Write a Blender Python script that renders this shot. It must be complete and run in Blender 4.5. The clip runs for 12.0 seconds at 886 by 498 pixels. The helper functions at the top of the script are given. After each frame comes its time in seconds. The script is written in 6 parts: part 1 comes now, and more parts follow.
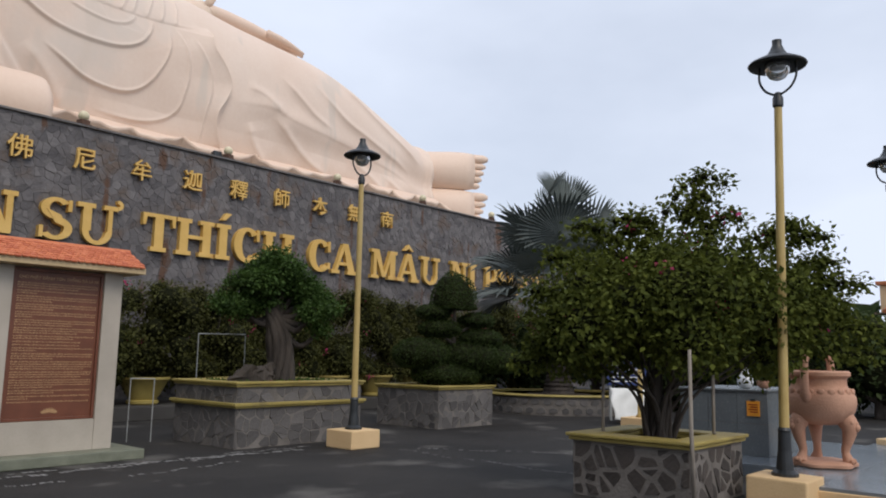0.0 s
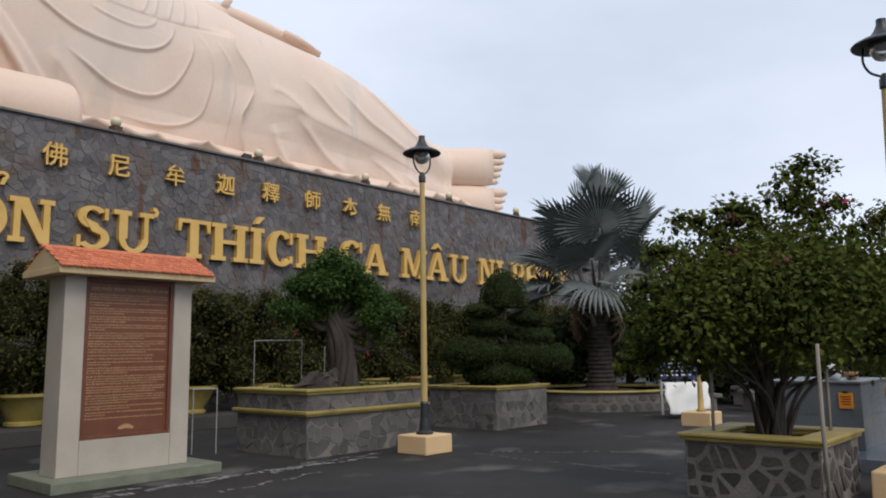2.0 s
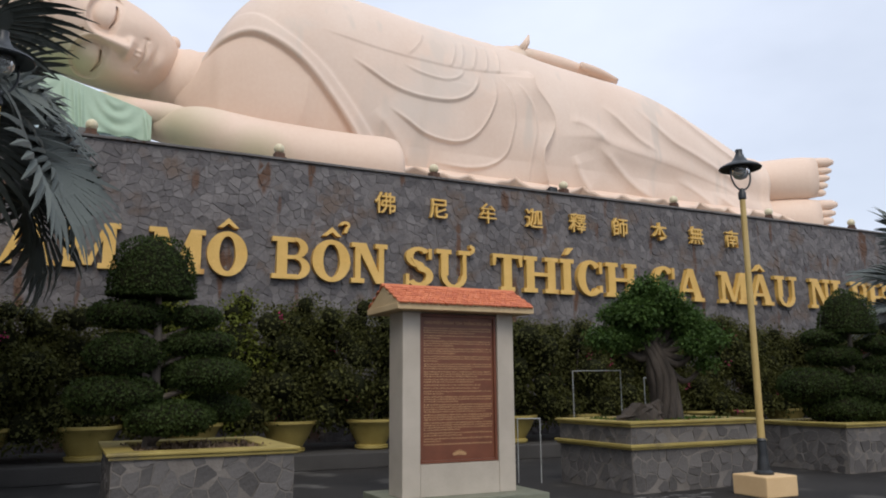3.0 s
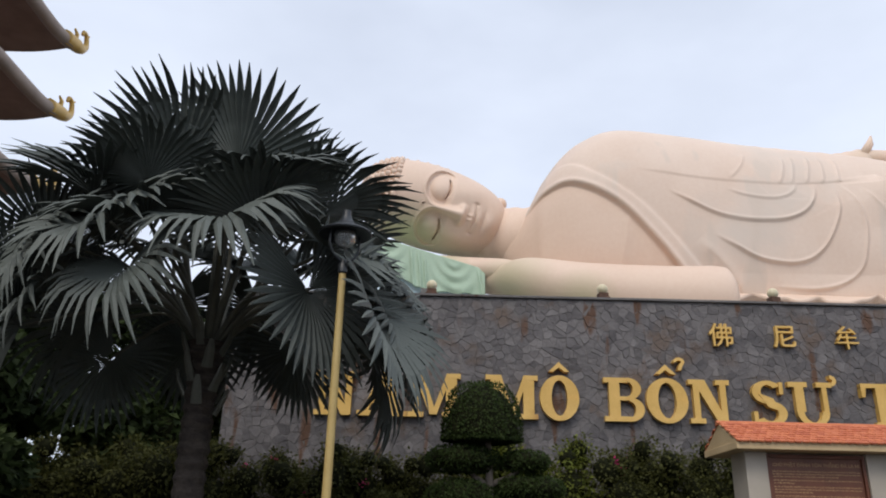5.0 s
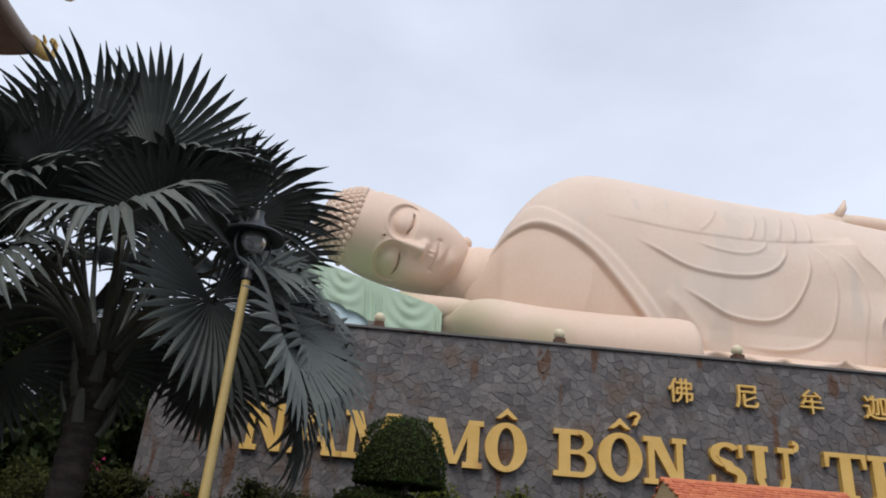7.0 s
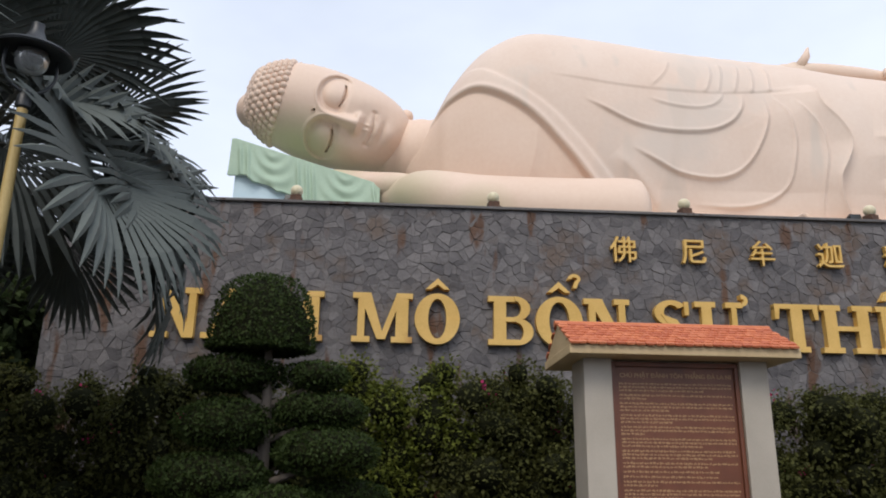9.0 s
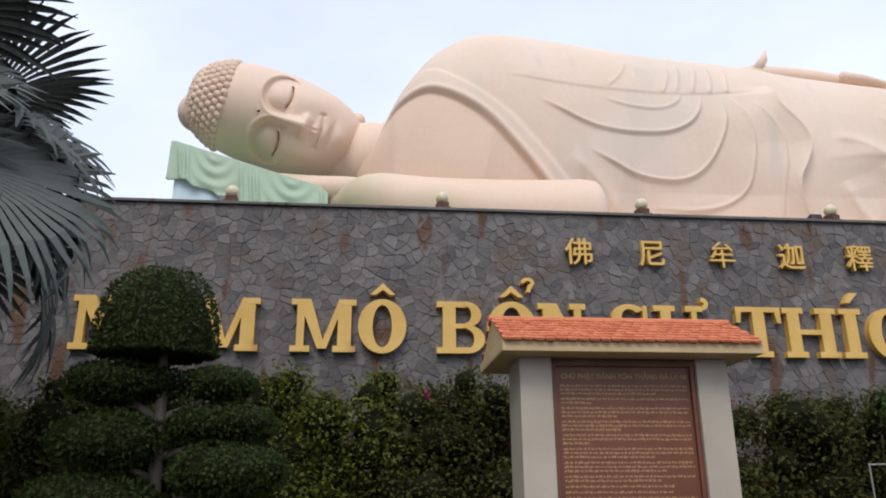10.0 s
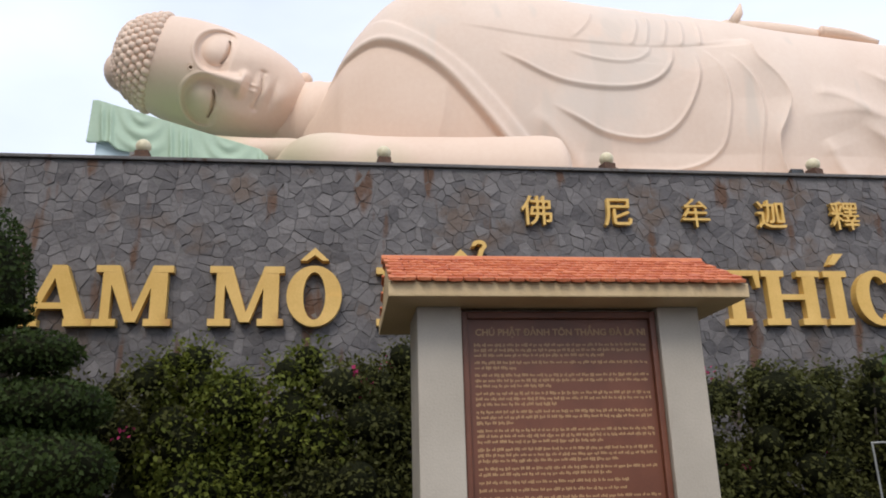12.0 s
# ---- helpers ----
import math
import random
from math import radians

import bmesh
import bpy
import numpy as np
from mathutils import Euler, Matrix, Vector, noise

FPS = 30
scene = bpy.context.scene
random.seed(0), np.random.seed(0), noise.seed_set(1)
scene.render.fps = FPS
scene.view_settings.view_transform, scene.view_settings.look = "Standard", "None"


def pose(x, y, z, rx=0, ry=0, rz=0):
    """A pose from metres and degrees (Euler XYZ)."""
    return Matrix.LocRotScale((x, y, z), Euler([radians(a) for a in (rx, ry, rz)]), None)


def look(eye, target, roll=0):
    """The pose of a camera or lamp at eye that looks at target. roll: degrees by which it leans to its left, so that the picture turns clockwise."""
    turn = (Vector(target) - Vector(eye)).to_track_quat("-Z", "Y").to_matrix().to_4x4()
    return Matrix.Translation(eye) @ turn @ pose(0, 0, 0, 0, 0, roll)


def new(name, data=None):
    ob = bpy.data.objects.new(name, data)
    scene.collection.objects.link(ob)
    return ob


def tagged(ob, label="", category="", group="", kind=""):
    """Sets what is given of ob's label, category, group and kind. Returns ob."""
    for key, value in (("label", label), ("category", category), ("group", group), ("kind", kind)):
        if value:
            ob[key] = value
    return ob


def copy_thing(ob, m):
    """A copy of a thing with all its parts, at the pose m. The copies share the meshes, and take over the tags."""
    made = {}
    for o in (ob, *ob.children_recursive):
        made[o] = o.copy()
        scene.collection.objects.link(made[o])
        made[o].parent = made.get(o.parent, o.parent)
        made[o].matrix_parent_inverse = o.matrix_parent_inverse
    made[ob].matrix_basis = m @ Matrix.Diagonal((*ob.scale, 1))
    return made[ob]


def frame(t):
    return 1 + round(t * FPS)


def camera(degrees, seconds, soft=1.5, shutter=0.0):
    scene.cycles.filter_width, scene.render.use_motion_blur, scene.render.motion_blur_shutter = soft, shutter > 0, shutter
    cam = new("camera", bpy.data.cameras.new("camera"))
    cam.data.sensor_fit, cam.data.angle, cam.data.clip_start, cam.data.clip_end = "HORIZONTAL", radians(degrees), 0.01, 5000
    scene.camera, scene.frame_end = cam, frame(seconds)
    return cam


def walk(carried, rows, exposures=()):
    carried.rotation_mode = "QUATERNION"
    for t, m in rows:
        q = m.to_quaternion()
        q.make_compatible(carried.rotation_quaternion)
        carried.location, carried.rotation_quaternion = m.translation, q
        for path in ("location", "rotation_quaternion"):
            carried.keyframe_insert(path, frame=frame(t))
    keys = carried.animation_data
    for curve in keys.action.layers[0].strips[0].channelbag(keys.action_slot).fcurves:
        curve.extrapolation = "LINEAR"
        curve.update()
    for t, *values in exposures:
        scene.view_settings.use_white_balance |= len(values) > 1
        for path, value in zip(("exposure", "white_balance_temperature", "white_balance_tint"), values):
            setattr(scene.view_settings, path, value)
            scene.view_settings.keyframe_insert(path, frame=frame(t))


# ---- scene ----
cam = camera(60.3, 12.0, soft=1.9)
PATH = [
    (0, (2.898, 1.055, 1.396), (4.382, 2.367, 1.675), 1.0),
    (0.5, (2.756, 1.318, 1.428), (4.283, 2.583, 1.69), 0.0),
    (1, (2.586, 1.583, 1.446), (4.182, 2.763, 1.694), -0.1),
    (1.5, (2.544, 1.852, 1.416), (4.167, 2.997, 1.655), -0.8),
    (2, (2.43, 2.04, 1.46), (3.918, 3.348, 1.731), -0.8),
    (2.5, (2.356, 2.187, 1.468), (3.625, 3.706, 1.754), -1.6),
    (3, (2.386, 2.21, 1.466), (3.246, 3.98, 1.822), -0.4),
    (3.5, (2.368, 2.224, 1.429), (2.834, 4.127, 1.832), 0.5),
    (3.7, (2.358, 2.182, 1.422), (2.668, 4.113, 1.839), 0.7),
    (5.3, (2.739, 2.375, 1.413), (2.737, 4.232, 2.157), 1.4),
    (5.5, (2.755, 2.465, 1.435), (2.802, 4.32, 2.182), 2.4),
    (6, (2.839, 2.754, 1.446), (2.823, 4.596, 2.226), -0.3),
    (6.5, (3.016, 3.012, 1.485), (2.903, 4.83, 2.311), 1.8),
    (7, (3.27, 3.267, 1.473), (3.319, 5.086, 2.303), 4.7),
    (7.2, (3.393, 3.387, 1.495), (3.55, 5.206, 2.311), 1.8),
    (8.8, (4.424, 4.515, 1.365), (4.652, 6.414, 1.95), 1.7),
    (9, (4.546, 4.672, 1.391), (4.657, 6.582, 1.974), 0.8),
    (9.5, (4.751, 5.067, 1.397), (4.933, 6.965, 2.002), 3.4),
    (10, (4.988, 5.519, 1.412), (5.184, 7.409, 2.035), -0.4),
    (10.5, (5.241, 5.888, 1.446), (5.373, 7.787, 2.059), -0.8),
    (11, (5.407, 6.238, 1.448), (5.603, 8.152, 1.997), -0.2),
    (11.5, (5.602, 6.643, 1.479), (5.808, 8.555, 2.03), 0.6),
    (12, (5.741, 7.051, 1.504), (5.996, 8.947, 2.087), -1.6),
]
walk(cam, [(t, look(eye, target, roll)) for t, eye, target, roll in PATH],
     [(0, -0.08), (2.5, -0.06), (3.5, 0.05), (5.5, -0.06), (7.0, -0.08), (9.0, 0.08), (10.5, 0.15), (12, 0.22)])

# ---- world and sun ----
world = bpy.data.worlds.new("sky")
scene.world = world
world.use_nodes = True
wn, wl = world.node_tree.nodes, world.node_tree.links
wn.clear()
SUN_EL, SUN_AZ = radians(48), radians(200)
sky = wn.new("ShaderNodeTexSky")
sky.sky_type, sky.sun_disc, sky.sun_elevation, sky.sun_rotation = "NISHITA", False, SUN_EL, SUN_AZ
sky.air_density, sky.dust_density, sky.ozone_density = 1.0, 3.0, 1.5
coord = wn.new("ShaderNodeTexCoord")
mapping = wn.new("ShaderNodeMapping")
mapping.inputs["Scale"].default_value = (1.2, 1.2, 2.6)
clouds = wn.new("ShaderNodeTexNoise")
clouds.inputs["Scale"].default_value, clouds.inputs["Detail"].default_value, clouds.inputs["Roughness"].default_value = 1.5, 5.0, 0.5
ramp = wn.new("ShaderNodeValToRGB")
ramp.color_ramp.elements[0].position, ramp.color_ramp.elements[0].color = 0.30, (0.66, 0.66, 0.66, 1)
ramp.color_ramp.elements[1].position, ramp.color_ramp.elements[1].color = 0.66, (0.93, 0.93, 0.93, 1)
mixw = wn.new("ShaderNodeMix")
mixw.data_type = "RGBA"
mixw.inputs["B"].default_value = (9.1, 9.9, 11.6, 1)
back = wn.new("ShaderNodeBackground")
back.inputs["Strength"].default_value = 0.1
wout = wn.new("ShaderNodeOutputWorld")
wl.new(coord.outputs["Generated"], mapping.inputs["Vector"])
wl.new(mapping.outputs["Vector"], clouds.inputs["Vector"])
wl.new(clouds.outputs["Fac"], ramp.inputs["Fac"])
wl.new(ramp.outputs["Color"], mixw.inputs["Factor"])
wl.new(sky.outputs["Color"], mixw.inputs["A"])
wl.new(mixw.outputs["Result"], back.inputs["Color"])
wl.new(back.outputs["Background"], wout.inputs["Surface"])
sun = new("sun", bpy.data.lights.new("sun", "SUN"))
sun.data.energy, sun.data.angle, sun.data.color = 1.5, radians(30), (1.0, 0.92, 0.82)
sun.matrix_world = look((0, 0, 0), (-math.sin(SUN_AZ) * math.cos(SUN_EL), -math.cos(SUN_AZ) * math.cos(SUN_EL), -math.sin(SUN_EL)))


# ---- materials ----
def surf(name, dark, light, scale=3.0, rough=0.7, bump=0.3, fine=40.0, metal=0.0, pieces="", stain=None, streak=None, spread=0.35, stretch=(1, 1, 1), spec=0.5, world=False):
    """A two-scale procedural surface; pieces: 'object' or 'island' varies alike pieces; stain, streak: (colour, scale, threshold)."""
    m = bpy.data.materials.new(name)
    m.use_nodes = True
    n, l = m.node_tree.nodes, m.node_tree.links
    b = n["Principled BSDF"]
    tc = n.new("ShaderNodeTexCoord")
    mp = n.new("ShaderNodeMapping")
    mp.inputs["Scale"].default_value = stretch
    where = n.new("ShaderNodeNewGeometry").outputs["Position"] if world else tc.outputs["Object"]
    l.new(where, mp.inputs["Vector"])

    def noise_tex(s, detail=4.0, vec=None):
        t = n.new("ShaderNodeTexNoise")
        t.inputs["Scale"].default_value, t.inputs["Detail"].default_value = s, detail
        l.new(vec or mp.outputs["Vector"], t.inputs["Vector"])
        return t.outputs["Fac"]

    def maths(op, a, c):
        t = n.new("ShaderNodeMath")
        t.operation = op
        for k, v in enumerate((a, c)):
            if isinstance(v, (int, float)):
                t.inputs[k].default_value = v
            else:
                l.new(v, t.inputs[k])
        return t.outputs[0]

    def mixc(fac, a, c):
        t = n.new("ShaderNodeMix")
        t.data_type = "RGBA"
        for key, v in (("Factor", fac), ("A", a), ("B", c)):
            if isinstance(v, (int, float)):
                t.inputs[key].default_value = v
            elif isinstance(v, tuple):
                t.inputs[key].default_value = (*v, 1)
            else:
                l.new(v, t.inputs[key])
        return t.outputs["Result"]

    def step(fac, lo, hi):
        t = n.new("ShaderNodeMapRange")
        t.inputs["From Min"].default_value, t.inputs["From Max"].default_value = lo, hi
        l.new(fac, t.inputs["Value"])
        return t.outputs["Result"]

    coarse, grain = noise_tex(scale), noise_tex(fine, 3.0)
    fac = maths("ADD", maths("MULTIPLY", step(coarse, 0.3, 0.7), 0.65), maths("MULTIPLY", step(grain, 0.25, 0.75), 0.35))
    if pieces:
        if pieces == "object":
            o = n.new("ShaderNodeObjectInfo").outputs["Random"]
        else:
            o = n.new("ShaderNodeNewGeometry").outputs["Random Per Island"]
        fac = maths("ADD", maths("MULTIPLY", fac, 1 - spread), maths("MULTIPLY", o, spread))
    col = mixc(fac, dark, light)
    if stain:
        col = mixc(step(noise_tex(stain[1], 6.0), stain[2], stain[2] + 0.12), col, stain[0])
    if streak:
        mp2 = n.new("ShaderNodeMapping")
        mp2.inputs["Scale"].default_value = (1.0, 1.0, 0.22)
        l.new(where, mp2.inputs["Vector"])
        col = mixc(step(noise_tex(streak[1], 3.0, mp2.outputs["Vector"]), streak[2], streak[2] + 0.07), col, streak[0])
    l.new(col, b.inputs["Base Color"])
    b.inputs["Metallic"].default_value = metal
    b.inputs["Specular IOR Level"].default_value = spec
    l.new(maths("ADD", maths("MULTIPLY", grain, 0.2), rough - 0.1), b.inputs["Roughness"])
    if bump:
        bp = n.new("ShaderNodeBump")
        bp.inputs["Strength"].default_value, bp.inputs["Distance"].default_value = bump, 0.02
        l.new(maths("ADD", grain, coarse), bp.inputs["Height"])
        l.new(bp.outputs["Normal"], b.inputs["Normal"])
    return m


def leaf_mat(name, dark, light, rough=0.5):
    """Leaves: each island takes its own tone; light passes through a little."""
    m = surf(name, dark, light, 0.9, rough + 0.2, 0.0, 8.0, pieces="island", spread=0.6, spec=0.18)
    n, l = m.node_tree.nodes, m.node_tree.links
    b = n["Principled BSDF"]
    out = n["Material Output"]
    through_ = n.new("ShaderNodeBsdfTranslucent")
    both = n.new("ShaderNodeMixShader")
    both.inputs["Fac"].default_value = 0.38
    l.new(b.inputs["Base Color"].links[0].from_socket, through_.inputs["Color"])
    l.new(b.outputs["BSDF"], both.inputs[1])
    l.new(through_.outputs["BSDF"], both.inputs[2])
    l.new(both.outputs["Shader"], out.inputs["Surface"])
    return m


M_GROUND = surf("asphalt", (0.014, 0.0132, 0.0128), (0.044, 0.0405, 0.038), 0.6, 0.72, 0.5, 55.0, stain=((0.1, 0.094, 0.086), 0.9, 0.57), spec=0.22)
M_CHALK = surf("pale_scuff", (0.16, 0.155, 0.15), (0.3, 0.29, 0.28), 3.0, 0.9, 0.2)
M_PAVE = surf("far_pavement", (0.05, 0.05, 0.05), (0.12, 0.115, 0.11), 0.8, 0.7, 0.3)
M_WALLSTONE_P = surf("wall_stone", (0.05, 0.046, 0.05), (0.205, 0.19, 0.188), 2.2, 0.7, 1.0, 11.0, pieces="object", spread=0.5, stain=((0.12, 0.088, 0.07), 1.5, 0.57), streak=((0.1, 0.05, 0.028), 2.6, 0.608), world=True)
M_WALLSTONE = surf("wall_stone_rest", (0.05, 0.046, 0.05), (0.205, 0.19, 0.188), 2.2, 0.7, 1.0, 11.0, pieces="island", spread=0.5, stain=((0.12, 0.088, 0.07), 1.5, 0.57), streak=((0.1, 0.05, 0.028), 2.6, 0.608), world=True)
M_MORTAR_D = surf("dark_mortar", (0.085, 0.08, 0.08), (0.2, 0.19, 0.185), 1.1, 0.9, 0.4, 30.0, streak=((0.07, 0.04, 0.028), 2.9, 0.65))
# pale surface of the unseen slab that brightens the statue from below
M_BOUNCE = surf("bounce_concrete", (0.32, 0.3, 0.27), (0.45, 0.43, 0.4), 1.2, 0.85, 0.2, 30.0, stain=((0.3, 0.29, 0.25), 0.8, 0.6))
M_PLSTONE = surf("planter_stone", (0.05, 0.046, 0.044), (0.155, 0.143, 0.135), 2.5, 0.75, 0.5, 26.0, pieces="object", spread=0.6)
M_PLDARK = surf("dark_planter_stone", (0.024, 0.02, 0.018), (0.085, 0.07, 0.06), 2.5, 0.75, 0.5, 26.0, pieces="object", spread=0.6)
M_MORTAR_L = surf("planter_mortar", (0.11, 0.097, 0.085), (0.21, 0.19, 0.17), 3.0, 0.9, 0.4, 35.0)
M_OLIVE = surf("olive_yellow_paint", (0.25, 0.19, 0.045), (0.42, 0.33, 0.1), 2.5, 0.6, 0.15, 60.0, stain=((0.15, 0.12, 0.06), 1.6, 0.62))
M_GOLD = surf("gold_paint", (0.6, 0.36, 0.075), (0.8, 0.52, 0.16), 2.0, 0.42, 0.1, 30.0, stain=((0.45, 0.22, 0.055), 1.3, 0.62))
M_STATUE = surf("statue_paint", (0.72, 0.53, 0.41), (0.8, 0.635, 0.515), 0.35, 0.6, 0.1, 9.0, stain=((0.62, 0.52, 0.38), 0.22, 0.66))

M_ROBE = surf("robe_paint", (0.72, 0.555, 0.445), (0.8, 0.66, 0.555), 0.4, 0.6, 0.1, 9.0, stain=((0.69, 0.585, 0.5), 0.3, 0.56), streak=((0.68, 0.57, 0.48), 0.9, 0.58))


def moss_spot(m, place, radius, colour):
    """A soft weathered spot round one place of a surface."""
    n, l = m.node_tree.nodes, m.node_tree.links
    b = n["Principled BSDF"]
    src = b.inputs["Base Color"].links[0].from_socket
    tc, dist, rng_, mix = n.new("ShaderNodeTexCoord"), n.new("ShaderNodeVectorMath"), n.new("ShaderNodeMapRange"), n.new("ShaderNodeMix")
    dist.operation = "DISTANCE"
    dist.inputs[1].default_value = place
    l.new(tc.outputs["Object"], dist.inputs[0])
    rng_.inputs["From Min"].default_value, rng_.inputs["From Max"].default_value, rng_.inputs["To Min"].default_value, rng_.inputs["To Max"].default_value = 0.2 * radius, radius, 0.6, 0.0
    l.new(dist.outputs["Value"], rng_.inputs["Value"])
    mix.data_type = "RGBA"
    mix.inputs["B"].default_value = (*colour, 1)
    l.new(rng_.outputs["Result"], mix.inputs["Factor"])
    l.new(src, mix.inputs["A"])
    l.new(mix.outputs["Result"], b.inputs["Base Color"])


for spot, rad in (((4.6, 23.0, 7.9), 1.7), ((6.4, 21.8, 7.2), 1.2), ((1.6, 24.2, 10.2), 1.3), ((2.6, 23.8, 9.6), 1.0)):
    moss_spot(M_STATUE, spot, rad, (0.42, 0.45, 0.24))
M_CREAM = surf("cream_paint", (0.66, 0.44, 0.22), (0.78, 0.56, 0.31), 1.8, 0.65, 0.2, 45.0, stain=((0.42, 0.3, 0.17), 2.2, 0.68))
M_POLE = surf("mustard_pole_paint", (0.42, 0.29, 0.09), (0.56, 0.42, 0.17), 2.5, 0.45, 0.05, 60.0)
M_BLACK = surf("black_metal_paint", (0.012, 0.014, 0.016), (0.035, 0.04, 0.045), 5.0, 0.42, 0.1, 70.0)
M_TILE = surf("roof_tile_clay", (0.42, 0.09, 0.035), (0.66, 0.22, 0.09), 4.0, 0.7, 0.3, 60.0, pieces="object", spread=0.6)
M_PLASTER = surf("stele_granite", (0.37, 0.325, 0.265), (0.5, 0.445, 0.37), 2.5, 0.55, 0.1, 90.0)
M_BEAM = surf("stele_beam_paint", (0.5, 0.36, 0.19), (0.66, 0.5, 0.29), 2.0, 0.6, 0.15, 50.0, stain=((0.25, 0.15, 0.08), 2.5, 0.66))
M_PLINTH = surf("green_granite", (0.13, 0.14, 0.1), (0.22, 0.23, 0.17), 6.0, 0.5, 0.1, 90.0)
M_PANEL = surf("red_brown_granite", (0.12, 0.04, 0.021), (0.19, 0.066, 0.034), 5.0, 0.42, 0.05, 120.0)
M_INK = surf("dull_gold_lettering", (0.36, 0.21, 0.1), (0.5, 0.31, 0.15), 8.0, 0.5, 0.0, 60.0)
M_SOIL = surf("planter_soil", (0.03, 0.022, 0.015), (0.085, 0.06, 0.04), 6.0, 0.95, 0.9, 40.0)
M_BARK = surf("bark", (0.05, 0.04, 0.032), (0.2, 0.165, 0.135), 6.0, 0.9, 1.0, 25.0, stretch=(1, 1, 0.25))


# ---- mesh helpers ----
class Soup:
    """Collects vertices and faces for one mesh."""

    def __init__(self):
        self.v, self.f = [], []

    def add(self, verts, faces):
        k = len(self.v)
        self.v.extend(tuple(map(float, p)) for p in verts)
        self.f.extend(tuple(i + k for i in face) for face in faces)
        return self

    def box(self, x0, x1, y0, y1, z0, z1, b=0.0):
        """A box, with its edges cut by b."""
        if b <= 0:
            p = [(x, y, z) for z in (z0, z1) for y in (y0, y1) for x in (x0, x1)]
            return self.add(p, [(0, 2, 3, 1), (4, 5, 7, 6), (0, 1, 5, 4), (2, 6, 7, 3), (0, 4, 6, 2), (1, 3, 7, 5)])
        bm = bmesh.new()
        bmesh.ops.create_cube(bm, size=1.0)
        for p in bm.verts:
            p.co = ((x0 + x1) / 2 + p.co.x * (x1 - x0), (y0 + y1) / 2 + p.co.y * (y1 - y0), (z0 + z1) / 2 + p.co.z * (z1 - z0))
        bmesh.ops.bevel(bm, geom=bm.edges[:], offset=b, segments=2, profile=0.6, affect="EDGES")
        self.bm(bm)
        return self

    def bm(self, bm):
        bm.verts.index_update()
        self.add([p.co for p in bm.verts], [[p.index for p in f.verts] for f in bm.faces])
        bm.free()

    def prism(self, poly, y0, y1):
        """A polygon of (x, z) drawn out from y0 (front) to y1."""
        n = len(poly)
        self.add([(x, y0, z) for x, z in poly] + [(x, y1, z) for x, z in poly],
                 [tuple(range(n)), tuple(range(2 * n - 1, n - 1, -1))] + [(i, i + n, (i + 1) % n + n, (i + 1) % n) for i in range(n)])
        return self

    def lathe(self, profile, cx=0.0, cy=0.0, n=24, sides=None, turn=0.0):
        """Rings of (radius, z); sides: a polygon's count instead of a circle."""
        n = sides or n
        pts = []
        for r, z in profile:
            pts += [(cx + r * math.cos(turn + 2 * math.pi * k / n), cy + r * math.sin(turn + 2 * math.pi * k / n), z) for k in range(n)]
        faces = [(i * n + k, i * n + (k + 1) % n, (i + 1) * n + (k + 1) % n, (i + 1) * n + k) for i in range(len(profile) - 1) for k in range(n)]
        faces += [tuple(range(n - 1, -1, -1)), tuple(range((len(profile) - 1) * n, len(profile) * n))]
        return self.add(pts, faces)

    def tube(self, path, radii, n=10, flat=1.0):
        """A tube along points; flat squeezes its second axis."""
        path = [Vector(p) for p in path]
        pts, side = [], None
        for i, p in enumerate(path):
            d = (path[min(i + 1, len(path) - 1)] - path[max(i - 1, 0)]).normalized()
            if side is None:
                side = d.cross(Vector((0, 0, 1))) if abs(d.z) < 0.9 else d.cross(Vector((0, 1, 0)))
            side = (side - d * side.dot(d)).normalized()
            up = side.cross(d)
            r = radii[i] if hasattr(radii, "__len__") else radii
            pts += [p + r * (math.cos(2 * math.pi * k / n) * side + flat * math.sin(2 * math.pi * k / n) * up) for k in range(n)]
        m = len(path)
        faces = [(i * n + k, i * n + (k + 1) % n, (i + 1) * n + (k + 1) % n, (i + 1) * n + k) for i in range(m - 1) for k in range(n)]
        faces += [tuple(range(n - 1, -1, -1)), tuple(range((m - 1) * n, m * n))]
        return self.add(pts, faces)

    def ball(self, c, r, u=16, v=10, axes=None):
        """An ellipsoid; axes: three vectors in place of r."""
        ax = axes or [Vector((r, 0, 0)), Vector((0, r, 0)), Vector((0, 0, r))]
        c = Vector(c)
        pts = [c - ax[2]]
        for i in range(1, v):
            t = -math.pi / 2 + math.pi * i / v
            pts += [c + math.cos(t) * (math.cos(2 * math.pi * k / u) * ax[0] + math.sin(2 * math.pi * k / u) * ax[1]) + math.sin(t) * ax[2] for k in range(u)]
        pts.append(c + ax[2])
        faces = [(0, 1 + (k + 1) % u, 1 + k) for k in range(u)]
        faces += [(1 + i * u + k, 1 + i * u + (k + 1) % u, 1 + (i + 1) * u + (k + 1) % u, 1 + (i + 1) * u + k) for i in range(v - 2) for k in range(u)]
        top, last = len(pts) - 1, 1 + (v - 2) * u
        faces += [(last + k, last + (k + 1) % u, top) for k in range(u)]
        return self.add(pts, faces)

    def mesh(self, name, material, smooth=False):
        return mesh_of(name, self.v, self.f, material, smooth)


def mesh_of(name, verts, faces, material, smooth=False):
    me = bpy.data.meshes.new(name)
    me.from_pydata(verts, [], faces)
    me.materials.append(material)
    if smooth:
        me.polygons.foreach_set("use_smooth", [True] * len(me.polygons))
    me.update()
    return me


def part(name, data, parent, label=""):
    ob = new(name, data)
    ob.parent = parent
    return tagged(ob, label)


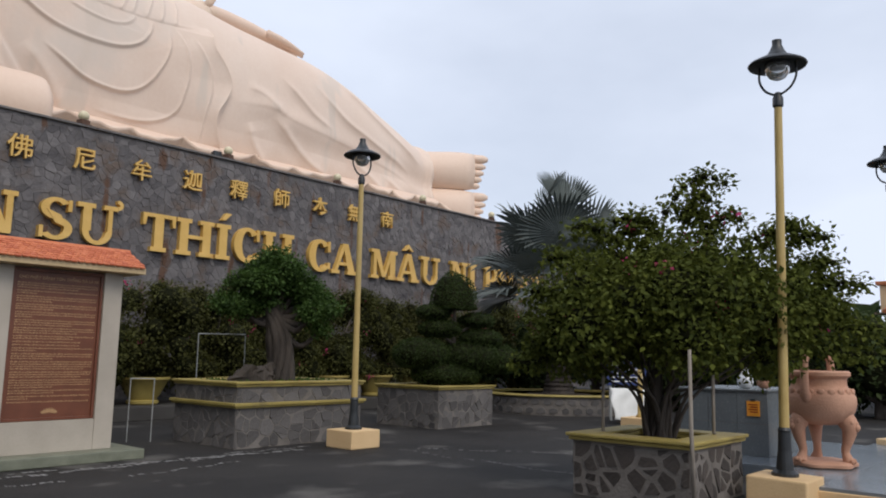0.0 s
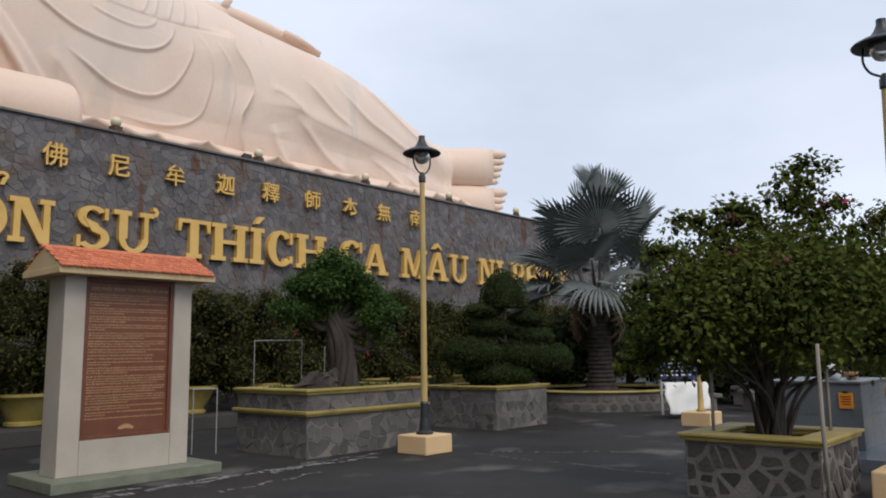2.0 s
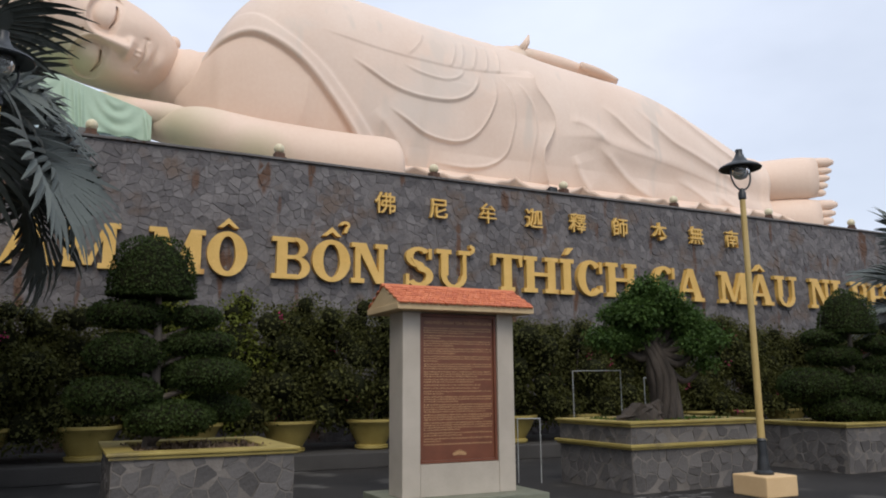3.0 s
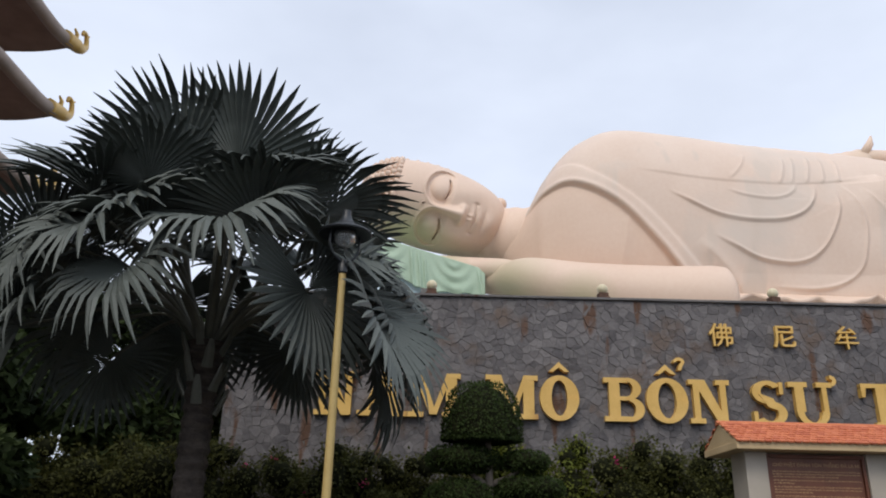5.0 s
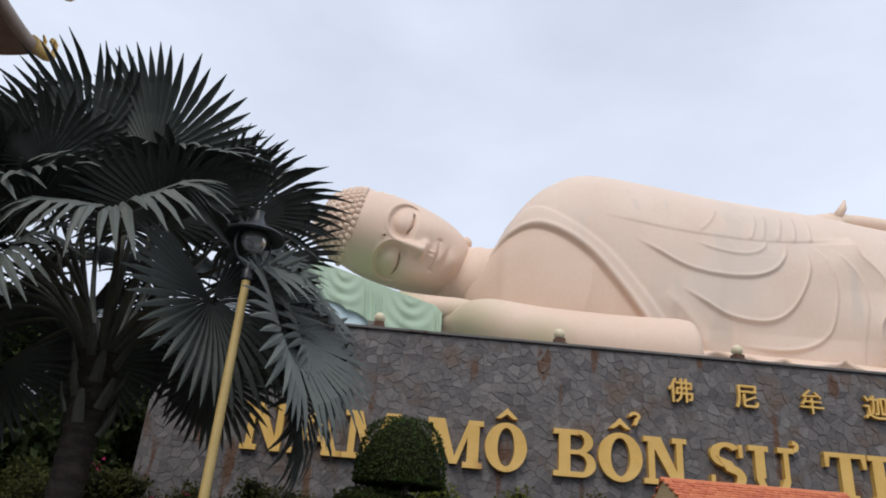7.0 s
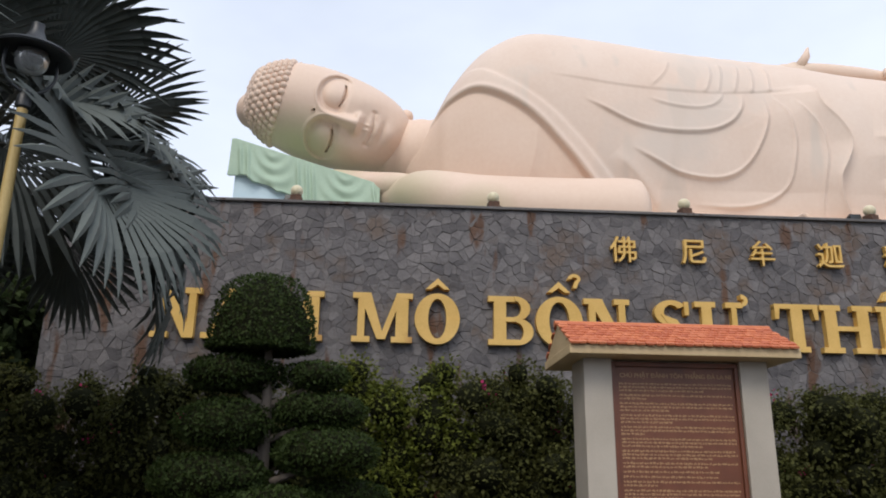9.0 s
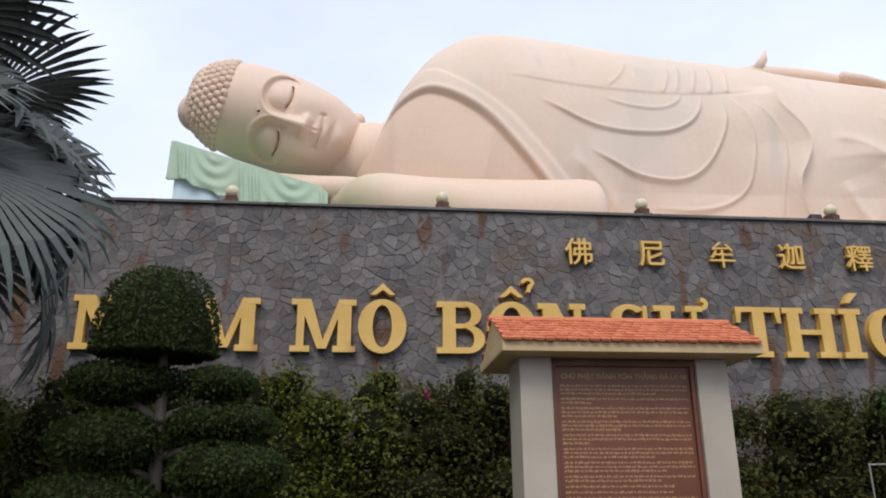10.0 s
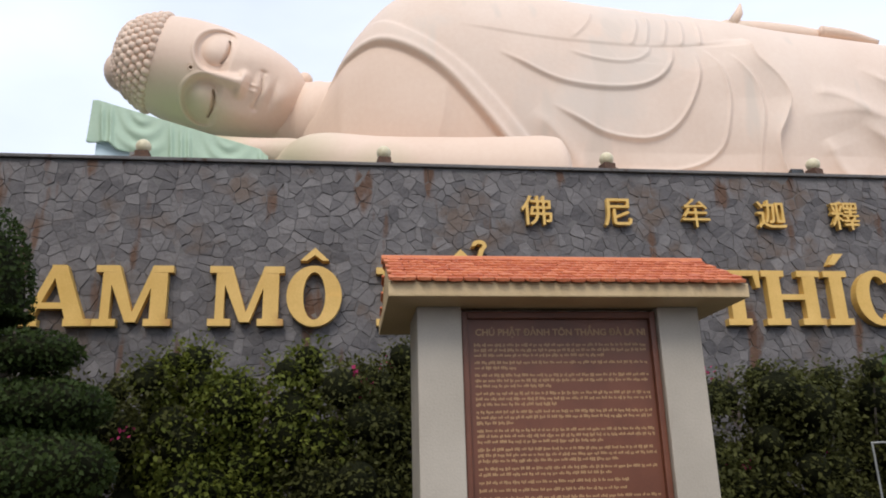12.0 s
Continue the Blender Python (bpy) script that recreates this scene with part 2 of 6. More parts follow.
def thing(name, place, label, category, group="", turn=0.0):
    """An Empty at a thing's base, which takes its parts."""
    ob = new(name)
    ob.empty_display_size = 0.2
    ob.matrix_world = pose(*place, 0, 0, turn)
    return tagged(ob, label, category, group)


def solid(name, data, label, category="", kind="", group="", place=(0, 0, 0)):
    ob = new(name, data)
    ob.location = place
    return tagged(ob, label, category, group, kind)


def smooth_by_angle(ob, deg=35):
    me = ob.data
    me.polygons.foreach_set("use_smooth", [True] * len(me.polygons))
    me.set_sharp_from_angle(angle=radians(deg))


def curve_through(keys, n=16):
    """A Catmull-Rom line through key points."""
    p = [np.array(k, float) for k in keys]
    p = [2 * p[0] - p[1]] + p + [2 * p[-1] - p[-2]]
    out = []
    for i in range(1, len(p) - 2):
        for k in range(n):
            t = k / n
            out.append(0.5 * (2 * p[i] + (p[i + 1] - p[i - 1]) * t + (2 * p[i - 1] - 5 * p[i] + 4 * p[i + 1] - p[i + 2]) * t ** 2 + (3 * p[i] - p[i - 1] - 3 * p[i + 1] + p[i + 2]) * t ** 3))
    out.append(p[-2])
    return np.array(out)


def voronoi_cells(w, h, size, rng, jitter=0.5, aspect=1.0):
    """Irregular stones that fill a w x h field: convex polygons."""
    sx, sy = size * aspect, size
    nx, ny = max(1, round(w / sx)), max(1, round(h / sy))
    sx, sy = w / nx, h / ny
    seeds = {}
    for i in range(-1, nx + 1):
        for j in range(-1, ny + 1):
            off = 0.5 * (j % 2)
            seeds[i, j] = ((i + 0.5 + off - 0.25 + rng.uniform(-jitter, jitter)) * sx, (j + 0.5 + rng.uniform(-jitter, jitter)) * sy)
    cells = []
    for i in range(-1, nx + 1):
        for j in range(0, ny):
            cx, cy = seeds[i, j]
            poly = [(0, 0), (w, 0), (w, h), (0, h)]
            lim = 2.2 * max(sx, sy)
            poly = [(min(max(px, cx - lim), cx + lim), min(max(py, cy - lim), cy + lim)) for px, py in [(0, 0), (w, 0), (w, h), (0, h)]]
            poly = [(min(max(a, 0), w), min(max(c, 0), h)) for a, c in poly]
            for di in (-2, -1, 0, 1, 2):
                for dj in (-2, -1, 0, 1, 2):
                    if (di or dj) and (i + di, j + dj) in seeds:
                        ox, oy = seeds[i + di, j + dj]
                        mx, my, dx, dy = (cx + ox) / 2, (cy + oy) / 2, ox - cx, oy - cy
                        nxt = []
                        for k in range(len(poly)):
                            a, c = poly[k], poly[(k + 1) % len(poly)]
                            da = (a[0] - mx) * dx + (a[1] - my) * dy
                            dc = (c[0] - mx) * dx + (c[1] - my) * dy
                            if da <= 0:
                                nxt.append(a)
                            if (da < 0 < dc) or (dc < 0 < da):
                                t = da / (da - dc)
                                nxt.append((a[0] + t * (c[0] - a[0]), a[1] + t * (c[1] - a[1])))
                        poly = nxt
                        if len(poly) < 3:
                            break
                if len(poly) < 3:
                    break
            if len(poly) >= 3:
                clean = [p for k, p in enumerate(poly) if math.dist(p, poly[k - 1]) > 0.012]
                if len(clean) >= 3:
                    cells.append(clean)
    return cells


def stone_geometry(cell, rng, gap, proud, chamfer=0.005):
    """One stone from its cell: (u, v, out) vertices round its middle, and faces; out is towards the viewer."""
    c = tuple(float(a) for a in np.mean(cell, axis=0))
    n = len(cell)
    ring = []
    r = [max(0.02, math.dist(p, c)) for p in cell]
    tilt = rng.uniform(-0.09, 0.09), rng.uniform(-0.09, 0.09)
    out = proud * rng.uniform(0.55, 1.3)
    for cut, lift in ((gap, -0.01), (gap * 1.15, out - chamfer), (gap + chamfer * 1.3, out)):
        for p, d in zip(cell, r):
            k = max(0.3, 1 - cut / d)
            u, v = (p[0] - c[0]) * k, (p[1] - c[1]) * k
            ring.append((u, v, lift + (tilt[0] * u + tilt[1] * v if lift > 0 else 0)))
    faces = [(i * n + k, i * n + (k + 1) % n, (i + 1) * n + (k + 1) % n, (i + 1) * n + k) for i in range(2) for k in range(n)]
    faces.append(tuple(range(2 * n, 3 * n)))
    return c, ring, faces


def stone_face(parent, origin, udir, w, h, size, gap, proud, material, rng, keep=None, rest=None, aspect=1.0, jitter=0.5):
    """Stones on an upright face: u runs along udir, v up, and out is to the right-hand side of u. keep(u) picks the stones that are parts."""
    origin, udir = Vector(origin), Vector(udir).normalized()
    out = udir.cross(Vector((0, 0, 1)))
    for cell in voronoi_cells(w, h, size, rng, jitter, aspect):
        c, ring, faces = stone_geometry(cell, rng, gap, proud)
        pts = [u * udir + v * Vector((0, 0, 1)) + o * out for u, v, o in ring]
        at = origin + c[0] * udir + c[1] * Vector((0, 0, 1))
        if rest is not None and not (keep and keep(c[0], c[1])):
            rest.add([at + p for p in pts], faces)
        else:
            ob = part("stone", mesh_of("stone", pts, faces, material), parent)
            ob.location = at


# ---- ground ----
def ground_sheet():
    s = Soup()
    xs = [-400, -60, -20] + [-10 + 1.0 * i for i in range(41)] + [45, 80, 500]
    ys = [-400, -60, -15] + [-8 + 1.0 * i for i in range(25)] + [30, 60, 600]
    pts = [(x, y, 0.0) for y in ys for x in xs]
    n = len(xs)
    s.add(pts, [(j * n + i, j * n + i + 1, (j + 1) * n + i + 1, (j + 1) * n + i) for j in range(len(ys) - 1) for i in range(n - 1)])
    solid("ground", s.mesh("ground", M_GROUND), "dark stained asphalt courtyard ground with pale scuffs", kind="structure")


ground_sheet()

# ---- podium wall ----
WX0, WX1, WY, WZ = -1.98, 33.0, 18.9, 6.58


def podium():
    s = Soup().box(WX0, WX1, WY + 0.02, 31.0, 0.0, WZ)
    wall = solid("wall_podium", s.mesh("wall_podium", M_MORTAR_D), "tall podium wall faced with dark grey crazy-paved stone and rust streaks", kind="structure")
    rng = random.Random(7)
    rest = Soup()
    stone_face(wall, (WX0, WY + 0.02, 0.0), (1, 0, 0), WX1 - WX0, WZ, 0.16, 0.0035, 0.011, M_WALLSTONE_P, rng, keep=lambda u, v: 5.6 < u < 9.7 and 4.35 < v, rest=rest, aspect=1.3, jitter=0.78)
    ob = part("stones", rest.mesh("stones", M_WALLSTONE), wall)
    tagged(ob, "dark grey facing stones", kind="stuff")
    cap = Soup().box(WX0 - 0.04, WX1, WY - 0.05, WY + 0.35, WZ + 0.003, WZ + 0.06, 0.012)
    part("coping", cap.mesh("coping", M_MORTAR_D), wall)
    # unseen slab, added to throw light up at the statue's underside
    part("paving", Soup().box(WX0, WX1, WY + 0.36, 31.0, WZ + 0.003, WZ + 0.05).mesh("paving", M_BOUNCE), wall, "unseen pale slab added on the podium to bounce light")
    return wall


podium()

# ---- raised letters ----
LETTER_H, LETTER_Z, LETTER_D = 0.94, 3.85, 0.13


def ring_poly(cx, cz, rx, rz, tx, tz, a0, a1, n=22):
    """Quads of a swelling ring from angle a0 to a1 (degrees)."""
    quads = []
    for k in range(n):
        q = []
        for a, inner in ((a0 + (a1 - a0) * k / n, 0), (a0 + (a1 - a0) * (k + 1) / n, 0), (a0 + (a1 - a0) * (k + 1) / n, 1), (a0 + (a1 - a0) * k / n, 1)):
            a = radians(a)
            q.append((cx + (rx - inner * tx) * math.cos(a), cz + (rz - inner * tz) * math.sin(a)))
        quads.append(q)
    return quads


def letter_strokes(ch, w):
    """Slab-serif strokes of a capital of width w and height 1."""
    st, th, se = 0.25, 0.12, 0.115

    def rect(x0, x1, z0, z1):
        return [(x0, z0), (x1, z0), (x1, z1), (x0, z1)]

    def slab(x, z, half=0.2):
        return rect(x - half, x + half, 0, se) if z == 0 else rect(x - half, x + half, 1 - se, 1)

    def stem(x, t=st):
        return rect(x - t / 2, x + t / 2, 0.02, 0.98)

    if ch == "N":
        return [stem(0.17, 0.14), stem(w - 0.16, 0.14), [(w - 0.3, 0.0), (w - 0.1, 0.0), (0.38, 1.0), (0.1, 1.0)], slab(0.17, 0, 0.17), slab(0.12, 1, 0.12), slab(w - 0.16, 1, 0.16)]
    if ch == "A":
        m = w / 2
        return [[(0.1, 0.02), (0.22, 0.02), (m + 0.06, 1.0), (m - 0.08, 1.0)], [(w - 0.37, 0.02), (w - 0.08, 0.02), (m + 0.13, 1.0), (m - 0.1, 1.0)],
                rect(0.3, w - 0.3, 0.28, 0.38), slab(0.17, 0, 0.17), slab(w - 0.21, 0, 0.21)]
    if ch == "M":
        return [stem(0.18, 0.14), stem(w - 0.21, 0.25), [(0.12, 1.0), (0.36, 1.0), (w / 2 + 0.05, 0.06), (w / 2 - 0.1, 0.06)], [(w / 2 - 0.06, 0.06), (w / 2 + 0.06, 0.06), (w - 0.2, 1.0), (w - 0.32, 1.0)],
                slab(0.18, 0, 0.18), slab(w - 0.21, 0, 0.21), slab(0.16, 1, 0.16), slab(w - 0.16, 1, 0.16)]
    if ch == "O":
        return ring_poly(w / 2, 0.5, w / 2, 0.52, 0.27, 0.115, 0, 360, 36)
    if ch == "C":
        return ring_poly(w / 2, 0.5, w / 2, 0.52, 0.27, 0.115, 42, 318, 28) + [rect(w - 0.16, w - 0.06, 0.64, 0.98), rect(w - 0.16, w - 0.06, 0.1, 0.3)]
    if ch == "B":
        return [stem(0.24), slab(0.24, 0, 0.24), slab(0.24, 1, 0.24), rect(0.3, w - 0.3, 0.003, se), rect(0.3, w - 0.34, 1 - se, 0.997), rect(0.3, w - 0.3, 0.48, 0.57)] \
            + ring_poly(w - 0.34, 0.275, 0.34, 0.275, 0.2, 0.09, -90, 90, 14) + ring_poly(w - 0.38, 0.745, 0.32, 0.255, 0.19, 0.09, -90, 90, 14)
    if ch == "S":
        return ring_poly(w / 2, 0.745, w / 2 - 0.03, 0.27, 0.2, 0.1, 35, 255, 16) + ring_poly(w / 2, 0.265, w / 2, 0.28, 0.2, 0.1, -145, 75, 16) \
            + [[(0.16, 0.72), (w / 2 - 0.02, 0.4), (w - 0.1, 0.3), (w / 2 + 0.1, 0.6)], rect(w - 0.13, w - 0.04, 0.7, 0.98), rect(0.02, 0.11, 0.02, 0.3)]
    if ch == "U":
        return [rect(0.14, 0.35, 0.32, 0.98), rect(w - 0.24, w - 0.13, 0.32, 0.98), slab(0.22, 1, 0.22), slab(w - 0.18, 1, 0.18)] \
            + ring_poly((0.14 + w - 0.13) / 2, 0.33, (w - 0.27) / 2, 0.35, 0.16, 0.1, 180, 360, 18)
    if ch == "T":
        return [stem(w / 2), slab(w / 2, 0, 0.22), rect(0.0, w, 0.9, 1.0), [(0.0, 0.68), (0.08, 0.68), (0.12, 0.93), (0.0, 0.93)], [(w - 0.08, 0.68), (w, 0.68), (w, 0.93), (w - 0.12, 0.93)]]
    if ch == "H":
        return [stem(0.22), stem(w - 0.22), rect(0.25, w - 0.25, 0.46, 0.56), slab(0.22, 0, 0.22), slab(0.22, 1, 0.22), slab(w - 0.22, 0, 0.22), slab(w - 0.22, 1, 0.22)]
    if ch == "I":
        return [stem(w / 2), slab(w / 2, 0, 0.23), slab(w / 2, 1, 0.23)]
    if ch == "P":
        return [stem(0.24), slab(0.24, 0, 0.24), slab(0.24, 1, 0.24), rect(0.3, w - 0.32, 1 - se, 0.997), rect(0.3, w - 0.32, 0.4, 0.49)] + ring_poly(w - 0.34, 0.7, 0.34, 0.3, 0.2, 0.09, -90, 90, 16)
    return []


def accent_strokes(kind, w):
    m = w / 2
    if kind == "hat":
        return [[(m - 0.24, 1.1), (m - 0.13, 1.1), (m + 0.04, 1.23), (m, 1.33)], [(m + 0.13, 1.1), (m + 0.24, 1.1), (m, 1.33), (m - 0.04, 1.23)]]
    if kind == "hook":
        return accent_strokes("hat", w) + ring_poly(m + 0.33, 1.4, 0.13, 0.1, 0.07, 0.07, -60, 190, 12) + [[(m + 0.29, 1.2), (m + 0.37, 1.2), (m + 0.42, 1.33), (m + 0.34, 1.36)]]
    if kind == "acute":
        return [[(m - 0.09, 1.12), (m + 0.04, 1.12), (m + 0.24, 1.33), (m + 0.05, 1.33)]]
    if kind == "horn":
        return ring_poly(w - 0.03, 1.04, 0.15, 0.13, 0.09, 0.09, -80, 90, 10)
    if kind == "dot":
        return accent_strokes("hat", w) + ring_poly(m, -0.2, 0.08, 0.08, 0.079, 0.079, 0, 360, 12)
    return []


INSCRIPTION = [("N", 0.0, 0.87, ""), ("A", 0.92, 2.0, ""), ("M", 2.01, 3.14, ""), ("M", 3.68, 4.81, ""), ("O", 4.85, 5.7, "hat"), ("B", 6.24, 7.1, ""), ("O", 7.15, 8.05, "hook"), ("N", 8.08, 8.97, ""),
               ("S", 9.42, 10.16, ""), ("U", 10.25, 11.2, "horn"), ("T", 11.83, 12.7, ""), ("H", 12.74, 13.8, ""), ("I", 13.86, 14.32, "acute"), ("C", 14.42, 15.28, ""), ("H", 15.36, 16.42, ""),
               ("C", 16.98, 17.84, ""), ("A", 17.86, 18.9, ""), ("M", 19.5, 20.66, ""), ("A", 20.68, 21.74, "hat"), ("U", 21.82, 22.79, ""), ("N", 23.39, 24.3, ""), ("I", 24.38, 24.84, ""),
               ("P", 25.31, 26.12, ""), ("H", 26.2, 27.24, ""), ("A", 27.26, 28.32, "dot"), ("T", 28.36, 29.22, "")]


def inscription():
    top = thing("wall_inscription", (0, WY, LETTER_Z), "raised gold-painted slab-serif capitals fixed on the stone wall", "inscription")
    for ch, x0, x1, acc in INSCRIPTION:
        w = (x1 - x0) / LETTER_H
        s = Soup()
        for k, poly in enumerate(letter_strokes(ch, w) + accent_strokes(acc, w)):
            front = -LETTER_D - 0.0007 * k
            s.prism([(x * LETTER_H, z * LETTER_H) for x, z in poly], front, 0.03)
        ob = part("letter", s.mesh("letter", M_GOLD), top)
        ob.location = (x0, 0, 0)


inscription()


def text_mesh(body, size, depth, material, name="writing", bold=0.0):
    cu = bpy.data.curves.new(name, "FONT")
    cu.body, cu.size, cu.extrude, cu.align_x, cu.align_y, cu.offset = body, size, depth, "CENTER", "CENTER", bold
    ob = bpy.data.objects.new(name, cu)
    scene.collection.objects.link(ob)
    bpy.context.view_layer.update()
    me = bpy.data.meshes.new_from_object(ob.evaluated_get(bpy.context.evaluated_depsgraph_get()))
    bpy.data.objects.remove(ob)
    me.materials.clear()
    me.materials.append(material)
    return me


def chinese_row():
    top = thing("wall_inscription_characters", (0, WY, 5.77), "row of nine small raised gold characters near the wall top", "inscription")
    for ch, x in zip("佛尼牟迦釋師本無南", (8.93, 10.34, 11.73, 13.12, 14.52, 15.95, 17.36, 18.76, 20.19)):
        ob = part("character", text_mesh(ch, 0.56, 0.05, M_GOLD, "character", 0.0 if ch == "牟" else 0.004), top)
        ob.matrix_local = pose(x, -0.07, 0, 90, 0, 0)


chinese_row()


# ---- reclining statue ----
def spread_between(keys, x):
    k = np.array(keys, float)
    c = curve_through(keys, 12)
    return np.interp(x, c[:, 0], c[:, 1])


def near_line(px, pz, line):
    """Distance to a line in the (x, z) plane, how far along (0 to 1), and the signed distance from it."""
    best, along = np.full(px.shape, 1e9), np.zeros(px.shape)
    num, den = np.zeros(px.shape), np.zeros(px.shape)
    n = len(line) - 1
    for i in range(n):
        (ax, az), (bx, bz) = line[i], line[i + 1]
        dx, dz = bx - ax, bz - az
        ln = math.hypot(dx, dz) + 1e-9
        t = np.clip(((px - ax) * dx + (pz - az) * dz) / (ln * ln), 0, 1)
        d = np.hypot(px - ax - t * dx, pz - az - t * dz)
        weight = 1 / (d * d + 1e-3) ** 3
        num += weight * (dx * (pz - az) - dz * (px - ax)) / ln
        den += weight
        hit = d < best
        best = np.where(hit, d, best)
        along = np.where(hit, (i + t) / n, along)
    return best, along, num / den


# edges of the robe's layers in the figure's (x, z) plane: key points, bead height, step (the side to the left of the line is higher), reach of the step
LAYERS = [
    ([(10.86, 11.12), (11.4, 10.93), (12.04, 10.84), (12.53, 10.91), (12.84, 11.12), (12.95, 11.4)], 0.025, 0.04, 0.35),
    ([(9.21, 11.05), (9.72, 10.74), (10.42, 10.36), (11.14, 10.17), (11.87, 10.13), (12.54, 10.21), (13.06, 10.46), (13.37, 10.86), (13.51, 11.34)], 0.045, 0.1, 0.6),
    ([(10.39, 9.69), (10.91, 9.38), (11.53, 9.04), (12.17, 8.91), (12.71, 8.92), (13.17, 9.11), (13.57, 9.53), (13.92, 10.2), (14.05, 10.74), (14.0, 11.32)], 0.05, 0.12, 0.7),
    ([(11.9, 8.26), (13.04, 8.2), (13.85, 8.35), (14.4, 8.75), (14.62, 9.45), (14.7, 10.1), (14.56, 10.84), (14.19, 11.37)], 0.045, 0.1, 0.6),
    ([(15.3, 7.7), (15.28, 8.3), (15.35, 9.0), (15.46, 9.65), (15.4, 10.3), (15.1, 10.85), (14.82, 11.24)], 0.035, 0.07, 0.5),
    ([(16.3, 7.5), (16.05, 8.0), (15.8, 8.5), (15.75, 9.0), (15.98, 9.47), (16.14, 9.97), (15.95, 10.5), (15.55, 11.05), (15.5, 11.5), (15.45, 11.8)], 0.08, 0.42, 0.55),
    ([(8.26, 11.8), (9.25, 11.62), (10.5, 11.43), (12.4, 11.33), (13.4, 11.37), (14.4, 11.48), (15.36, 11.67)], 0.0, 0.05, 0.9),
    ([(12.46, 11.3), (12.6, 11.6), (12.75, 12.0), (12.8, 12.4)], 0.025, 0.05, 0.2),
    ([(12.84, 11.33), (12.95, 11.7), (13.06, 12.1), (13.1, 12.5)], 0.03, 0.05, 0.2),
    ([(13.28, 11.35), (13.4, 11.7), (13.54, 12.1), (13.6, 12.5)], 0.03, 0.05, 0.2),
    ([(13.75, 11.35), (13.85, 11.7), (13.93, 12.1), (13.95, 12.5)], 0.03, 0.05, 0.2),
    ([(14.24, 11.4), (14.3, 11.7), (14.38, 12.1), (14.4, 12.5)], 0.03, 0.05, 0.2),
    ([(11.0, 11.45), (11.3, 11.75), (11.55, 12.1), (11.7, 12.5)], 0.02, 0.04, 0.3),
]
# soft creases over the legs and the chest: key points, height, width, step
CREASES = [
    ([(18.2, 10.95), (19.07, 10.31), (19.79, 9.84), (20.7, 9.55)], 0.05, 0.16, 0.09),
    ([(19.7, 11.2), (21.16, 10.2), (22.29, 9.81), (24.12, 9.31), (25.6, 8.95)], 0.05, 0.16, 0.1),
    ([(16.33, 9.5), (17.72, 9.65), (18.93, 9.41), (21.3, 9.2), (24.25, 8.8), (25.9, 8.4)], 0.12, 0.4, 0.05),
    ([(17.85, 9.4), (18.66, 8.79), (19.67, 8.18), (20.6, 7.9)], 0.06, 0.18, 0.1),
    ([(21.0, 12.05), (22.4, 11.2), (23.65, 10.52), (25.14, 9.88), (26.3, 9.4)], 0.05, 0.15, 0.1),
    ([(16.8, 10.15), (17.52, 10.01), (18.3, 9.45)], 0.04, 0.2, 0.06),
    ([(16.95, 9.0), (17.25, 8.3), (17.84, 7.7)], 0.05, 0.16, 0.08),
    ([(21.6, 8.75), (23.0, 8.25), (23.9, 7.6)], 0.06, 0.2, 0.08),
    ([(23.6, 8.5), (24.8, 8.0), (25.6, 7.4)], 0.05, 0.16, 0.07),
    ([(8.04, 10.4), (7.98, 9.55), (7.63, 8.25)], 0.03, 0.16, -0.04),
    ([(9.9, 9.5), (10.6, 8.8), (11.2, 7.9)], 0.04, 0.2, 0.04),
]
STRAP = [(4.6, 10.2), (5.15, 10.85), (5.67, 11.3), (6.3, 11.5), (6.92, 11.26), (7.61, 10.78), (8.13, 10.27), (8.64, 9.66), (9.05, 9.15), (9.6, 8.4), (10.1, 7.4)]
STRAP_HEM = [(5.4, 11.7), (5.9, 12.2), (6.49, 12.25), (7.18, 11.72), (7.78, 11.24), (8.38, 10.7), (8.89, 10.12), (9.31, 9.6), (9.78, 9.0), (10.3, 8.3), (10.8, 7.4)]


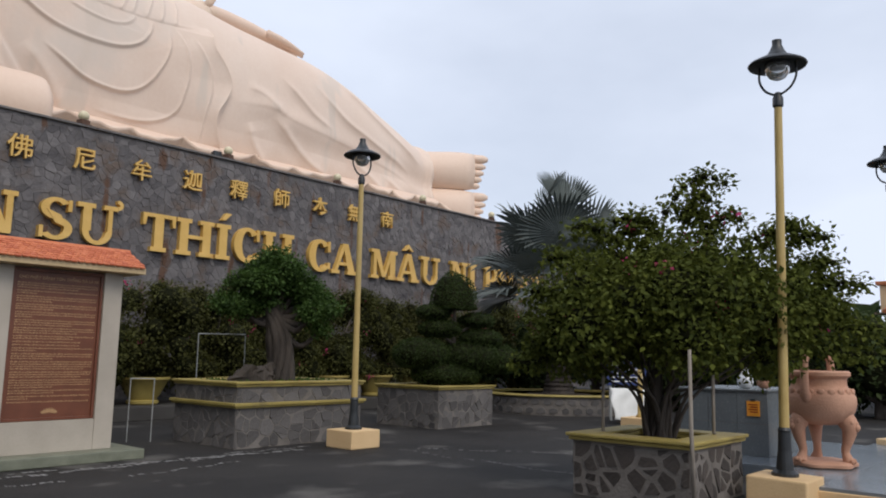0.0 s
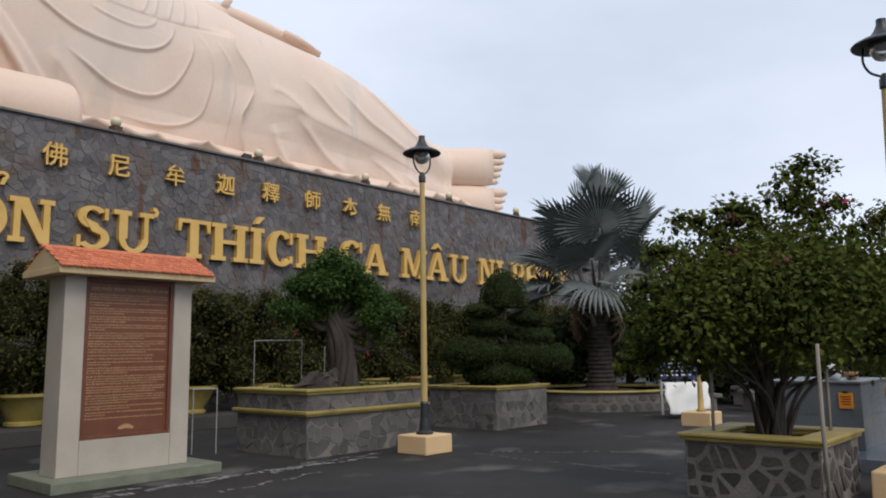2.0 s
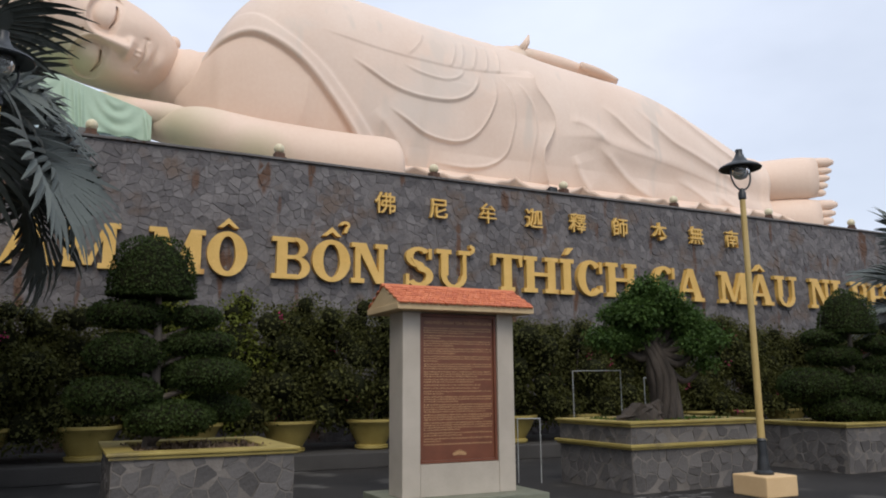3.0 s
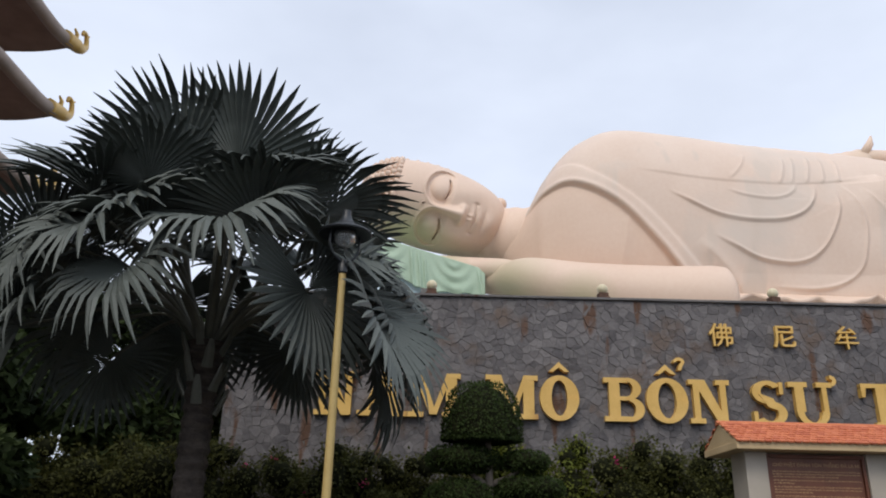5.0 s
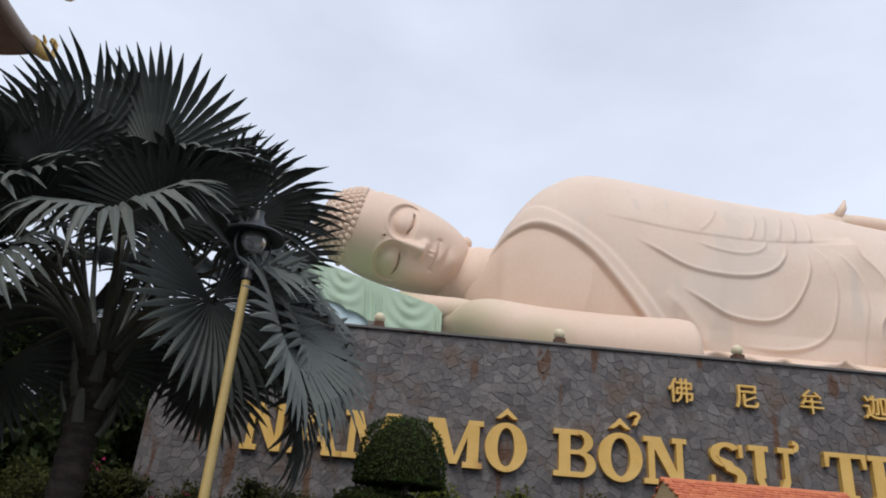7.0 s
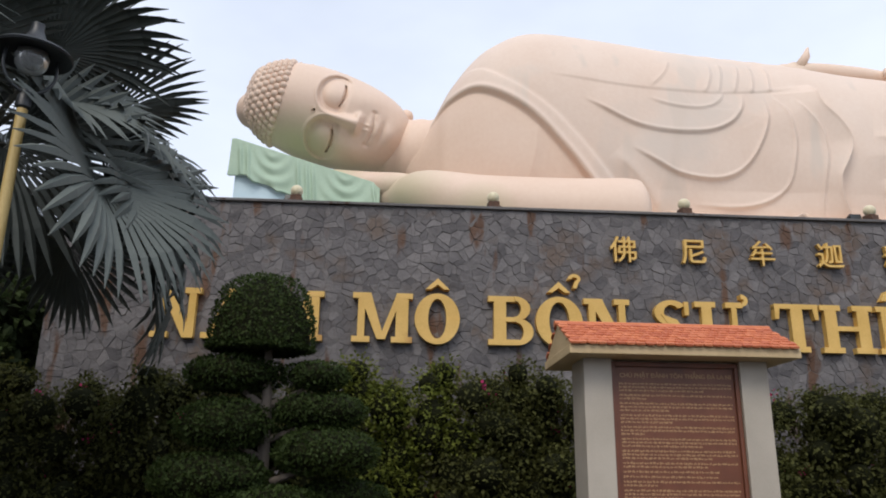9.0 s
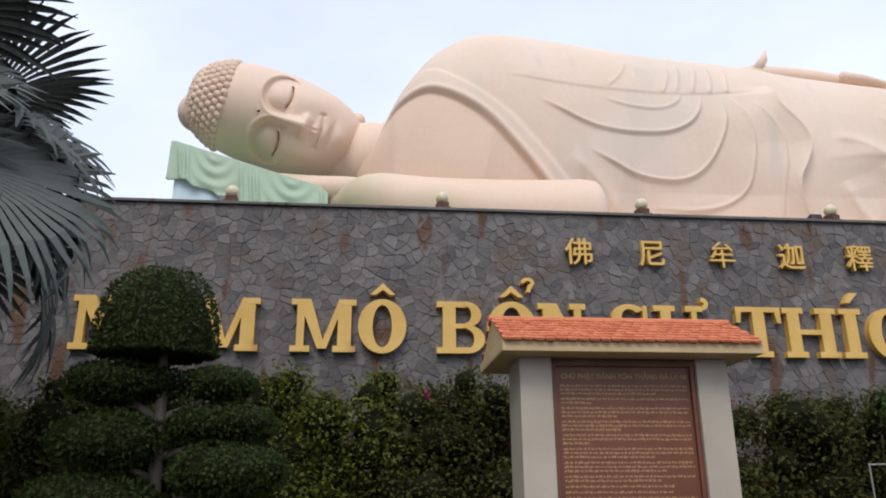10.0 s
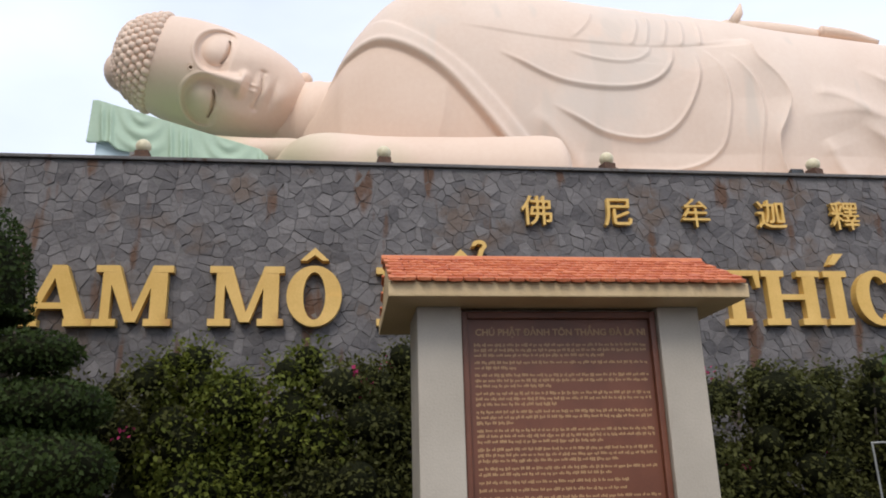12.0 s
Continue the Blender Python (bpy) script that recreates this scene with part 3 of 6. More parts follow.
def statue_body(s):
    nx, na = 820, 400
    xs = np.linspace(4.5, 27.3, nx)
    zt = spread_between([(4.5, 10.55), (5.0, 10.85), (5.4, 11.4), (5.8, 12.2), (6.3, 12.95), (7.0, 13.6), (8.1, 14.05), (9.9, 13.9), (11.9, 13.62), (13.6, 13.45), (15.3, 13.3), (17, 13.05), (18.5, 12.92), (20.5, 12.75), (22, 12.4),
                         (24.3, 11.6), (26.7, 10.75), (28.0, 10.6)], xs)
    depth = spread_between([(4.5, 0.15), (5.0, 0.85), (5.4, 1.45), (5.8, 1.9), (7, 2.5), (9, 2.75), (14, 2.8), (18, 2.85), (22, 2.6), (26, 2.1), (28, 1.8)], xs)
    zb = spread_between([(4.5, 10.0), (5.0, 8.8), (5.5, 7.9), (6.5, 7.2), (9, 6.7), (15, 6.6), (24, 6.6), (27, 7.0), (28, 7.3)], xs)
    th = np.linspace(0, 2 * math.pi, na, endpoint=False)
    th = th - 0.55 * np.sin(th)  # closer rings on the seen side
    X = np.repeat(xs[:, None], na, 1)
    c, sn = np.cos(th)[None, :], np.sin(th)[None, :]
    zc, hz = ((zt + zb) / 2)[:, None], ((zt - zb) / 2)[:, None]
    shape = np.sign(sn) * np.abs(sn) ** 0.88
    Z = zc + hz * shape
    Y = 25.2 - depth[:, None] * np.sign(c) * np.abs(c) ** 0.85
    front = np.clip(c * 3, 0, 1)
    d = np.zeros(X.shape)
    for keys, bead, lip, reach in LAYERS:
        dist, along, side = near_line(X, Z, curve_through(keys, 8))
        fade = np.clip(np.minimum(along, 1 - along) * 7, 0, 1)
        d += fade * (0.9 * bead * np.exp(-(dist / 0.05) ** 2) + 0.6 * lip * (0.5 + 0.5 * np.tanh(side / 0.03)) * np.exp(-dist / reach))
    for keys, height, width, lip in CREASES:
        dist, along, side = near_line(X, Z, curve_through(keys, 8))
        fade = np.clip(np.minimum(along, 1 - along) * 5, 0, 1)
        d += fade * (height * np.exp(-(dist / width) ** 2) + 0.75 * lip * (0.5 + 0.5 * np.tanh(side / 0.06)) * np.exp(-dist / 0.8))
    dist, along, side = near_line(X, Z, curve_through(STRAP, 10))
    robe = np.where(X > 10.1, 1.0, 0.5 + 0.5 * np.tanh(side / 0.03))
    d += 0.16 * robe * np.clip((X - 5.2) / 0.3, 0, 1) + 0.04 * np.exp(-((dist - 0.1) / 0.08) ** 2) * robe
    dist, along, side = near_line(X, Z, curve_through(STRAP_HEM, 10))
    fade = np.clip(np.minimum(along, 1 - along) * 7, 0, 1)
    d -= 0.07 * fade * (0.5 + 0.5 * np.tanh(side / 0.05)) * np.exp(-dist / 0.5)
    # pleats that gather over the hip, and the waving hem along the base
    hip = np.clip((Z - 11.6) / 1.2, 0, 1) * np.clip((X - 11.8) / 1.0, 0, 1) * np.clip((16.6 - X) / 0.8, 0, 1)
    d += 0.02 * hip * (0.5 + 0.5 * np.sin(X * 9.2 + 0.5 * Z)) ** 1.5
    hem = np.clip((8.6 - Z) / 1.3, 0, 1) * np.clip((X - 10.5) / 1.0, 0, 1)
    d += hem * (0.2 + 0.1 * np.sin(X * 1.9 + 0.8 * np.sin(X * 0.7)) + 0.03 * np.sin(X * 5.1))
    # the two legs under the cloth, and the cuff at the ankles
    d += 0.22 * np.exp(-((Z - 9.0 + 0.03 * (X - 20)) / 0.55) ** 2) * -1.0 * np.clip((X - 19) / 4, 0, 1)
    d += 0.22 * np.exp(-((X - 26.95) / 0.22) ** 2)
    d *= front
    Y = Y - d * np.clip(c + 0.35, 0.35, 1)
    Z = Z + d * 0.35 * sn
    V = np.stack([X, Y, Z], -1).reshape(-1, 3)
    i, k = np.meshgrid(np.arange(nx - 1), np.arange(na), indexing="ij")
    F = np.stack([i * na + k, (i + 1) * na + k, (i + 1) * na + (k + 1) % na, i * na + (k + 1) % na], -1).reshape(-1, 4)
    s.add(V.tolist(), F.tolist())
    cloth = (robe > 0.5) & (X > 5.1)
    k0 = len(s.v) - nx * na
    s.f.append(tuple(k0 + i for i in range(na)))
    s.f.append(tuple(k0 + (nx - 1) * na + i for i in range(na - 1, -1, -1)))
    return cloth[:-1].reshape(-1)


def statue_head(s):
    C = Vector((2.12, 25.15, 11.58))
    d = Vector((0.06, -0.93, -0.36)).normalized()
    a = Vector((0.955, 0.0, -0.29))
    a = (a - d * a.dot(d)).normalized()
    w = d.cross(a)
    if w.z < 0:
        w = -w
    nu, nv = 340, 280
    u = np.linspace(0, 2 * math.pi, nu, endpoint=False)[:, None]
    u = u - 0.6 * np.sin(u)
    v = np.linspace(0.004, math.pi - 0.004, nv)[None, :]
    A = -np.cos(v) * np.ones_like(u)
    ring_ = np.sin(v) ** np.where(A > 0, 0.6, 0.72)
    W, D = ring_ * np.sin(u), ring_ * np.cos(u)
    # face plane coordinates, in metres: p along the axis (chin positive), q across (up positive), o out of the face
    p, q, o = np.where(A > 0, 2.58, 2.22) * A, 1.39 * W, 1.5 * D
    f = np.clip(D * 2.2, 0, 1)
    aq = np.abs(q)

    def bump(pc, qc, sp, sq, h):
        return h * np.exp(-((p - pc) / sp) ** 2 - ((q - qc) / sq) ** 2) * f

    def ease(t):
        t = np.clip(t, 0, 1)
        return t * t * (3 - 2 * t)

    # eye hollows under the arched brows, the lids domed in them, the closed slits
    r = np.hypot((p - 0.32) / 0.54, (aq - 0.63) / 0.58)
    above = 1 - ease((p - 0.42) / 0.3)
    e = -0.16 * ease((1.05 - r) / 0.16) * above * f
    dome = np.hypot((p - 0.28) / 0.38, (aq - 0.64) / 0.42)
    e = e + 0.17 * np.clip(1 - dome ** 2, 0, 1) ** 0.9 * (1 - ease((p - 0.5) / 0.1)) * f
    e = e + 0.035 * np.exp(-((r - 1.1) / 0.07) ** 2) * (1 - ease((p - 0.1) / 0.3)) * f
    line = 0.45 + 0.07 * (1 - ((aq - 0.65) / 0.32) ** 2)
    e = e - 0.3 * np.exp(-((p - line) / (0.012 + 0.02 * np.clip(1 - ((aq - 0.65) / 0.34) ** 2, 0, 1))) ** 2) * np.where(np.abs(aq - 0.65) < 0.33, 1, 0) * f
    # nose, its wings, mouth, chin and cheeks
    nose = np.interp(p, [-0.25, 0.1, 0.5, 0.95, 1.08, 1.17, 1.24], [0, 0.07, 0.19, 0.36, 0.38, 0.2, 0.0])
    e = e + nose * np.exp(-(aq / np.interp(p, [-0.2, 0.1, 0.5, 1.1], [0.2, 0.1, 0.105, 0.18])) ** 2.6) * f
    e = e + bump(1.06, 0.22, 0.1, 0.1, 0.17) + bump(1.06, -0.22, 0.1, 0.1, 0.17)
    e = e + bump(1.32, 0.07, 0.12, 0.035, 0.03) + bump(1.32, -0.07, 0.12, 0.035, 0.03)
    e = e + bump(1.41, 0.13, 0.09, 0.2, 0.055) + bump(1.41, -0.13, 0.09, 0.2, 0.055) + bump(1.64, 0, 0.11, 0.27, 0.08)
    mouth = 1.52 - 0.07 * (q / 0.4) ** 2 + 0.01 * np.cos(q * 14)
    e = e - 0.065 * np.exp(-((p - mouth) / 0.024) ** 2) * ease((0.44 - aq) / 0.08) * f
    e = e - bump(1.46, 0.46, 0.08, 0.06, 0.06) - bump(1.46, -0.46, 0.08, 0.06, 0.06)
    e = e - bump(1.8, 0, 0.08, 0.3, 0.06) + bump(2.06, 0, 0.22, 0.36, 0.12)
    e = e + bump(1.15, 0.8, 0.5, 0.36, 0.1) + bump(1.15, -0.8, 0.5, 0.36, 0.1)
    e = e - bump(-0.16, 0, 0.045, 0.045, 0.2)
    o = o + e
    P = np.array(C)[None, None, :] + p[..., None] * np.array(a) + q[..., None] * np.array(w) + o[..., None] * np.array(d)
    i, k = np.meshgrid(np.arange(nu), np.arange(nv - 1), indexing="ij")
    F = np.stack([i * nv + k, i * nv + k + 1, ((i + 1) % nu) * nv + k + 1, ((i + 1) % nu) * nv + k], -1).reshape(-1, 4)
    s.add(P.reshape(-1, 3).tolist(), F.tolist())

    def at(pp, qq, oo):
        return C + pp * a + qq * w + oo * d

    # the round mark on the forehead: a small ring with a hollow
    for k in range(14):
        t = 2 * math.pi * k / 14
        s.ball(at(-0.16 + 0.06 * math.cos(t), 0.06 * math.sin(t), 1.5), 0.026, 6, 4)
    # hair curls in rows round the skull, and the raised crown
    rng = random.Random(3)
    for row in range(13):
        pp = -1.2 - 0.155 * row if row < 6 else -1.975 - 0.05 * (row - 5)
        if pp < -2.18:
            break
        rad = max(0.0, 1 - (pp / 2.2) ** 2) ** 0.36
        n = max(5, int(round(rad * 43)))
        for k in range(n):
            t = 2 * math.pi * (k + 0.5 * (row % 2)) / n
            dd, ww = math.cos(t) * rad, math.sin(t) * rad
            if dd < -0.8:
                continue
            s.ball(at(pp + 0.05 * math.cos(ww * 2.0), 1.4 * ww, 1.51 * dd), 0.107 * rng.uniform(0.92, 1.06), 10, 7)
    for row in range(9):
        pp = -1.05 + 0.17 * row
        rad = max(0.0, 1 - (pp / 2.4) ** 2) ** 0.36
        for k in range(6):
            t = radians(103 + 10 * k + 5 * (row % 2))
            s.ball(at(pp, 1.4 * rad * math.sin(t), 1.5 * rad * math.cos(t)), 0.1, 9, 6)
    s.ball(at(-1.93, -0.42, -0.25), 0, 24, 14, [a * 0.52, w * 0.55, d * 0.6])
    # ears: the upper one stands past the cheek, lobe hanging long
    for sgn in (1, -1):
        path = [at(0.1, 1.15 * sgn, -0.55), at(0.6, 1.2 * sgn, -0.7), at(1.3, 1.12 * sgn, -0.8), at(2.1, 0.98 * sgn, -0.8)]
        s.tube([Vector(x) for x in curve_through([tuple(x) for x in path], 5)], 0.2, 10, 0.6)
        s.ball(at(2.38, 0.88 * sgn, -0.8), 0.22, 14, 10)
    # neck with its rings
    base, end = at(0.9, -0.42, -0.75), Vector((7.2, 25.2, 10.0))
    n = 60
    path = [base.lerp(end, k / n) for k in range(n + 1)]
    s.tube(path, [0.92 + 1.0 * (k / n) ** 2.2 + 0.018 * math.cos(k * 0.9) * (1 if 14 < k < 42 else 0) for k in range(n + 1)], 56, 1.0)


def statue_limbs(s):
    # the arm that lies along the base, its hand under the cheek
    keys = [(4.0, 24.45, 8.85), (4.6, 23.9, 8.68), (5.2, 23.0, 8.42), (6.5, 22.4, 8.0), (8.0, 21.8, 7.65), (9.2, 21.4, 7.45), (9.9, 21.3, 7.4), (10.25, 21.3, 7.4)]
    line = curve_through(keys, 6)
    n = len(line)
    rad = np.interp(np.linspace(0, 1, n), [0, 0.12, 0.3, 0.55, 0.8, 0.9, 0.97, 1], [0.42, 0.52, 0.68, 0.84, 0.95, 0.92, 0.68, 0.25])
    s.tube(line.tolist(), rad.tolist(), 36, 0.95)
    s.tube([(9.3, 21.9, 7.2), (8.8, 23.4, 7.4), (8.0, 25.0, 8.0)], [0.7, 0.8, 0.9], 24)
    hand = curve_through([(5.2, 23.3, 8.55), (4.5, 23.85, 8.93), (3.8, 24.15, 9.1), (3.0, 24.25, 9.24), (2.1, 24.35, 9.42)], 8)
    s.tube(hand.tolist(), np.interp(np.linspace(0, 1, len(hand)), [0, 0.2, 0.5, 0.85, 1], [0.5, 0.47, 0.42, 0.3, 0.14]).tolist(), 28, 0.85)
    # the ruffled edge of the robe where it spreads on the podium
    n = 420
    pts = []
    for k in range(n):
        x = 10.6 + 16.2 * k / (n - 1)
        wave = 1.5 * math.exp(3.0 * (math.sin(x * 4.1 + 1.1 * math.sin(x * 0.8)) - 1)) + 0.55 * math.sin(x * 2.3) + 0.2 * math.sin(x * 9.1)
        for t in (0.0, 0.25, 0.5, 0.75, 1.0):
            pts.append((x + 0.1 * wave * t, 22.75 - 0.95 * t + 0.14 * wave * t, 8.12 - 0.5 * t + 0.17 * t * t * wave))
        pts.append((x + 0.1 * wave, 21.88 + 0.14 * wave, 7.54 + 0.17 * wave))
        pts.append((x, 22.8, 7.3))
    m = 7
    s.add(pts, [(i * m + j, (i + 1) * m + j, (i + 1) * m + j + 1, i * m + j + 1) for i in range(n - 1) for j in range(m - 1)])
    # the other arm along the flank, its hand flat on the thigh
    keys = [(7.4, 25.2, 12.75), (9.4, 24.95, 12.85), (11.6, 24.9, 12.75), (13.8, 24.95, 12.8), (15.6, 25.0, 13.0), (16.6, 25.05, 13.3)]
    line = curve_through(keys, 8)
    n = len(line)
    s.tube(line.tolist(), [0.95 - 0.32 * k / n + 0.04 * abs(math.sin(k * 0.9)) for k in range(n)], 30)
    keys = [(16.4, 24.95, 13.5), (17.2, 24.9, 13.55), (18.1, 24.85, 13.5), (18.9, 24.8, 13.42), (19.5, 24.75, 13.34)]
    line = curve_through(keys, 6)
    s.tube(line.tolist(), np.interp(np.linspace(0, 1, len(line)), [0, 0.2, 0.6, 1], [0.5, 0.44, 0.4, 0.3]).tolist(), 24, 0.75)
    for k in range(4):
        y = 24.35 + 0.23 * k
        s.tube(curve_through([(19.0, y, 13.4), (19.9, y, 13.3), (20.85 - 0.14 * abs(k - 1), y, 13.12)], 5).tolist(), [0.15] * 4 + [0.14 - 0.012 * i for i in range(7)], 10)
    s.tube([(16.5, 24.6, 13.6), (16.75, 24.55, 14.0), (16.8, 24.5, 14.25)], [0.16, 0.12, 0.03], 8)
    # feet, one on the other, toes in a stack
    along = Vector((0.82, -0.57, 0.0))
    across = Vector((0, 0, 1))
    for z0, lift in ((8.1, 0.0), (9.7, 0.1)):
        a0 = Vector((26.8, 25.0, z0))
        secs = [(-0.6, 0.9, 1.0), (0.7, 0.9, 0.95), (1.5, 0.9, 0.87), (2.4, 0.92, 0.77), (3.0, 0.9, 0.68), (3.5, 0.84, 0.53)]
        pts, n = [], 24
        side = along.cross(across).normalized()
        for t, hw, ht in secs:
            c = a0 + along * t + across * (lift * t * 0.6)
            pts += [c + across * hw * math.cos(2 * math.pi * k / n) + side * ht * math.sin(2 * math.pi * k / n) for k in range(n)]
        s.add(pts, [(i * n + k, i * n + (k + 1) % n, (i + 1) * n + (k + 1) % n, (i + 1) * n + k) for i in range(len(secs) - 1) for k in range(n)] + [tuple((len(secs) - 1) * n + k for k in range(n))])
        for j in range(5):
            off = -0.66 + 0.31 * j + (0.05 if j == 4 else 0)
            r = 0.16 if j < 4 else 0.21
            length = 0.58 + 0.1 * j
            c = a0 + along * 3.25 + across * (off + lift * 2.0)
            s.tube([c, c + along * length * 0.5, c + along * (length * 0.8), c + along * (length + 0.02)], [r, r, r * 0.95, r * 0.45], 12)


def statue():
    s = Soup()
    cloth = statue_body(s)
    statue_head(s)
    statue_limbs(s)
    me = s.mesh("reclining_statue", M_STATUE, True)
    me.materials.append(M_ROBE)
    slots = np.zeros(len(me.polygons), dtype=np.int32)
    slots[:len(cloth)] = cloth
    me.polygons.foreach_set("material_index", slots)
    solid("reclining_statue", me, "huge cream-painted reclining temple statue on the stone podium", "statue")


statue()

M_CLOTH = surf("green_pillow_paint", (0.33, 0.45, 0.335), (0.42, 0.545, 0.42), 0.8, 0.65, 0.1, 12.0)
M_PALEBLUE = surf("pale_blue_paint", (0.5, 0.66, 0.74), (0.62, 0.76, 0.82), 0.8, 0.65, 0.1, 12.0)


def pillow():
    top = thing("statue_pillow", (0, 23.8, WZ), "painted green cloth-draped pillow block under the statue's head", "pillow")
    prof = [(0.02, 1.2), (3.85, 1.2), (3.85, 2.18), (2.6, 2.62), (0.06, 3.55)]
    part("block", Soup().prism([(x, z) for x, z in [(0.08, 0.0), (3.72, 0.0), (3.72, 2.0), (0.1, 3.3)]], 0.0, 2.2).mesh("block", M_PALEBLUE), top, "pale blue block")
    # the cloth: a skirt with scalloped hem, swags and folds
    nx, nz = 200, 70
    xs = np.linspace(-0.06, 3.95, nx)
    upper = np.interp(xs, [-0.06, 0.05, 2.6, 3.95], [3.55, 3.56, 2.78, 2.38])
    hem = np.interp(xs, [-0.06, 0.4, 0.9, 1.4, 2.2, 3.95], [2.46, 2.4, 2.18, 2.0, 1.6, 1.5]) + 0.07 * np.abs(np.sin(xs * 5.0))
    pts, faces = [], []
    for i in range(nx):
        for k in range(nz):
            t = k / (nz - 1)
            z = upper[i] + (hem[i] - upper[i]) * t
            swag = 0.0
            for cx, span in ((1.05, 0.8), (3.0, 0.85)):
                fall = math.hypot((xs[i] - cx) / span, (upper[i] - z) / 1.0)
                swag += 0.035 * math.cos(fall * 17) * max(0.0, 1 - abs(xs[i] - cx) / span) * min(1.0, 4 * t)
            pleat = sum(math.exp(-((xs[i] - x0 - 0.12 * t) / 0.05) ** 2) for x0 in (0.16, 0.36, 1.72, 1.95, 2.12, 3.75))
            y = -0.07 - 0.10 * t + swag - 0.07 * pleat * min(1.0, 3 * t) + 0.05 * math.sin(xs[i] * 9.0) * t ** 3
            pts.append((xs[i], y, z))
    base = len(pts)
    for i in range(nx):
        pts.append((xs[i], 2.3, upper[i] + 0.03))
    for i in range(nx - 1):
        for k in range(nz - 1):
            faces.append((i * nz + k, i * nz + k + 1, (i + 1) * nz + k + 1, (i + 1) * nz + k))
        faces.append((i * nz, (i + 1) * nz, base + i + 1, base + i))
    me = mesh_of("cloth", pts, faces, M_CLOTH, True)
    ob = part("cloth", me, top, "pale green cloth with scalloped hem")
    mod = ob.modifiers.new("thickness", "SOLIDIFY")
    mod.thickness = 0.05


pillow()

M_GLOBE = surf("globe_glass", (0.62, 0.55, 0.36), (0.75, 0.68, 0.48), 5.0, 0.3, 0.0)
M_RUST = surf("rusty_metal", (0.05, 0.03, 0.022), (0.15, 0.075, 0.045), 8.0, 0.85, 0.5)


def wall_globe_lamp():
    top = thing("globe_lamp", (2.45, WY + 0.12, WZ + 0.06), "small cream globe lamp on a rusty block along the wall top", "lamp", "globe lamps on the wall")
    part("base", Soup().box(-0.11, 0.11, -0.11, 0.11, 0, 0.14, 0.015).box(-0.14, 0.14, -0.14, 0.14, 0.0, 0.035, 0.008).mesh("base", M_RUST), top)
    part("globe", Soup().ball((0, 0, 0.24), 0.125, 18, 12).mesh("globe", M_GLOBE, True), top, "cream globe")
    return top


globe = wall_globe_lamp()
for k in range(1, 8):
    copy_thing(globe, pose(2.45 + 3.93 * k, WY + 0.12, WZ + 0.06, 0, 0, 7 * k))


def floodlight(x):
    top = thing("floodlight", (x, WY + 0.3, WZ + 0.06), "small black floodlight standing on the wall top", "floodlight", "floodlights")
    part("housing", Soup().add([(-0.12, -0.07, 0.06), (0.12, -0.07, 0.06), (0.12, 0.09, 0.02), (-0.12, 0.09, 0.02), (-0.12, -0.02, 0.22), (0.12, -0.02, 0.22), (0.12, 0.14, 0.17), (-0.12, 0.14, 0.17)],
                             [(0, 3, 2, 1), (4, 5, 6, 7), (0, 1, 5, 4), (1, 2, 6, 5), (2, 3, 7, 6), (3, 0, 4, 7)]).mesh("housing", M_BLACK), top)
    part("bracket", Soup().box(-0.14, -0.12, -0.02, 0.04, 0, 0.14).box(0.12, 0.14, -0.02, 0.04, 0, 0.14).box(-0.14, 0.14, -0.02, 0.04, -0.001, 0.015).mesh("bracket", M_BLACK), top)


for fx in (2.32, 14.02):
    floodlight(fx)


# ---- lamp posts ----
M_GLASS = bpy.data.materials.new("lamp_glass")
M_GLASS.use_nodes = True
gb = M_GLASS.node_tree.nodes["Principled BSDF"]
gb.inputs["Base Color"].default_value, gb.inputs["Roughness"].default_value, gb.inputs["Transmission Weight"].default_value = (0.75, 0.78, 0.8, 1), 0.15, 0.75


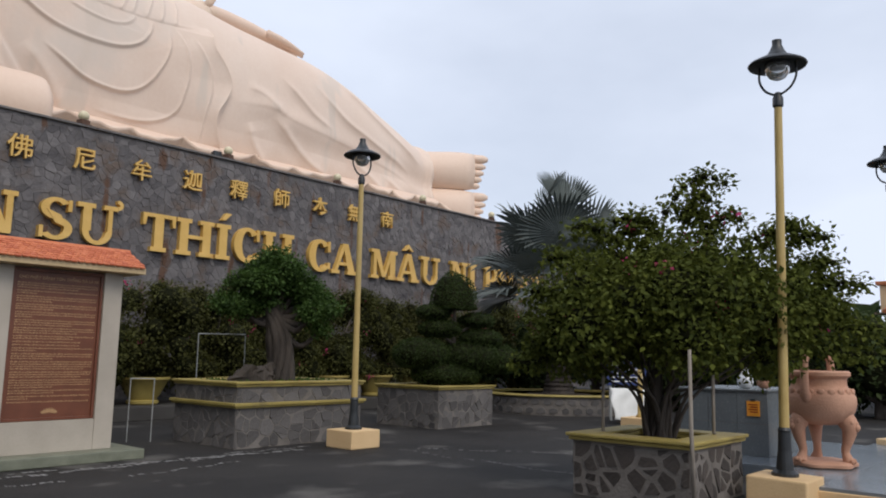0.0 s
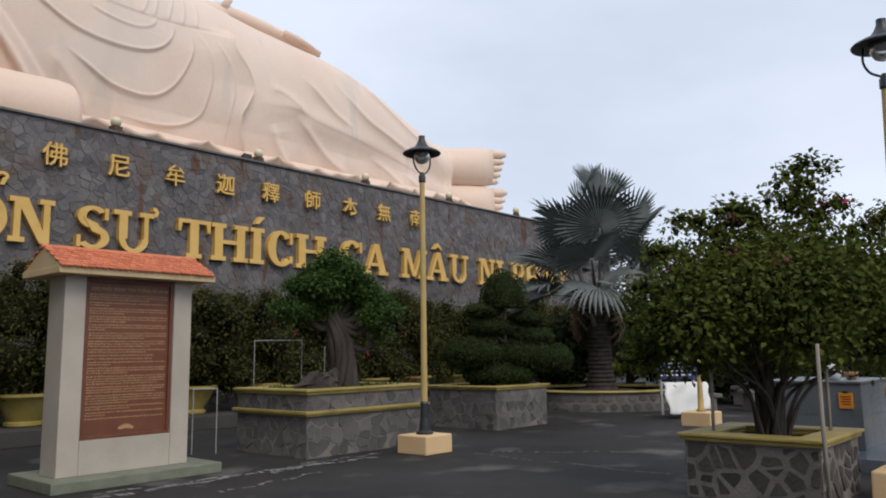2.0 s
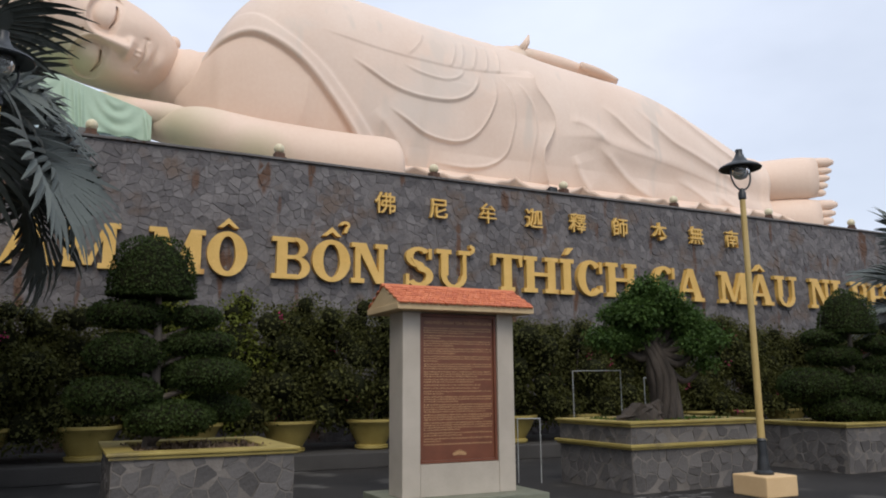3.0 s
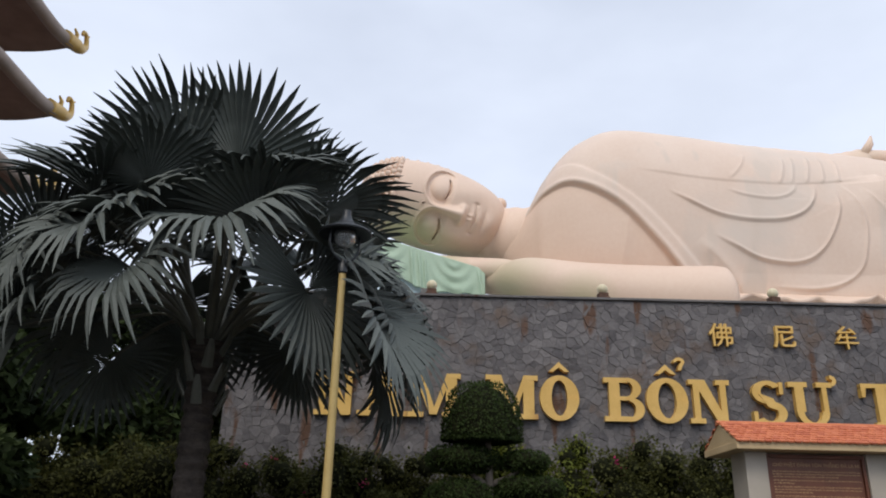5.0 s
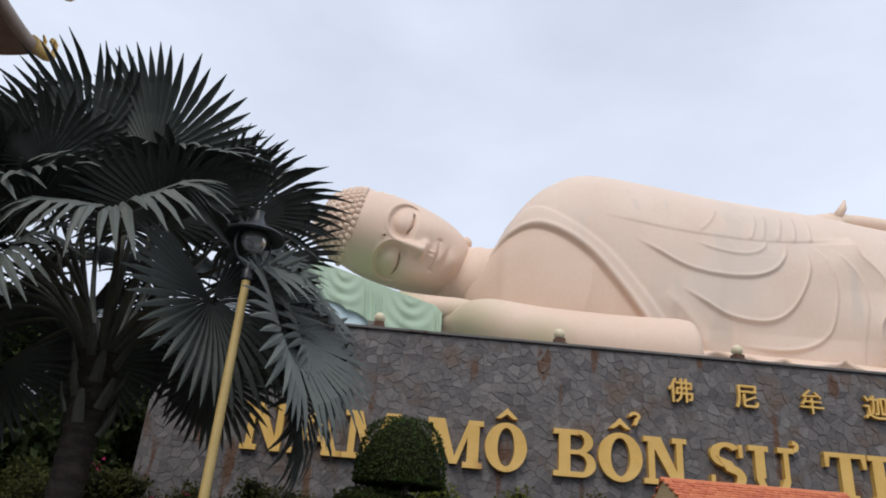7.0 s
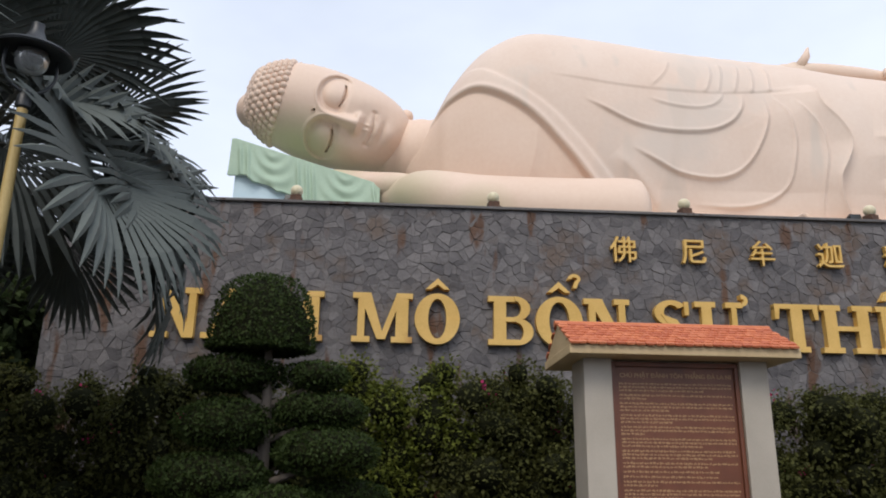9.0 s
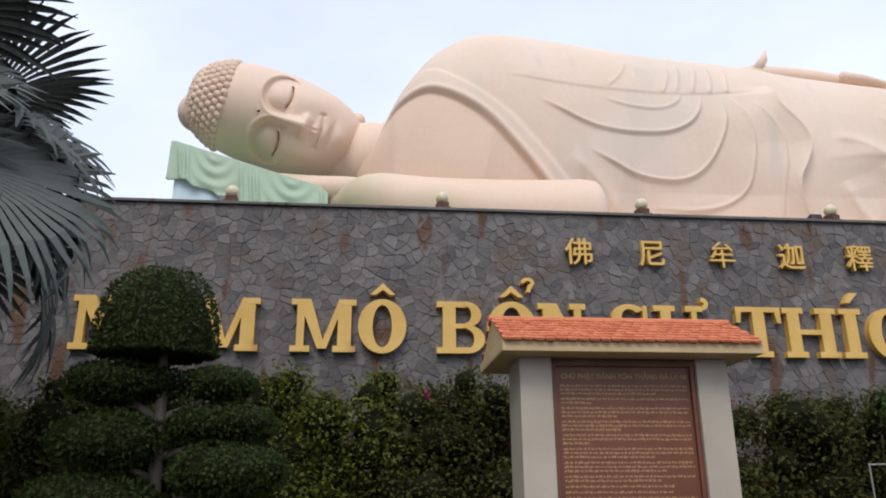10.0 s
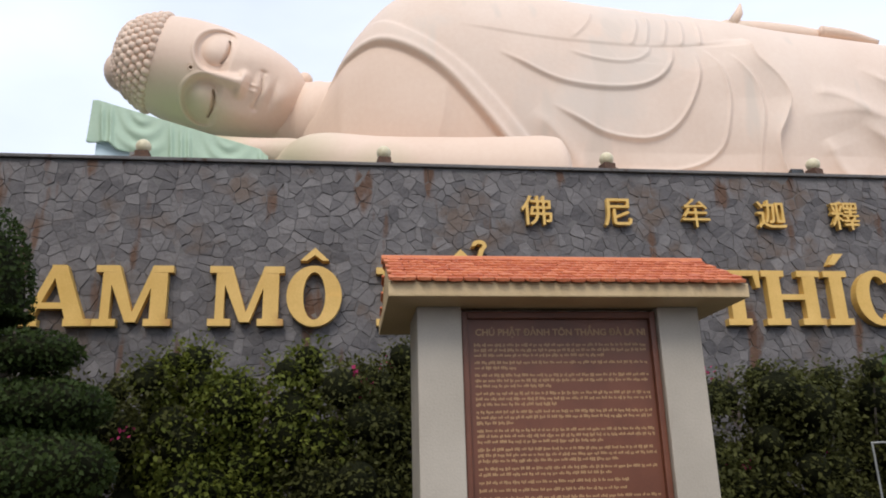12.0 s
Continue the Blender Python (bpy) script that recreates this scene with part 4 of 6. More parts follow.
def lamp_post(x, y, turn=0.0):
    top = thing("street_lamp", (x, y, 0), "mustard lamp post with black hat-shaped shade on a cream concrete block", "street lamp", "lamp posts in the courtyard", turn)
    part("footing", Soup().box(-0.29, 0.29, -0.29, 0.29, 0, 0.27, 0.018).mesh("footing", M_CREAM), top, "cream concrete block")
    part("base", Soup().lathe([(0.13, 0.27), (0.13, 0.3), (0.085, 0.33), (0.08, 0.4), (0.065, 0.52), (0.06, 0.7), (0.066, 0.72), (0.05, 0.75)], n=16).mesh("base", M_BLACK), top, "black cast base")
    smooth_by_angle(part("pole", Soup().lathe([(0.05, 0.72), (0.045, 2.4), (0.04, 4.14)], n=18).mesh("pole", M_POLE), top, "mustard painted pole"))
    smooth_by_angle(part("collar", Soup().lathe([(0.038, 4.1), (0.055, 4.12), (0.055, 4.21), (0.035, 4.24), (0.03, 4.27)], n=16).mesh("collar", M_BLACK), top))
    for sgn in (1, -1):
        line = curve_through([(0.02 * sgn, 0, 4.24), (0.13 * sgn, 0, 4.31), (0.19 * sgn, 0, 4.43), (0.185 * sgn, 0, 4.58)], 6)
        part("yoke", Soup().tube(line.tolist(), 0.013, 8).mesh("yoke", M_BLACK, True), top)
    shade = Soup().lathe([(0.02, 4.84), (0.05, 4.855), (0.05, 4.80), (0.075, 4.74), (0.12, 4.67), (0.2, 4.64), (0.285, 4.595), (0.3, 4.575), (0.29, 4.56), (0.2, 4.585), (0.13, 4.6), (0.02, 4.61)], n=32)
    smooth_by_angle(part("shade", shade.mesh("shade", M_BLACK), top, "black hat-shaped shade"), 50)
    part("bulb_glass", Soup().lathe([(0.125, 4.59), (0.13, 4.54), (0.115, 4.48), (0.08, 4.43), (0.03, 4.41), (0.005, 4.408)], n=24).mesh("bulb_glass", M_GLASS, True), top, "clear glass bowl")
    return top


lamp_b = lamp_post(10.99, 9.98)
copy_thing(lamp_b, pose(11.156, 3.7, -0.006, 1.4, 0, 0) @ pose(0, 0, 0, 0, 0, 90))  # leans a little
for lx, ly, lt in ((1.59, 10.2, 40), (16.45, 3.6, 70)):
    copy_thing(lamp_b, pose(lx, ly, 0, 0, 0, lt))


bollard = thing("bollard_post", (17.1, 8.3, 0), "short mustard post on a cream concrete block", "post")
part("footing", Soup().box(-0.29, 0.29, -0.29, 0.29, 0, 0.27, 0.018).mesh("footing", M_CREAM), bollard, "cream concrete block")
part("pole", Soup().lathe([(0.1, 0.27), (0.06, 0.34), (0.05, 0.7), (0.045, 1.5), (0.01, 1.53)], n=16).mesh("pole", M_POLE, True), bollard, "mustard painted pole")


# ---- prayer stele ----
def stele():
    cx = 6.95
    top = thing("prayer_stele", (cx, 11.4, 0), "granite prayer stele with clay-tiled roof and red-brown inscribed panel", "stele")
    y0 = -0.3
    part("plinth", Soup().box(-0.99, 1.1, -0.62, 0.62, 0, 0.13, 0.015).mesh("plinth", M_PLINTH), top, "greenish granite plinth")
    for sx in (-0.695, 0.672):
        part("pillar", Soup().box(sx - 0.122, sx + 0.122, y0, 0.14, 0.13, 2.42, 0.008).mesh("pillar", M_PLASTER), top, "pale grey granite pillar")
    part("sill", Soup().box(-0.57, 0.547, y0 + 0.004, 0.13, 0.13, 0.52, 0.006).mesh("sill", M_PLASTER), top)
    part("backing", Soup().box(-0.57, 0.547, y0 + 0.1, 0.13, 0.52, 2.42).mesh("backing", M_PLASTER), top)
    frame_ = Soup().box(-0.569, -0.535, y0 + 0.03, y0 + 0.099, 0.524, 2.4, 0.006).box(0.512, 0.546, y0 + 0.03, y0 + 0.099, 0.524, 2.4, 0.006)
    frame_.box(-0.535, 0.512, y0 + 0.03, y0 + 0.099, 0.524, 0.56, 0.006).box(-0.535, 0.512, y0 + 0.03, y0 + 0.099, 2.36, 2.4, 0.006)
    part("panel_frame", frame_.mesh("panel_frame", M_PANEL), top)
    panel = part("panel", Soup().box(-0.534, 0.511, y0 + 0.06, y0 + 0.099, 0.561, 2.359).mesh("panel", M_PANEL), top, "polished red-brown panel with dull gold lettering")
    # heading, then rows of small unreadable writing as bars
    head = part("heading", text_mesh("CHÚ PHẬT ĐẢNH TÔN THẮNG ĐÀ LA NI", 0.052, 0.0015, M_INK, "heading", 0.0008), panel)
    head.matrix_local = pose(0, y0 + 0.0585, 2.285, 90, 0, 0)
    rng = random.Random(11)
    lines = Soup()
    z = 2.215
    while z > 0.74:
        paragraph = rng.choice((1, 2, 2, 3, 3, 4))
        for k in range(paragraph):
            end = 0.485 if k < paragraph - 1 else rng.uniform(-0.3, 0.45)
            x = -0.5
            while x < end - 0.01:
                wlen = min(rng.uniform(0.014, 0.042), 0.485 - x)
                bits = max(2, int(wlen / 0.0085))
                for j in range(bits):
                    hi = rng.choice((0.0, 0.0, 0.0045, 0.006))
                    lo = rng.choice((0.0, 0.0, 0.0, 0.004))
                    lines.box(x + wlen * j / bits, x + wlen * (j + 0.72) / bits, y0 + 0.0575, y0 + 0.0595, z - 0.0048 - lo, z + 0.0048 + hi)
                x += wlen + 0.0075
            z -= 0.029
            if z < 0.74:
                break
        z -= 0.011
    tagged(part("writing", lines.mesh("writing", M_INK), panel, "rows of small gold writing"), kind="stuff")
    lotus = Soup()
    for k in range(-4, 5):
        ang = k * 17
        c, sn = math.cos(radians(ang)), math.sin(radians(ang))
        poly = [(0, 0), (0.016, 0.035), (0, 0.075 - 0.004 * abs(k)), (-0.016, 0.035)]
        lotus.prism([(x * c + z_ * sn + k * 0.012, -x * sn + z_ * c + 0.61) for x, z_ in poly], y0 + 0.057 - 0.0008 * (k % 3), y0 + 0.0599)
    part("lotus_emblem", lotus.mesh("lotus_emblem", M_INK), panel)
    # roof: cream fascia and soffit, gable ends, tiles in courses
    hw, yf, ze, zr = 0.985, 0.54, 2.5, 2.77
    part("beam", Soup().box(-hw, hw, -yf, yf, 2.42, ze, 0.008).mesh("beam", M_BEAM), top, "cream painted fascia")
    core = Soup()
    core.add([(x, y, z_) for x in (-hw + 0.015, hw - 0.015) for y, z_ in ((-yf + 0.02, ze + 0.002), (yf - 0.02, ze + 0.002), (0, zr - 0.02))], [(0, 1, 2), (3, 5, 4), (0, 2, 5, 3), (1, 4, 5, 2), (0, 3, 4, 1)])
    part("gable", core.mesh("gable", M_BEAM), top, "cream gable end")
    part("ridge", Soup().tube([(-hw - 0.01, 0, zr), (hw + 0.01, 0, zr)], 0.035, 10, 0.8).mesh("ridge", M_TILE), top)
    slope = math.atan2(zr - ze, yf)
    length = math.hypot(zr - ze, yf)
    rows, cols = 8, 24
    tw, tl = 2 * hw / cols, length / rows
    tile = Soup()
    outline = [(-tw / 2 * 0.96, tl * 1.25), (tw / 2 * 0.96, tl * 1.25), (tw / 2 * 0.96, 0.015)] + [(tw / 2 * 0.96 * math.cos(math.pi * k / 4), -0.012 * math.sin(math.pi * k / 4)) for k in range(1, 4)] + [(-tw / 2 * 0.96, 0.015)]
    m = len(outline)
    pts = [(x, y, 0.0) for x, y in outline] + [(x, y, 0.013 + 0.006 * (1 - (x / (tw / 2)) ** 2)) for x, y in outline]
    tile.add(pts, [tuple(range(m - 1, -1, -1)), tuple(range(m, 2 * m))] + [(i, (i + 1) % m, (i + 1) % m + m, i + m) for i in range(m)])
    tile_me = tile.mesh("tile", M_TILE)
    rng = random.Random(5)
    for face in (1, -1):
        for r in range(rows):
            for c in range(cols):
                ob = part("tile", tile_me, top)
                x = -hw + tw * (c + 0.5) + (tw * 0.25 if r % 2 else -tw * 0.25) * 0.9
                x = max(-hw + tw * 0.5, min(hw - tw * 0.5, x))
                dist = r * tl - 0.03
                m4 = pose(0, 0, 0, 0, 0, 0 if face > 0 else 180) @ pose(x, -yf + math.cos(slope) * dist, ze + math.sin(slope) * dist + 0.008 + rng.uniform(0, 0.004), math.degrees(slope) - 3 + rng.uniform(-1.5, 1.5), rng.uniform(-1.5, 1.5), rng.uniform(-1.5, 1.5))
                ob.matrix_local = m4


stele()


# ---- stone planters ----
def planter(name, x0, x1, y0, y1, h, label, size=0.2, band=None, seed=1, joint=0.008, stone=None):
    cx, cy = (x0 + x1) / 2, (y0 + y1) / 2
    top = thing(name, (cx, cy, 0), label, "planter", "stone planters")
    w, d = (x1 - x0) / 2 - 0.05, (y1 - y0) / 2 - 0.05
    body = Soup()
    t = 0.16
    hb = h - 0.07
    body.box(-w, w, -d, -d + t, 0, hb).box(-w, w, d - t, d, 0, hb).box(-w, -w + t, -d + t, d - t, 0, hb).box(w - t, w, -d + t, d - t, 0, hb)
    part("body", body.mesh("body", M_MORTAR_L), top)
    rng = random.Random(seed)
    for org, ud, ln in (((-w, -d, 0), (1, 0, 0), 2 * w), ((w, -d, 0), (0, 1, 0), 2 * d), ((w, d, 0), (-1, 0, 0), 2 * w), ((-w, d, 0), (0, -1, 0), 2 * d)):
        stone_face(top, org, ud, ln, hb - 0.005, size * 0.9, joint, 0.007, stone or M_PLSTONE, rng, jitter=0.65)

    def moulding(z0, z1, out, inner=0.24):
        s = Soup()
        a, b = w + out, d + out
        s.box(-a, a, -b, -d + inner, z0, z1, 0.012).box(-a, a, d - inner, b, z0, z1, 0.012)
        s.box(-a, -w + inner, -d + inner, d - inner, z0, z1 - 0.002, 0.01).box(w - inner, a, -d + inner, d - inner, z0, z1 - 0.002, 0.01)
        return s.mesh("rim", M_OLIVE)

    part("rim", moulding(h - 0.035, h, 0.06), top, "olive-yellow painted rim")
    part("lower_rim", moulding(h - 0.075, h - 0.038, 0.035), top, "olive-yellow painted moulding")
    if band:
        s = Soup()
        for a0, b0, z0, z1 in ((w + 0.07, d + 0.07, band - 0.02, band + 0.025), (w + 0.045, d + 0.045, band - 0.05, band - 0.022)):
            s.box(-a0, a0, -b0, -d - 0.0, z0, z1, 0.01).box(-a0, a0, d, b0, z0, z1, 0.01).box(-a0, -w, -d, d, z0, z1, 0.01).box(w, a0, -d, d, z0, z1, 0.01)
        part("band", s.mesh("band", M_OLIVE), top, "olive-yellow painted band")
    # soil, uneven
    g = 14
    pts = [(-w + t + (2 * w - 2 * t) * i / g, -d + t + (2 * d - 2 * t) * j / g, h - 0.11 + 0.05 * noise.noise((i * 0.7, j * 0.7, seed))) for j in range(g + 1) for i in range(g + 1)]
    part("soil", mesh_of("soil", pts, [(j * (g + 1) + i, j * (g + 1) + i + 1, (j + 1) * (g + 1) + i + 1, (j + 1) * (g + 1) + i) for j in range(g) for i in range(g)], M_SOIL, True), top, "dark bare soil")
    return top


planter("planter", 9.97, 11.37, 4.13, 5.52, 0.63, "square rubble-stone planter with olive rim holding a bougainvillea", 0.21, seed=2, joint=0.03, stone=M_PLDARK)
planter("planter", 9.4, 11.95, 10.78, 12.6, 0.97, "two-tier rubble-stone planter with olive bands holding a bonsai", 0.22, band=0.64, seed=3)
planter("planter", 14.1, 15.9, 11.0, 12.8, 0.82, "rubble-stone planter with olive rim holding a clipped topiary", 0.22, seed=4)
planter("planter", 2.8, 4.82, 11.0, 13.2, 0.81, "rubble-stone planter with olive rim holding a tiered topiary", 0.22, seed=5)


# ---- foliage helpers ----
M_BOX = leaf_mat("clipped_leaves", (0.014, 0.026, 0.007), (0.065, 0.095, 0.024), 0.45)
# near-black filler for leaf crowns: closes gaps, puts inner shade into the colour
M_INNER_SHADE = surf("inner_shade", (0.008, 0.009, 0.004), (0.022, 0.024, 0.01), 9.0, 0.95, 0.9, spec=0.1)
M_HEDGE = leaf_mat("hedge_leaves", (0.032, 0.036, 0.011), (0.125, 0.128, 0.036), 0.5)
M_YELLOWGREEN = leaf_mat("yellow_green_leaves", (0.05, 0.07, 0.012), (0.2, 0.22, 0.035), 0.5)
M_BOUG = leaf_mat("bougainvillea_leaves", (0.03, 0.045, 0.01), (0.155, 0.178, 0.032), 0.62)
M_BONSAI = leaf_mat("bonsai_leaves", (0.025, 0.055, 0.012), (0.1, 0.17, 0.04), 0.4)
M_TREE = leaf_mat("dark_tree_leaves", (0.016, 0.026, 0.012), (0.08, 0.11, 0.036), 0.5)
M_PINK = leaf_mat("pink_bracts", (0.45, 0.03, 0.12), (0.7, 0.09, 0.25), 0.6)
M_RED = leaf_mat("red_blossom", (0.25, 0.015, 0.02), (0.45, 0.04, 0.04), 0.6)
M_PALM = surf("palm_leaf", (0.052, 0.062, 0.056), (0.138, 0.157, 0.14), 1.5, 0.62, 0.1, 30.0, pieces="object", spread=0.5, spec=0.45)
M_PALM_S = surf("silver_palm_leaf", (0.06, 0.077, 0.072), (0.175, 0.2, 0.188), 1.5, 0.6, 0.1, 30.0, pieces="object", spread=0.5)
M_STALK = surf("palm_stalk", (0.08, 0.085, 0.07), (0.18, 0.18, 0.145), 3.0, 0.6, 0.2)
M_PALMBARK = surf("palm_trunk_bark", (0.025, 0.02, 0.018), (0.1, 0.08, 0.065), 5.0, 0.95, 1.0, 20.0, stretch=(1, 1, 2.5))
M_DARKBARK = surf("dark_bark", (0.02, 0.016, 0.013), (0.07, 0.056, 0.045), 6.0, 0.9, 1.0, 25.0, stretch=(1, 1, 0.25))
M_DRY = surf("dry_palm_leaf", (0.1, 0.065, 0.04), (0.22, 0.15, 0.09), 3.0, 0.9, 0.3)


def leaf_mesh(name, c, d, up, length, width, material):
    """Many folded leaves at once: c places, d directions, up their upper side (n x 3), length and width (n)."""
    d = d / (np.linalg.norm(d, axis=1, keepdims=True) + 1e-9)
    side = np.cross(d, up)
    side /= np.linalg.norm(side, axis=1, keepdims=True) + 1e-9
    up = np.cross(side, d)
    L, W = length[:, None], width[:, None]
    v = np.stack([c, c + 0.45 * L * d + W * side + 0.25 * W * up, c + L * d - 0.1 * L * up, c + 0.45 * L * d - W * side + 0.25 * W * up], 1).reshape(-1, 3)
    n = len(c)
    base = 4 * np.arange(n)[:, None]
    tri = np.concatenate([base + [0, 1, 2], base + [0, 2, 3]], 1).reshape(-1)
    me = bpy.data.meshes.new(name)
    me.vertices.add(4 * n)
    me.vertices.foreach_set("co", v.astype(np.float32).ravel())
    me.loops.add(6 * n)
    me.loops.foreach_set("vertex_index", tri.astype(np.int32))
    me.polygons.add(2 * n)
    me.polygons.foreach_set("loop_start", np.arange(0, 6 * n, 3, dtype=np.int32))
    me.polygons.foreach_set("loop_total", np.full(2 * n, 3, dtype=np.int32))
    me.materials.append(material)
    me.update()
    me.validate()
    return me


def unit_vectors(rng, n):
    v = rng.normal(size=(n, 3))
    return v / np.linalg.norm(v, axis=1, keepdims=True)


def pad_leaves(rng, c, r, n, size, flat_bottom=0.0, lump=0.08):
    """Leaves over an ellipsoid pad: places, directions, uppers, lengths, widths."""
    u = unit_vectors(rng, n)
    ph = rng.uniform(0, 6, 3)
    bump = 1 + lump * np.sin(5 * u[:, :1] + ph[0]) * np.sin(5 * u[:, 1:2] + ph[1]) + lump * 0.6 * rng.normal(size=(n, 1)) * 0.5
    p = u * np.array(r) * bump
    if flat_bottom:
        p[:, 2] = np.maximum(p[:, 2], -flat_bottom * r[2] * (0.9 + 0.2 * rng.random(n)))
    nrm = u / np.array(r)
    nrm /= np.linalg.norm(nrm, axis=1, keepdims=True)
    d = nrm * 0.7 + 0.8 * unit_vectors(rng, n)
    length = size * rng.uniform(0.7, 1.3, n)
    return p + np.array(c), d, nrm + 0.4 * unit_vectors(rng, n), length, length * 0.33


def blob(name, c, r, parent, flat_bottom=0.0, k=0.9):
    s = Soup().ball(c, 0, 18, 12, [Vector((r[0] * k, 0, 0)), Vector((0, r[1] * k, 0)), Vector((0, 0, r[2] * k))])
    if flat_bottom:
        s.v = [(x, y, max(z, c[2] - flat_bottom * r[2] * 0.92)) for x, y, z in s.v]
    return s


def topiary(place, pads, seed, label, turn=0.0, size=0.036, density=4200):
    """A clipped tree: dome and pads of dense small leaves on a branching stem."""
    rng = np.random.default_rng(seed)
    top = thing("topiary", place, label, "topiary", "clipped topiaries", turn)
    stem = Soup()
    zt = max(p[2] for p in pads)
    stem.tube([(0.03 * math.sin(3 * t), 0.04 * math.cos(2.5 * t), zt * t) for t in np.linspace(-0.05, 1, 14)], [0.085 - 0.05 * k / 13 for k in range(14)], 10)
    for x, y, z, rx, rz, fb in pads:
        if abs(x) + abs(y) > 0.15:
            stem.tube([(0, 0, z - 0.3), (x * 0.5, y * 0.5, z - 0.2), (x, y, z - 0.05)], [0.04, 0.03, 0.02], 8)
    part("trunk", stem.mesh("trunk", M_BARK, True), top)
    for x, y, z, rx, rz, fb in pads:
        r = (rx, rx * 0.92, rz)
        n = int(density * (rx * rx + 2 * rx * rz) / 0.5)
        me = leaf_mesh("pad", *pad_leaves(rng, (x, y, z), r, n, size, fb), M_BOX)
        ob = part("leaf_pad", me, top)
        # filler added inside the pad, its near-black standing in for shade
        part("core", blob("core", (x, y, z), r, ob, fb, 0.93).mesh("core", M_INNER_SHADE, True), ob, "near-black filler standing in for the pad's shaded inside")
    return top


topiary((3.3, 12.1, 0.72), [(-0.07, 0, 1.95, 0.5, 0.65, 0.12), (-0.31, 0.05, 1.63, 0.46, 0.17, 0.8), (0.48, 0.0, 1.62, 0.3, 0.13, 0.8), (-0.33, -0.05, 1.15, 0.44, 0.23, 0.8), (0.53, 0.1, 1.3, 0.43, 0.17, 0.8),
                            (0.62, -0.1, 0.91, 0.46, 0.22, 0.8), (-0.41, -0.1, 0.67, 0.52, 0.22, 0.8), (0.15, 0.45, 0.95, 0.4, 0.2, 0.8), (0.2, -0.35, 0.4, 0.48, 0.2, 0.8), (0.75, 0.2, 0.5, 0.42, 0.18, 0.8)],
        21, "dark green clipped topiary with domed top and tiered pads", 0)
topiary((15.28, 11.68, 0.72), [(0.0, 0, 1.78, 0.5, 0.66, 0.12), (-0.3, 0.3, 1.6, 0.4, 0.15, 0.8), (0.4, -0.35, 1.45, 0.38, 0.15, 0.8), (-0.2, 0.2, 1.25, 0.48, 0.18, 0.8), (0.5, -0.4, 1.05, 0.48, 0.2, 0.8),
                             (-0.5, 0.45, 0.72, 0.65, 0.32, 0.8), (0.3, -0.25, 0.66, 0.7, 0.33, 0.8), (0.75, -0.7, 0.6, 0.5, 0.3, 0.8), (-0.1, 0.1, 0.3, 0.75, 0.28, 0.8)],
        22, "dark clipped topiary with round top above spreading tiers", 10, 0.042, 3000)


def cluster_tree(name, place, clusters, seed, label, category, material, leaf, count, trunk, flowers=None, group="", spread=1.0, bark=None, cores=0.0):
    """Leaves in loose round clusters, each on its own limb; flowers: (material, count)."""
    rng = np.random.default_rng(seed)
    top = thing(name, place, label, category, group)
    part("trunk", trunk.mesh("trunk", bark or M_BARK, True), top)
    # filler balls added in the clusters block sky light and darken the inside
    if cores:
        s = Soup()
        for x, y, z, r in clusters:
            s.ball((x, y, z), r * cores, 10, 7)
        tagged(part("inner_core", s.mesh("inner_core", M_INNER_SHADE, True), top, "near-black filler balls standing in for the crown's shaded inside"), kind="stuff")
    cs, ds, us, ls, ws = [], [], [], [], []
    weights = np.array([r ** 2 for *_, r in clusters])
    weights = weights / weights.sum()
    for (x, y, z, r), w in zip(clusters, weights):
        n = int(count * w)
        u = unit_vectors(rng, n)
        rad = r * (0.3 + 0.85 * rng.random(n) ** 0.55)[:, None] * np.array([1, 1, 0.8 * spread])
        p = u * rad + np.array((x, y, z)) + 0.05 * rng.normal(size=(n, 3))
        cs.append(p)
        ds.append(u * 0.7 + 0.9 * unit_vectors(rng, n) + np.array((0, 0, -0.25)))
        us.append(np.array((0, 0, 1.0)) + 0.6 * unit_vectors(rng, n) + 0.4 * u)
        length = leaf * rng.uniform(0.6, 1.35, n)
        ls.append(length)
        ws.append(length * 0.34)
    part("crown", leaf_mesh("crown", np.concatenate(cs), np.concatenate(ds), np.concatenate(us), np.concatenate(ls), np.concatenate(ws), material), top)
    if flowers:
        fm, fn = flowers
        c = np.concatenate(cs)
        spots = c[rng.integers(0, len(c), max(1, fn // 9))]
        p = np.repeat(spots, 9, 0) + 0.05 * rng.normal(size=(len(spots) * 9, 3))
        n = len(p)
        length = leaf * rng.uniform(0.6, 1.0, n)
        part("blossom", leaf_mesh("blossom", p, unit_vectors(rng, n), unit_vectors(rng, n), length, length * 0.45, fm), top, "bright pink bracts")
    return top


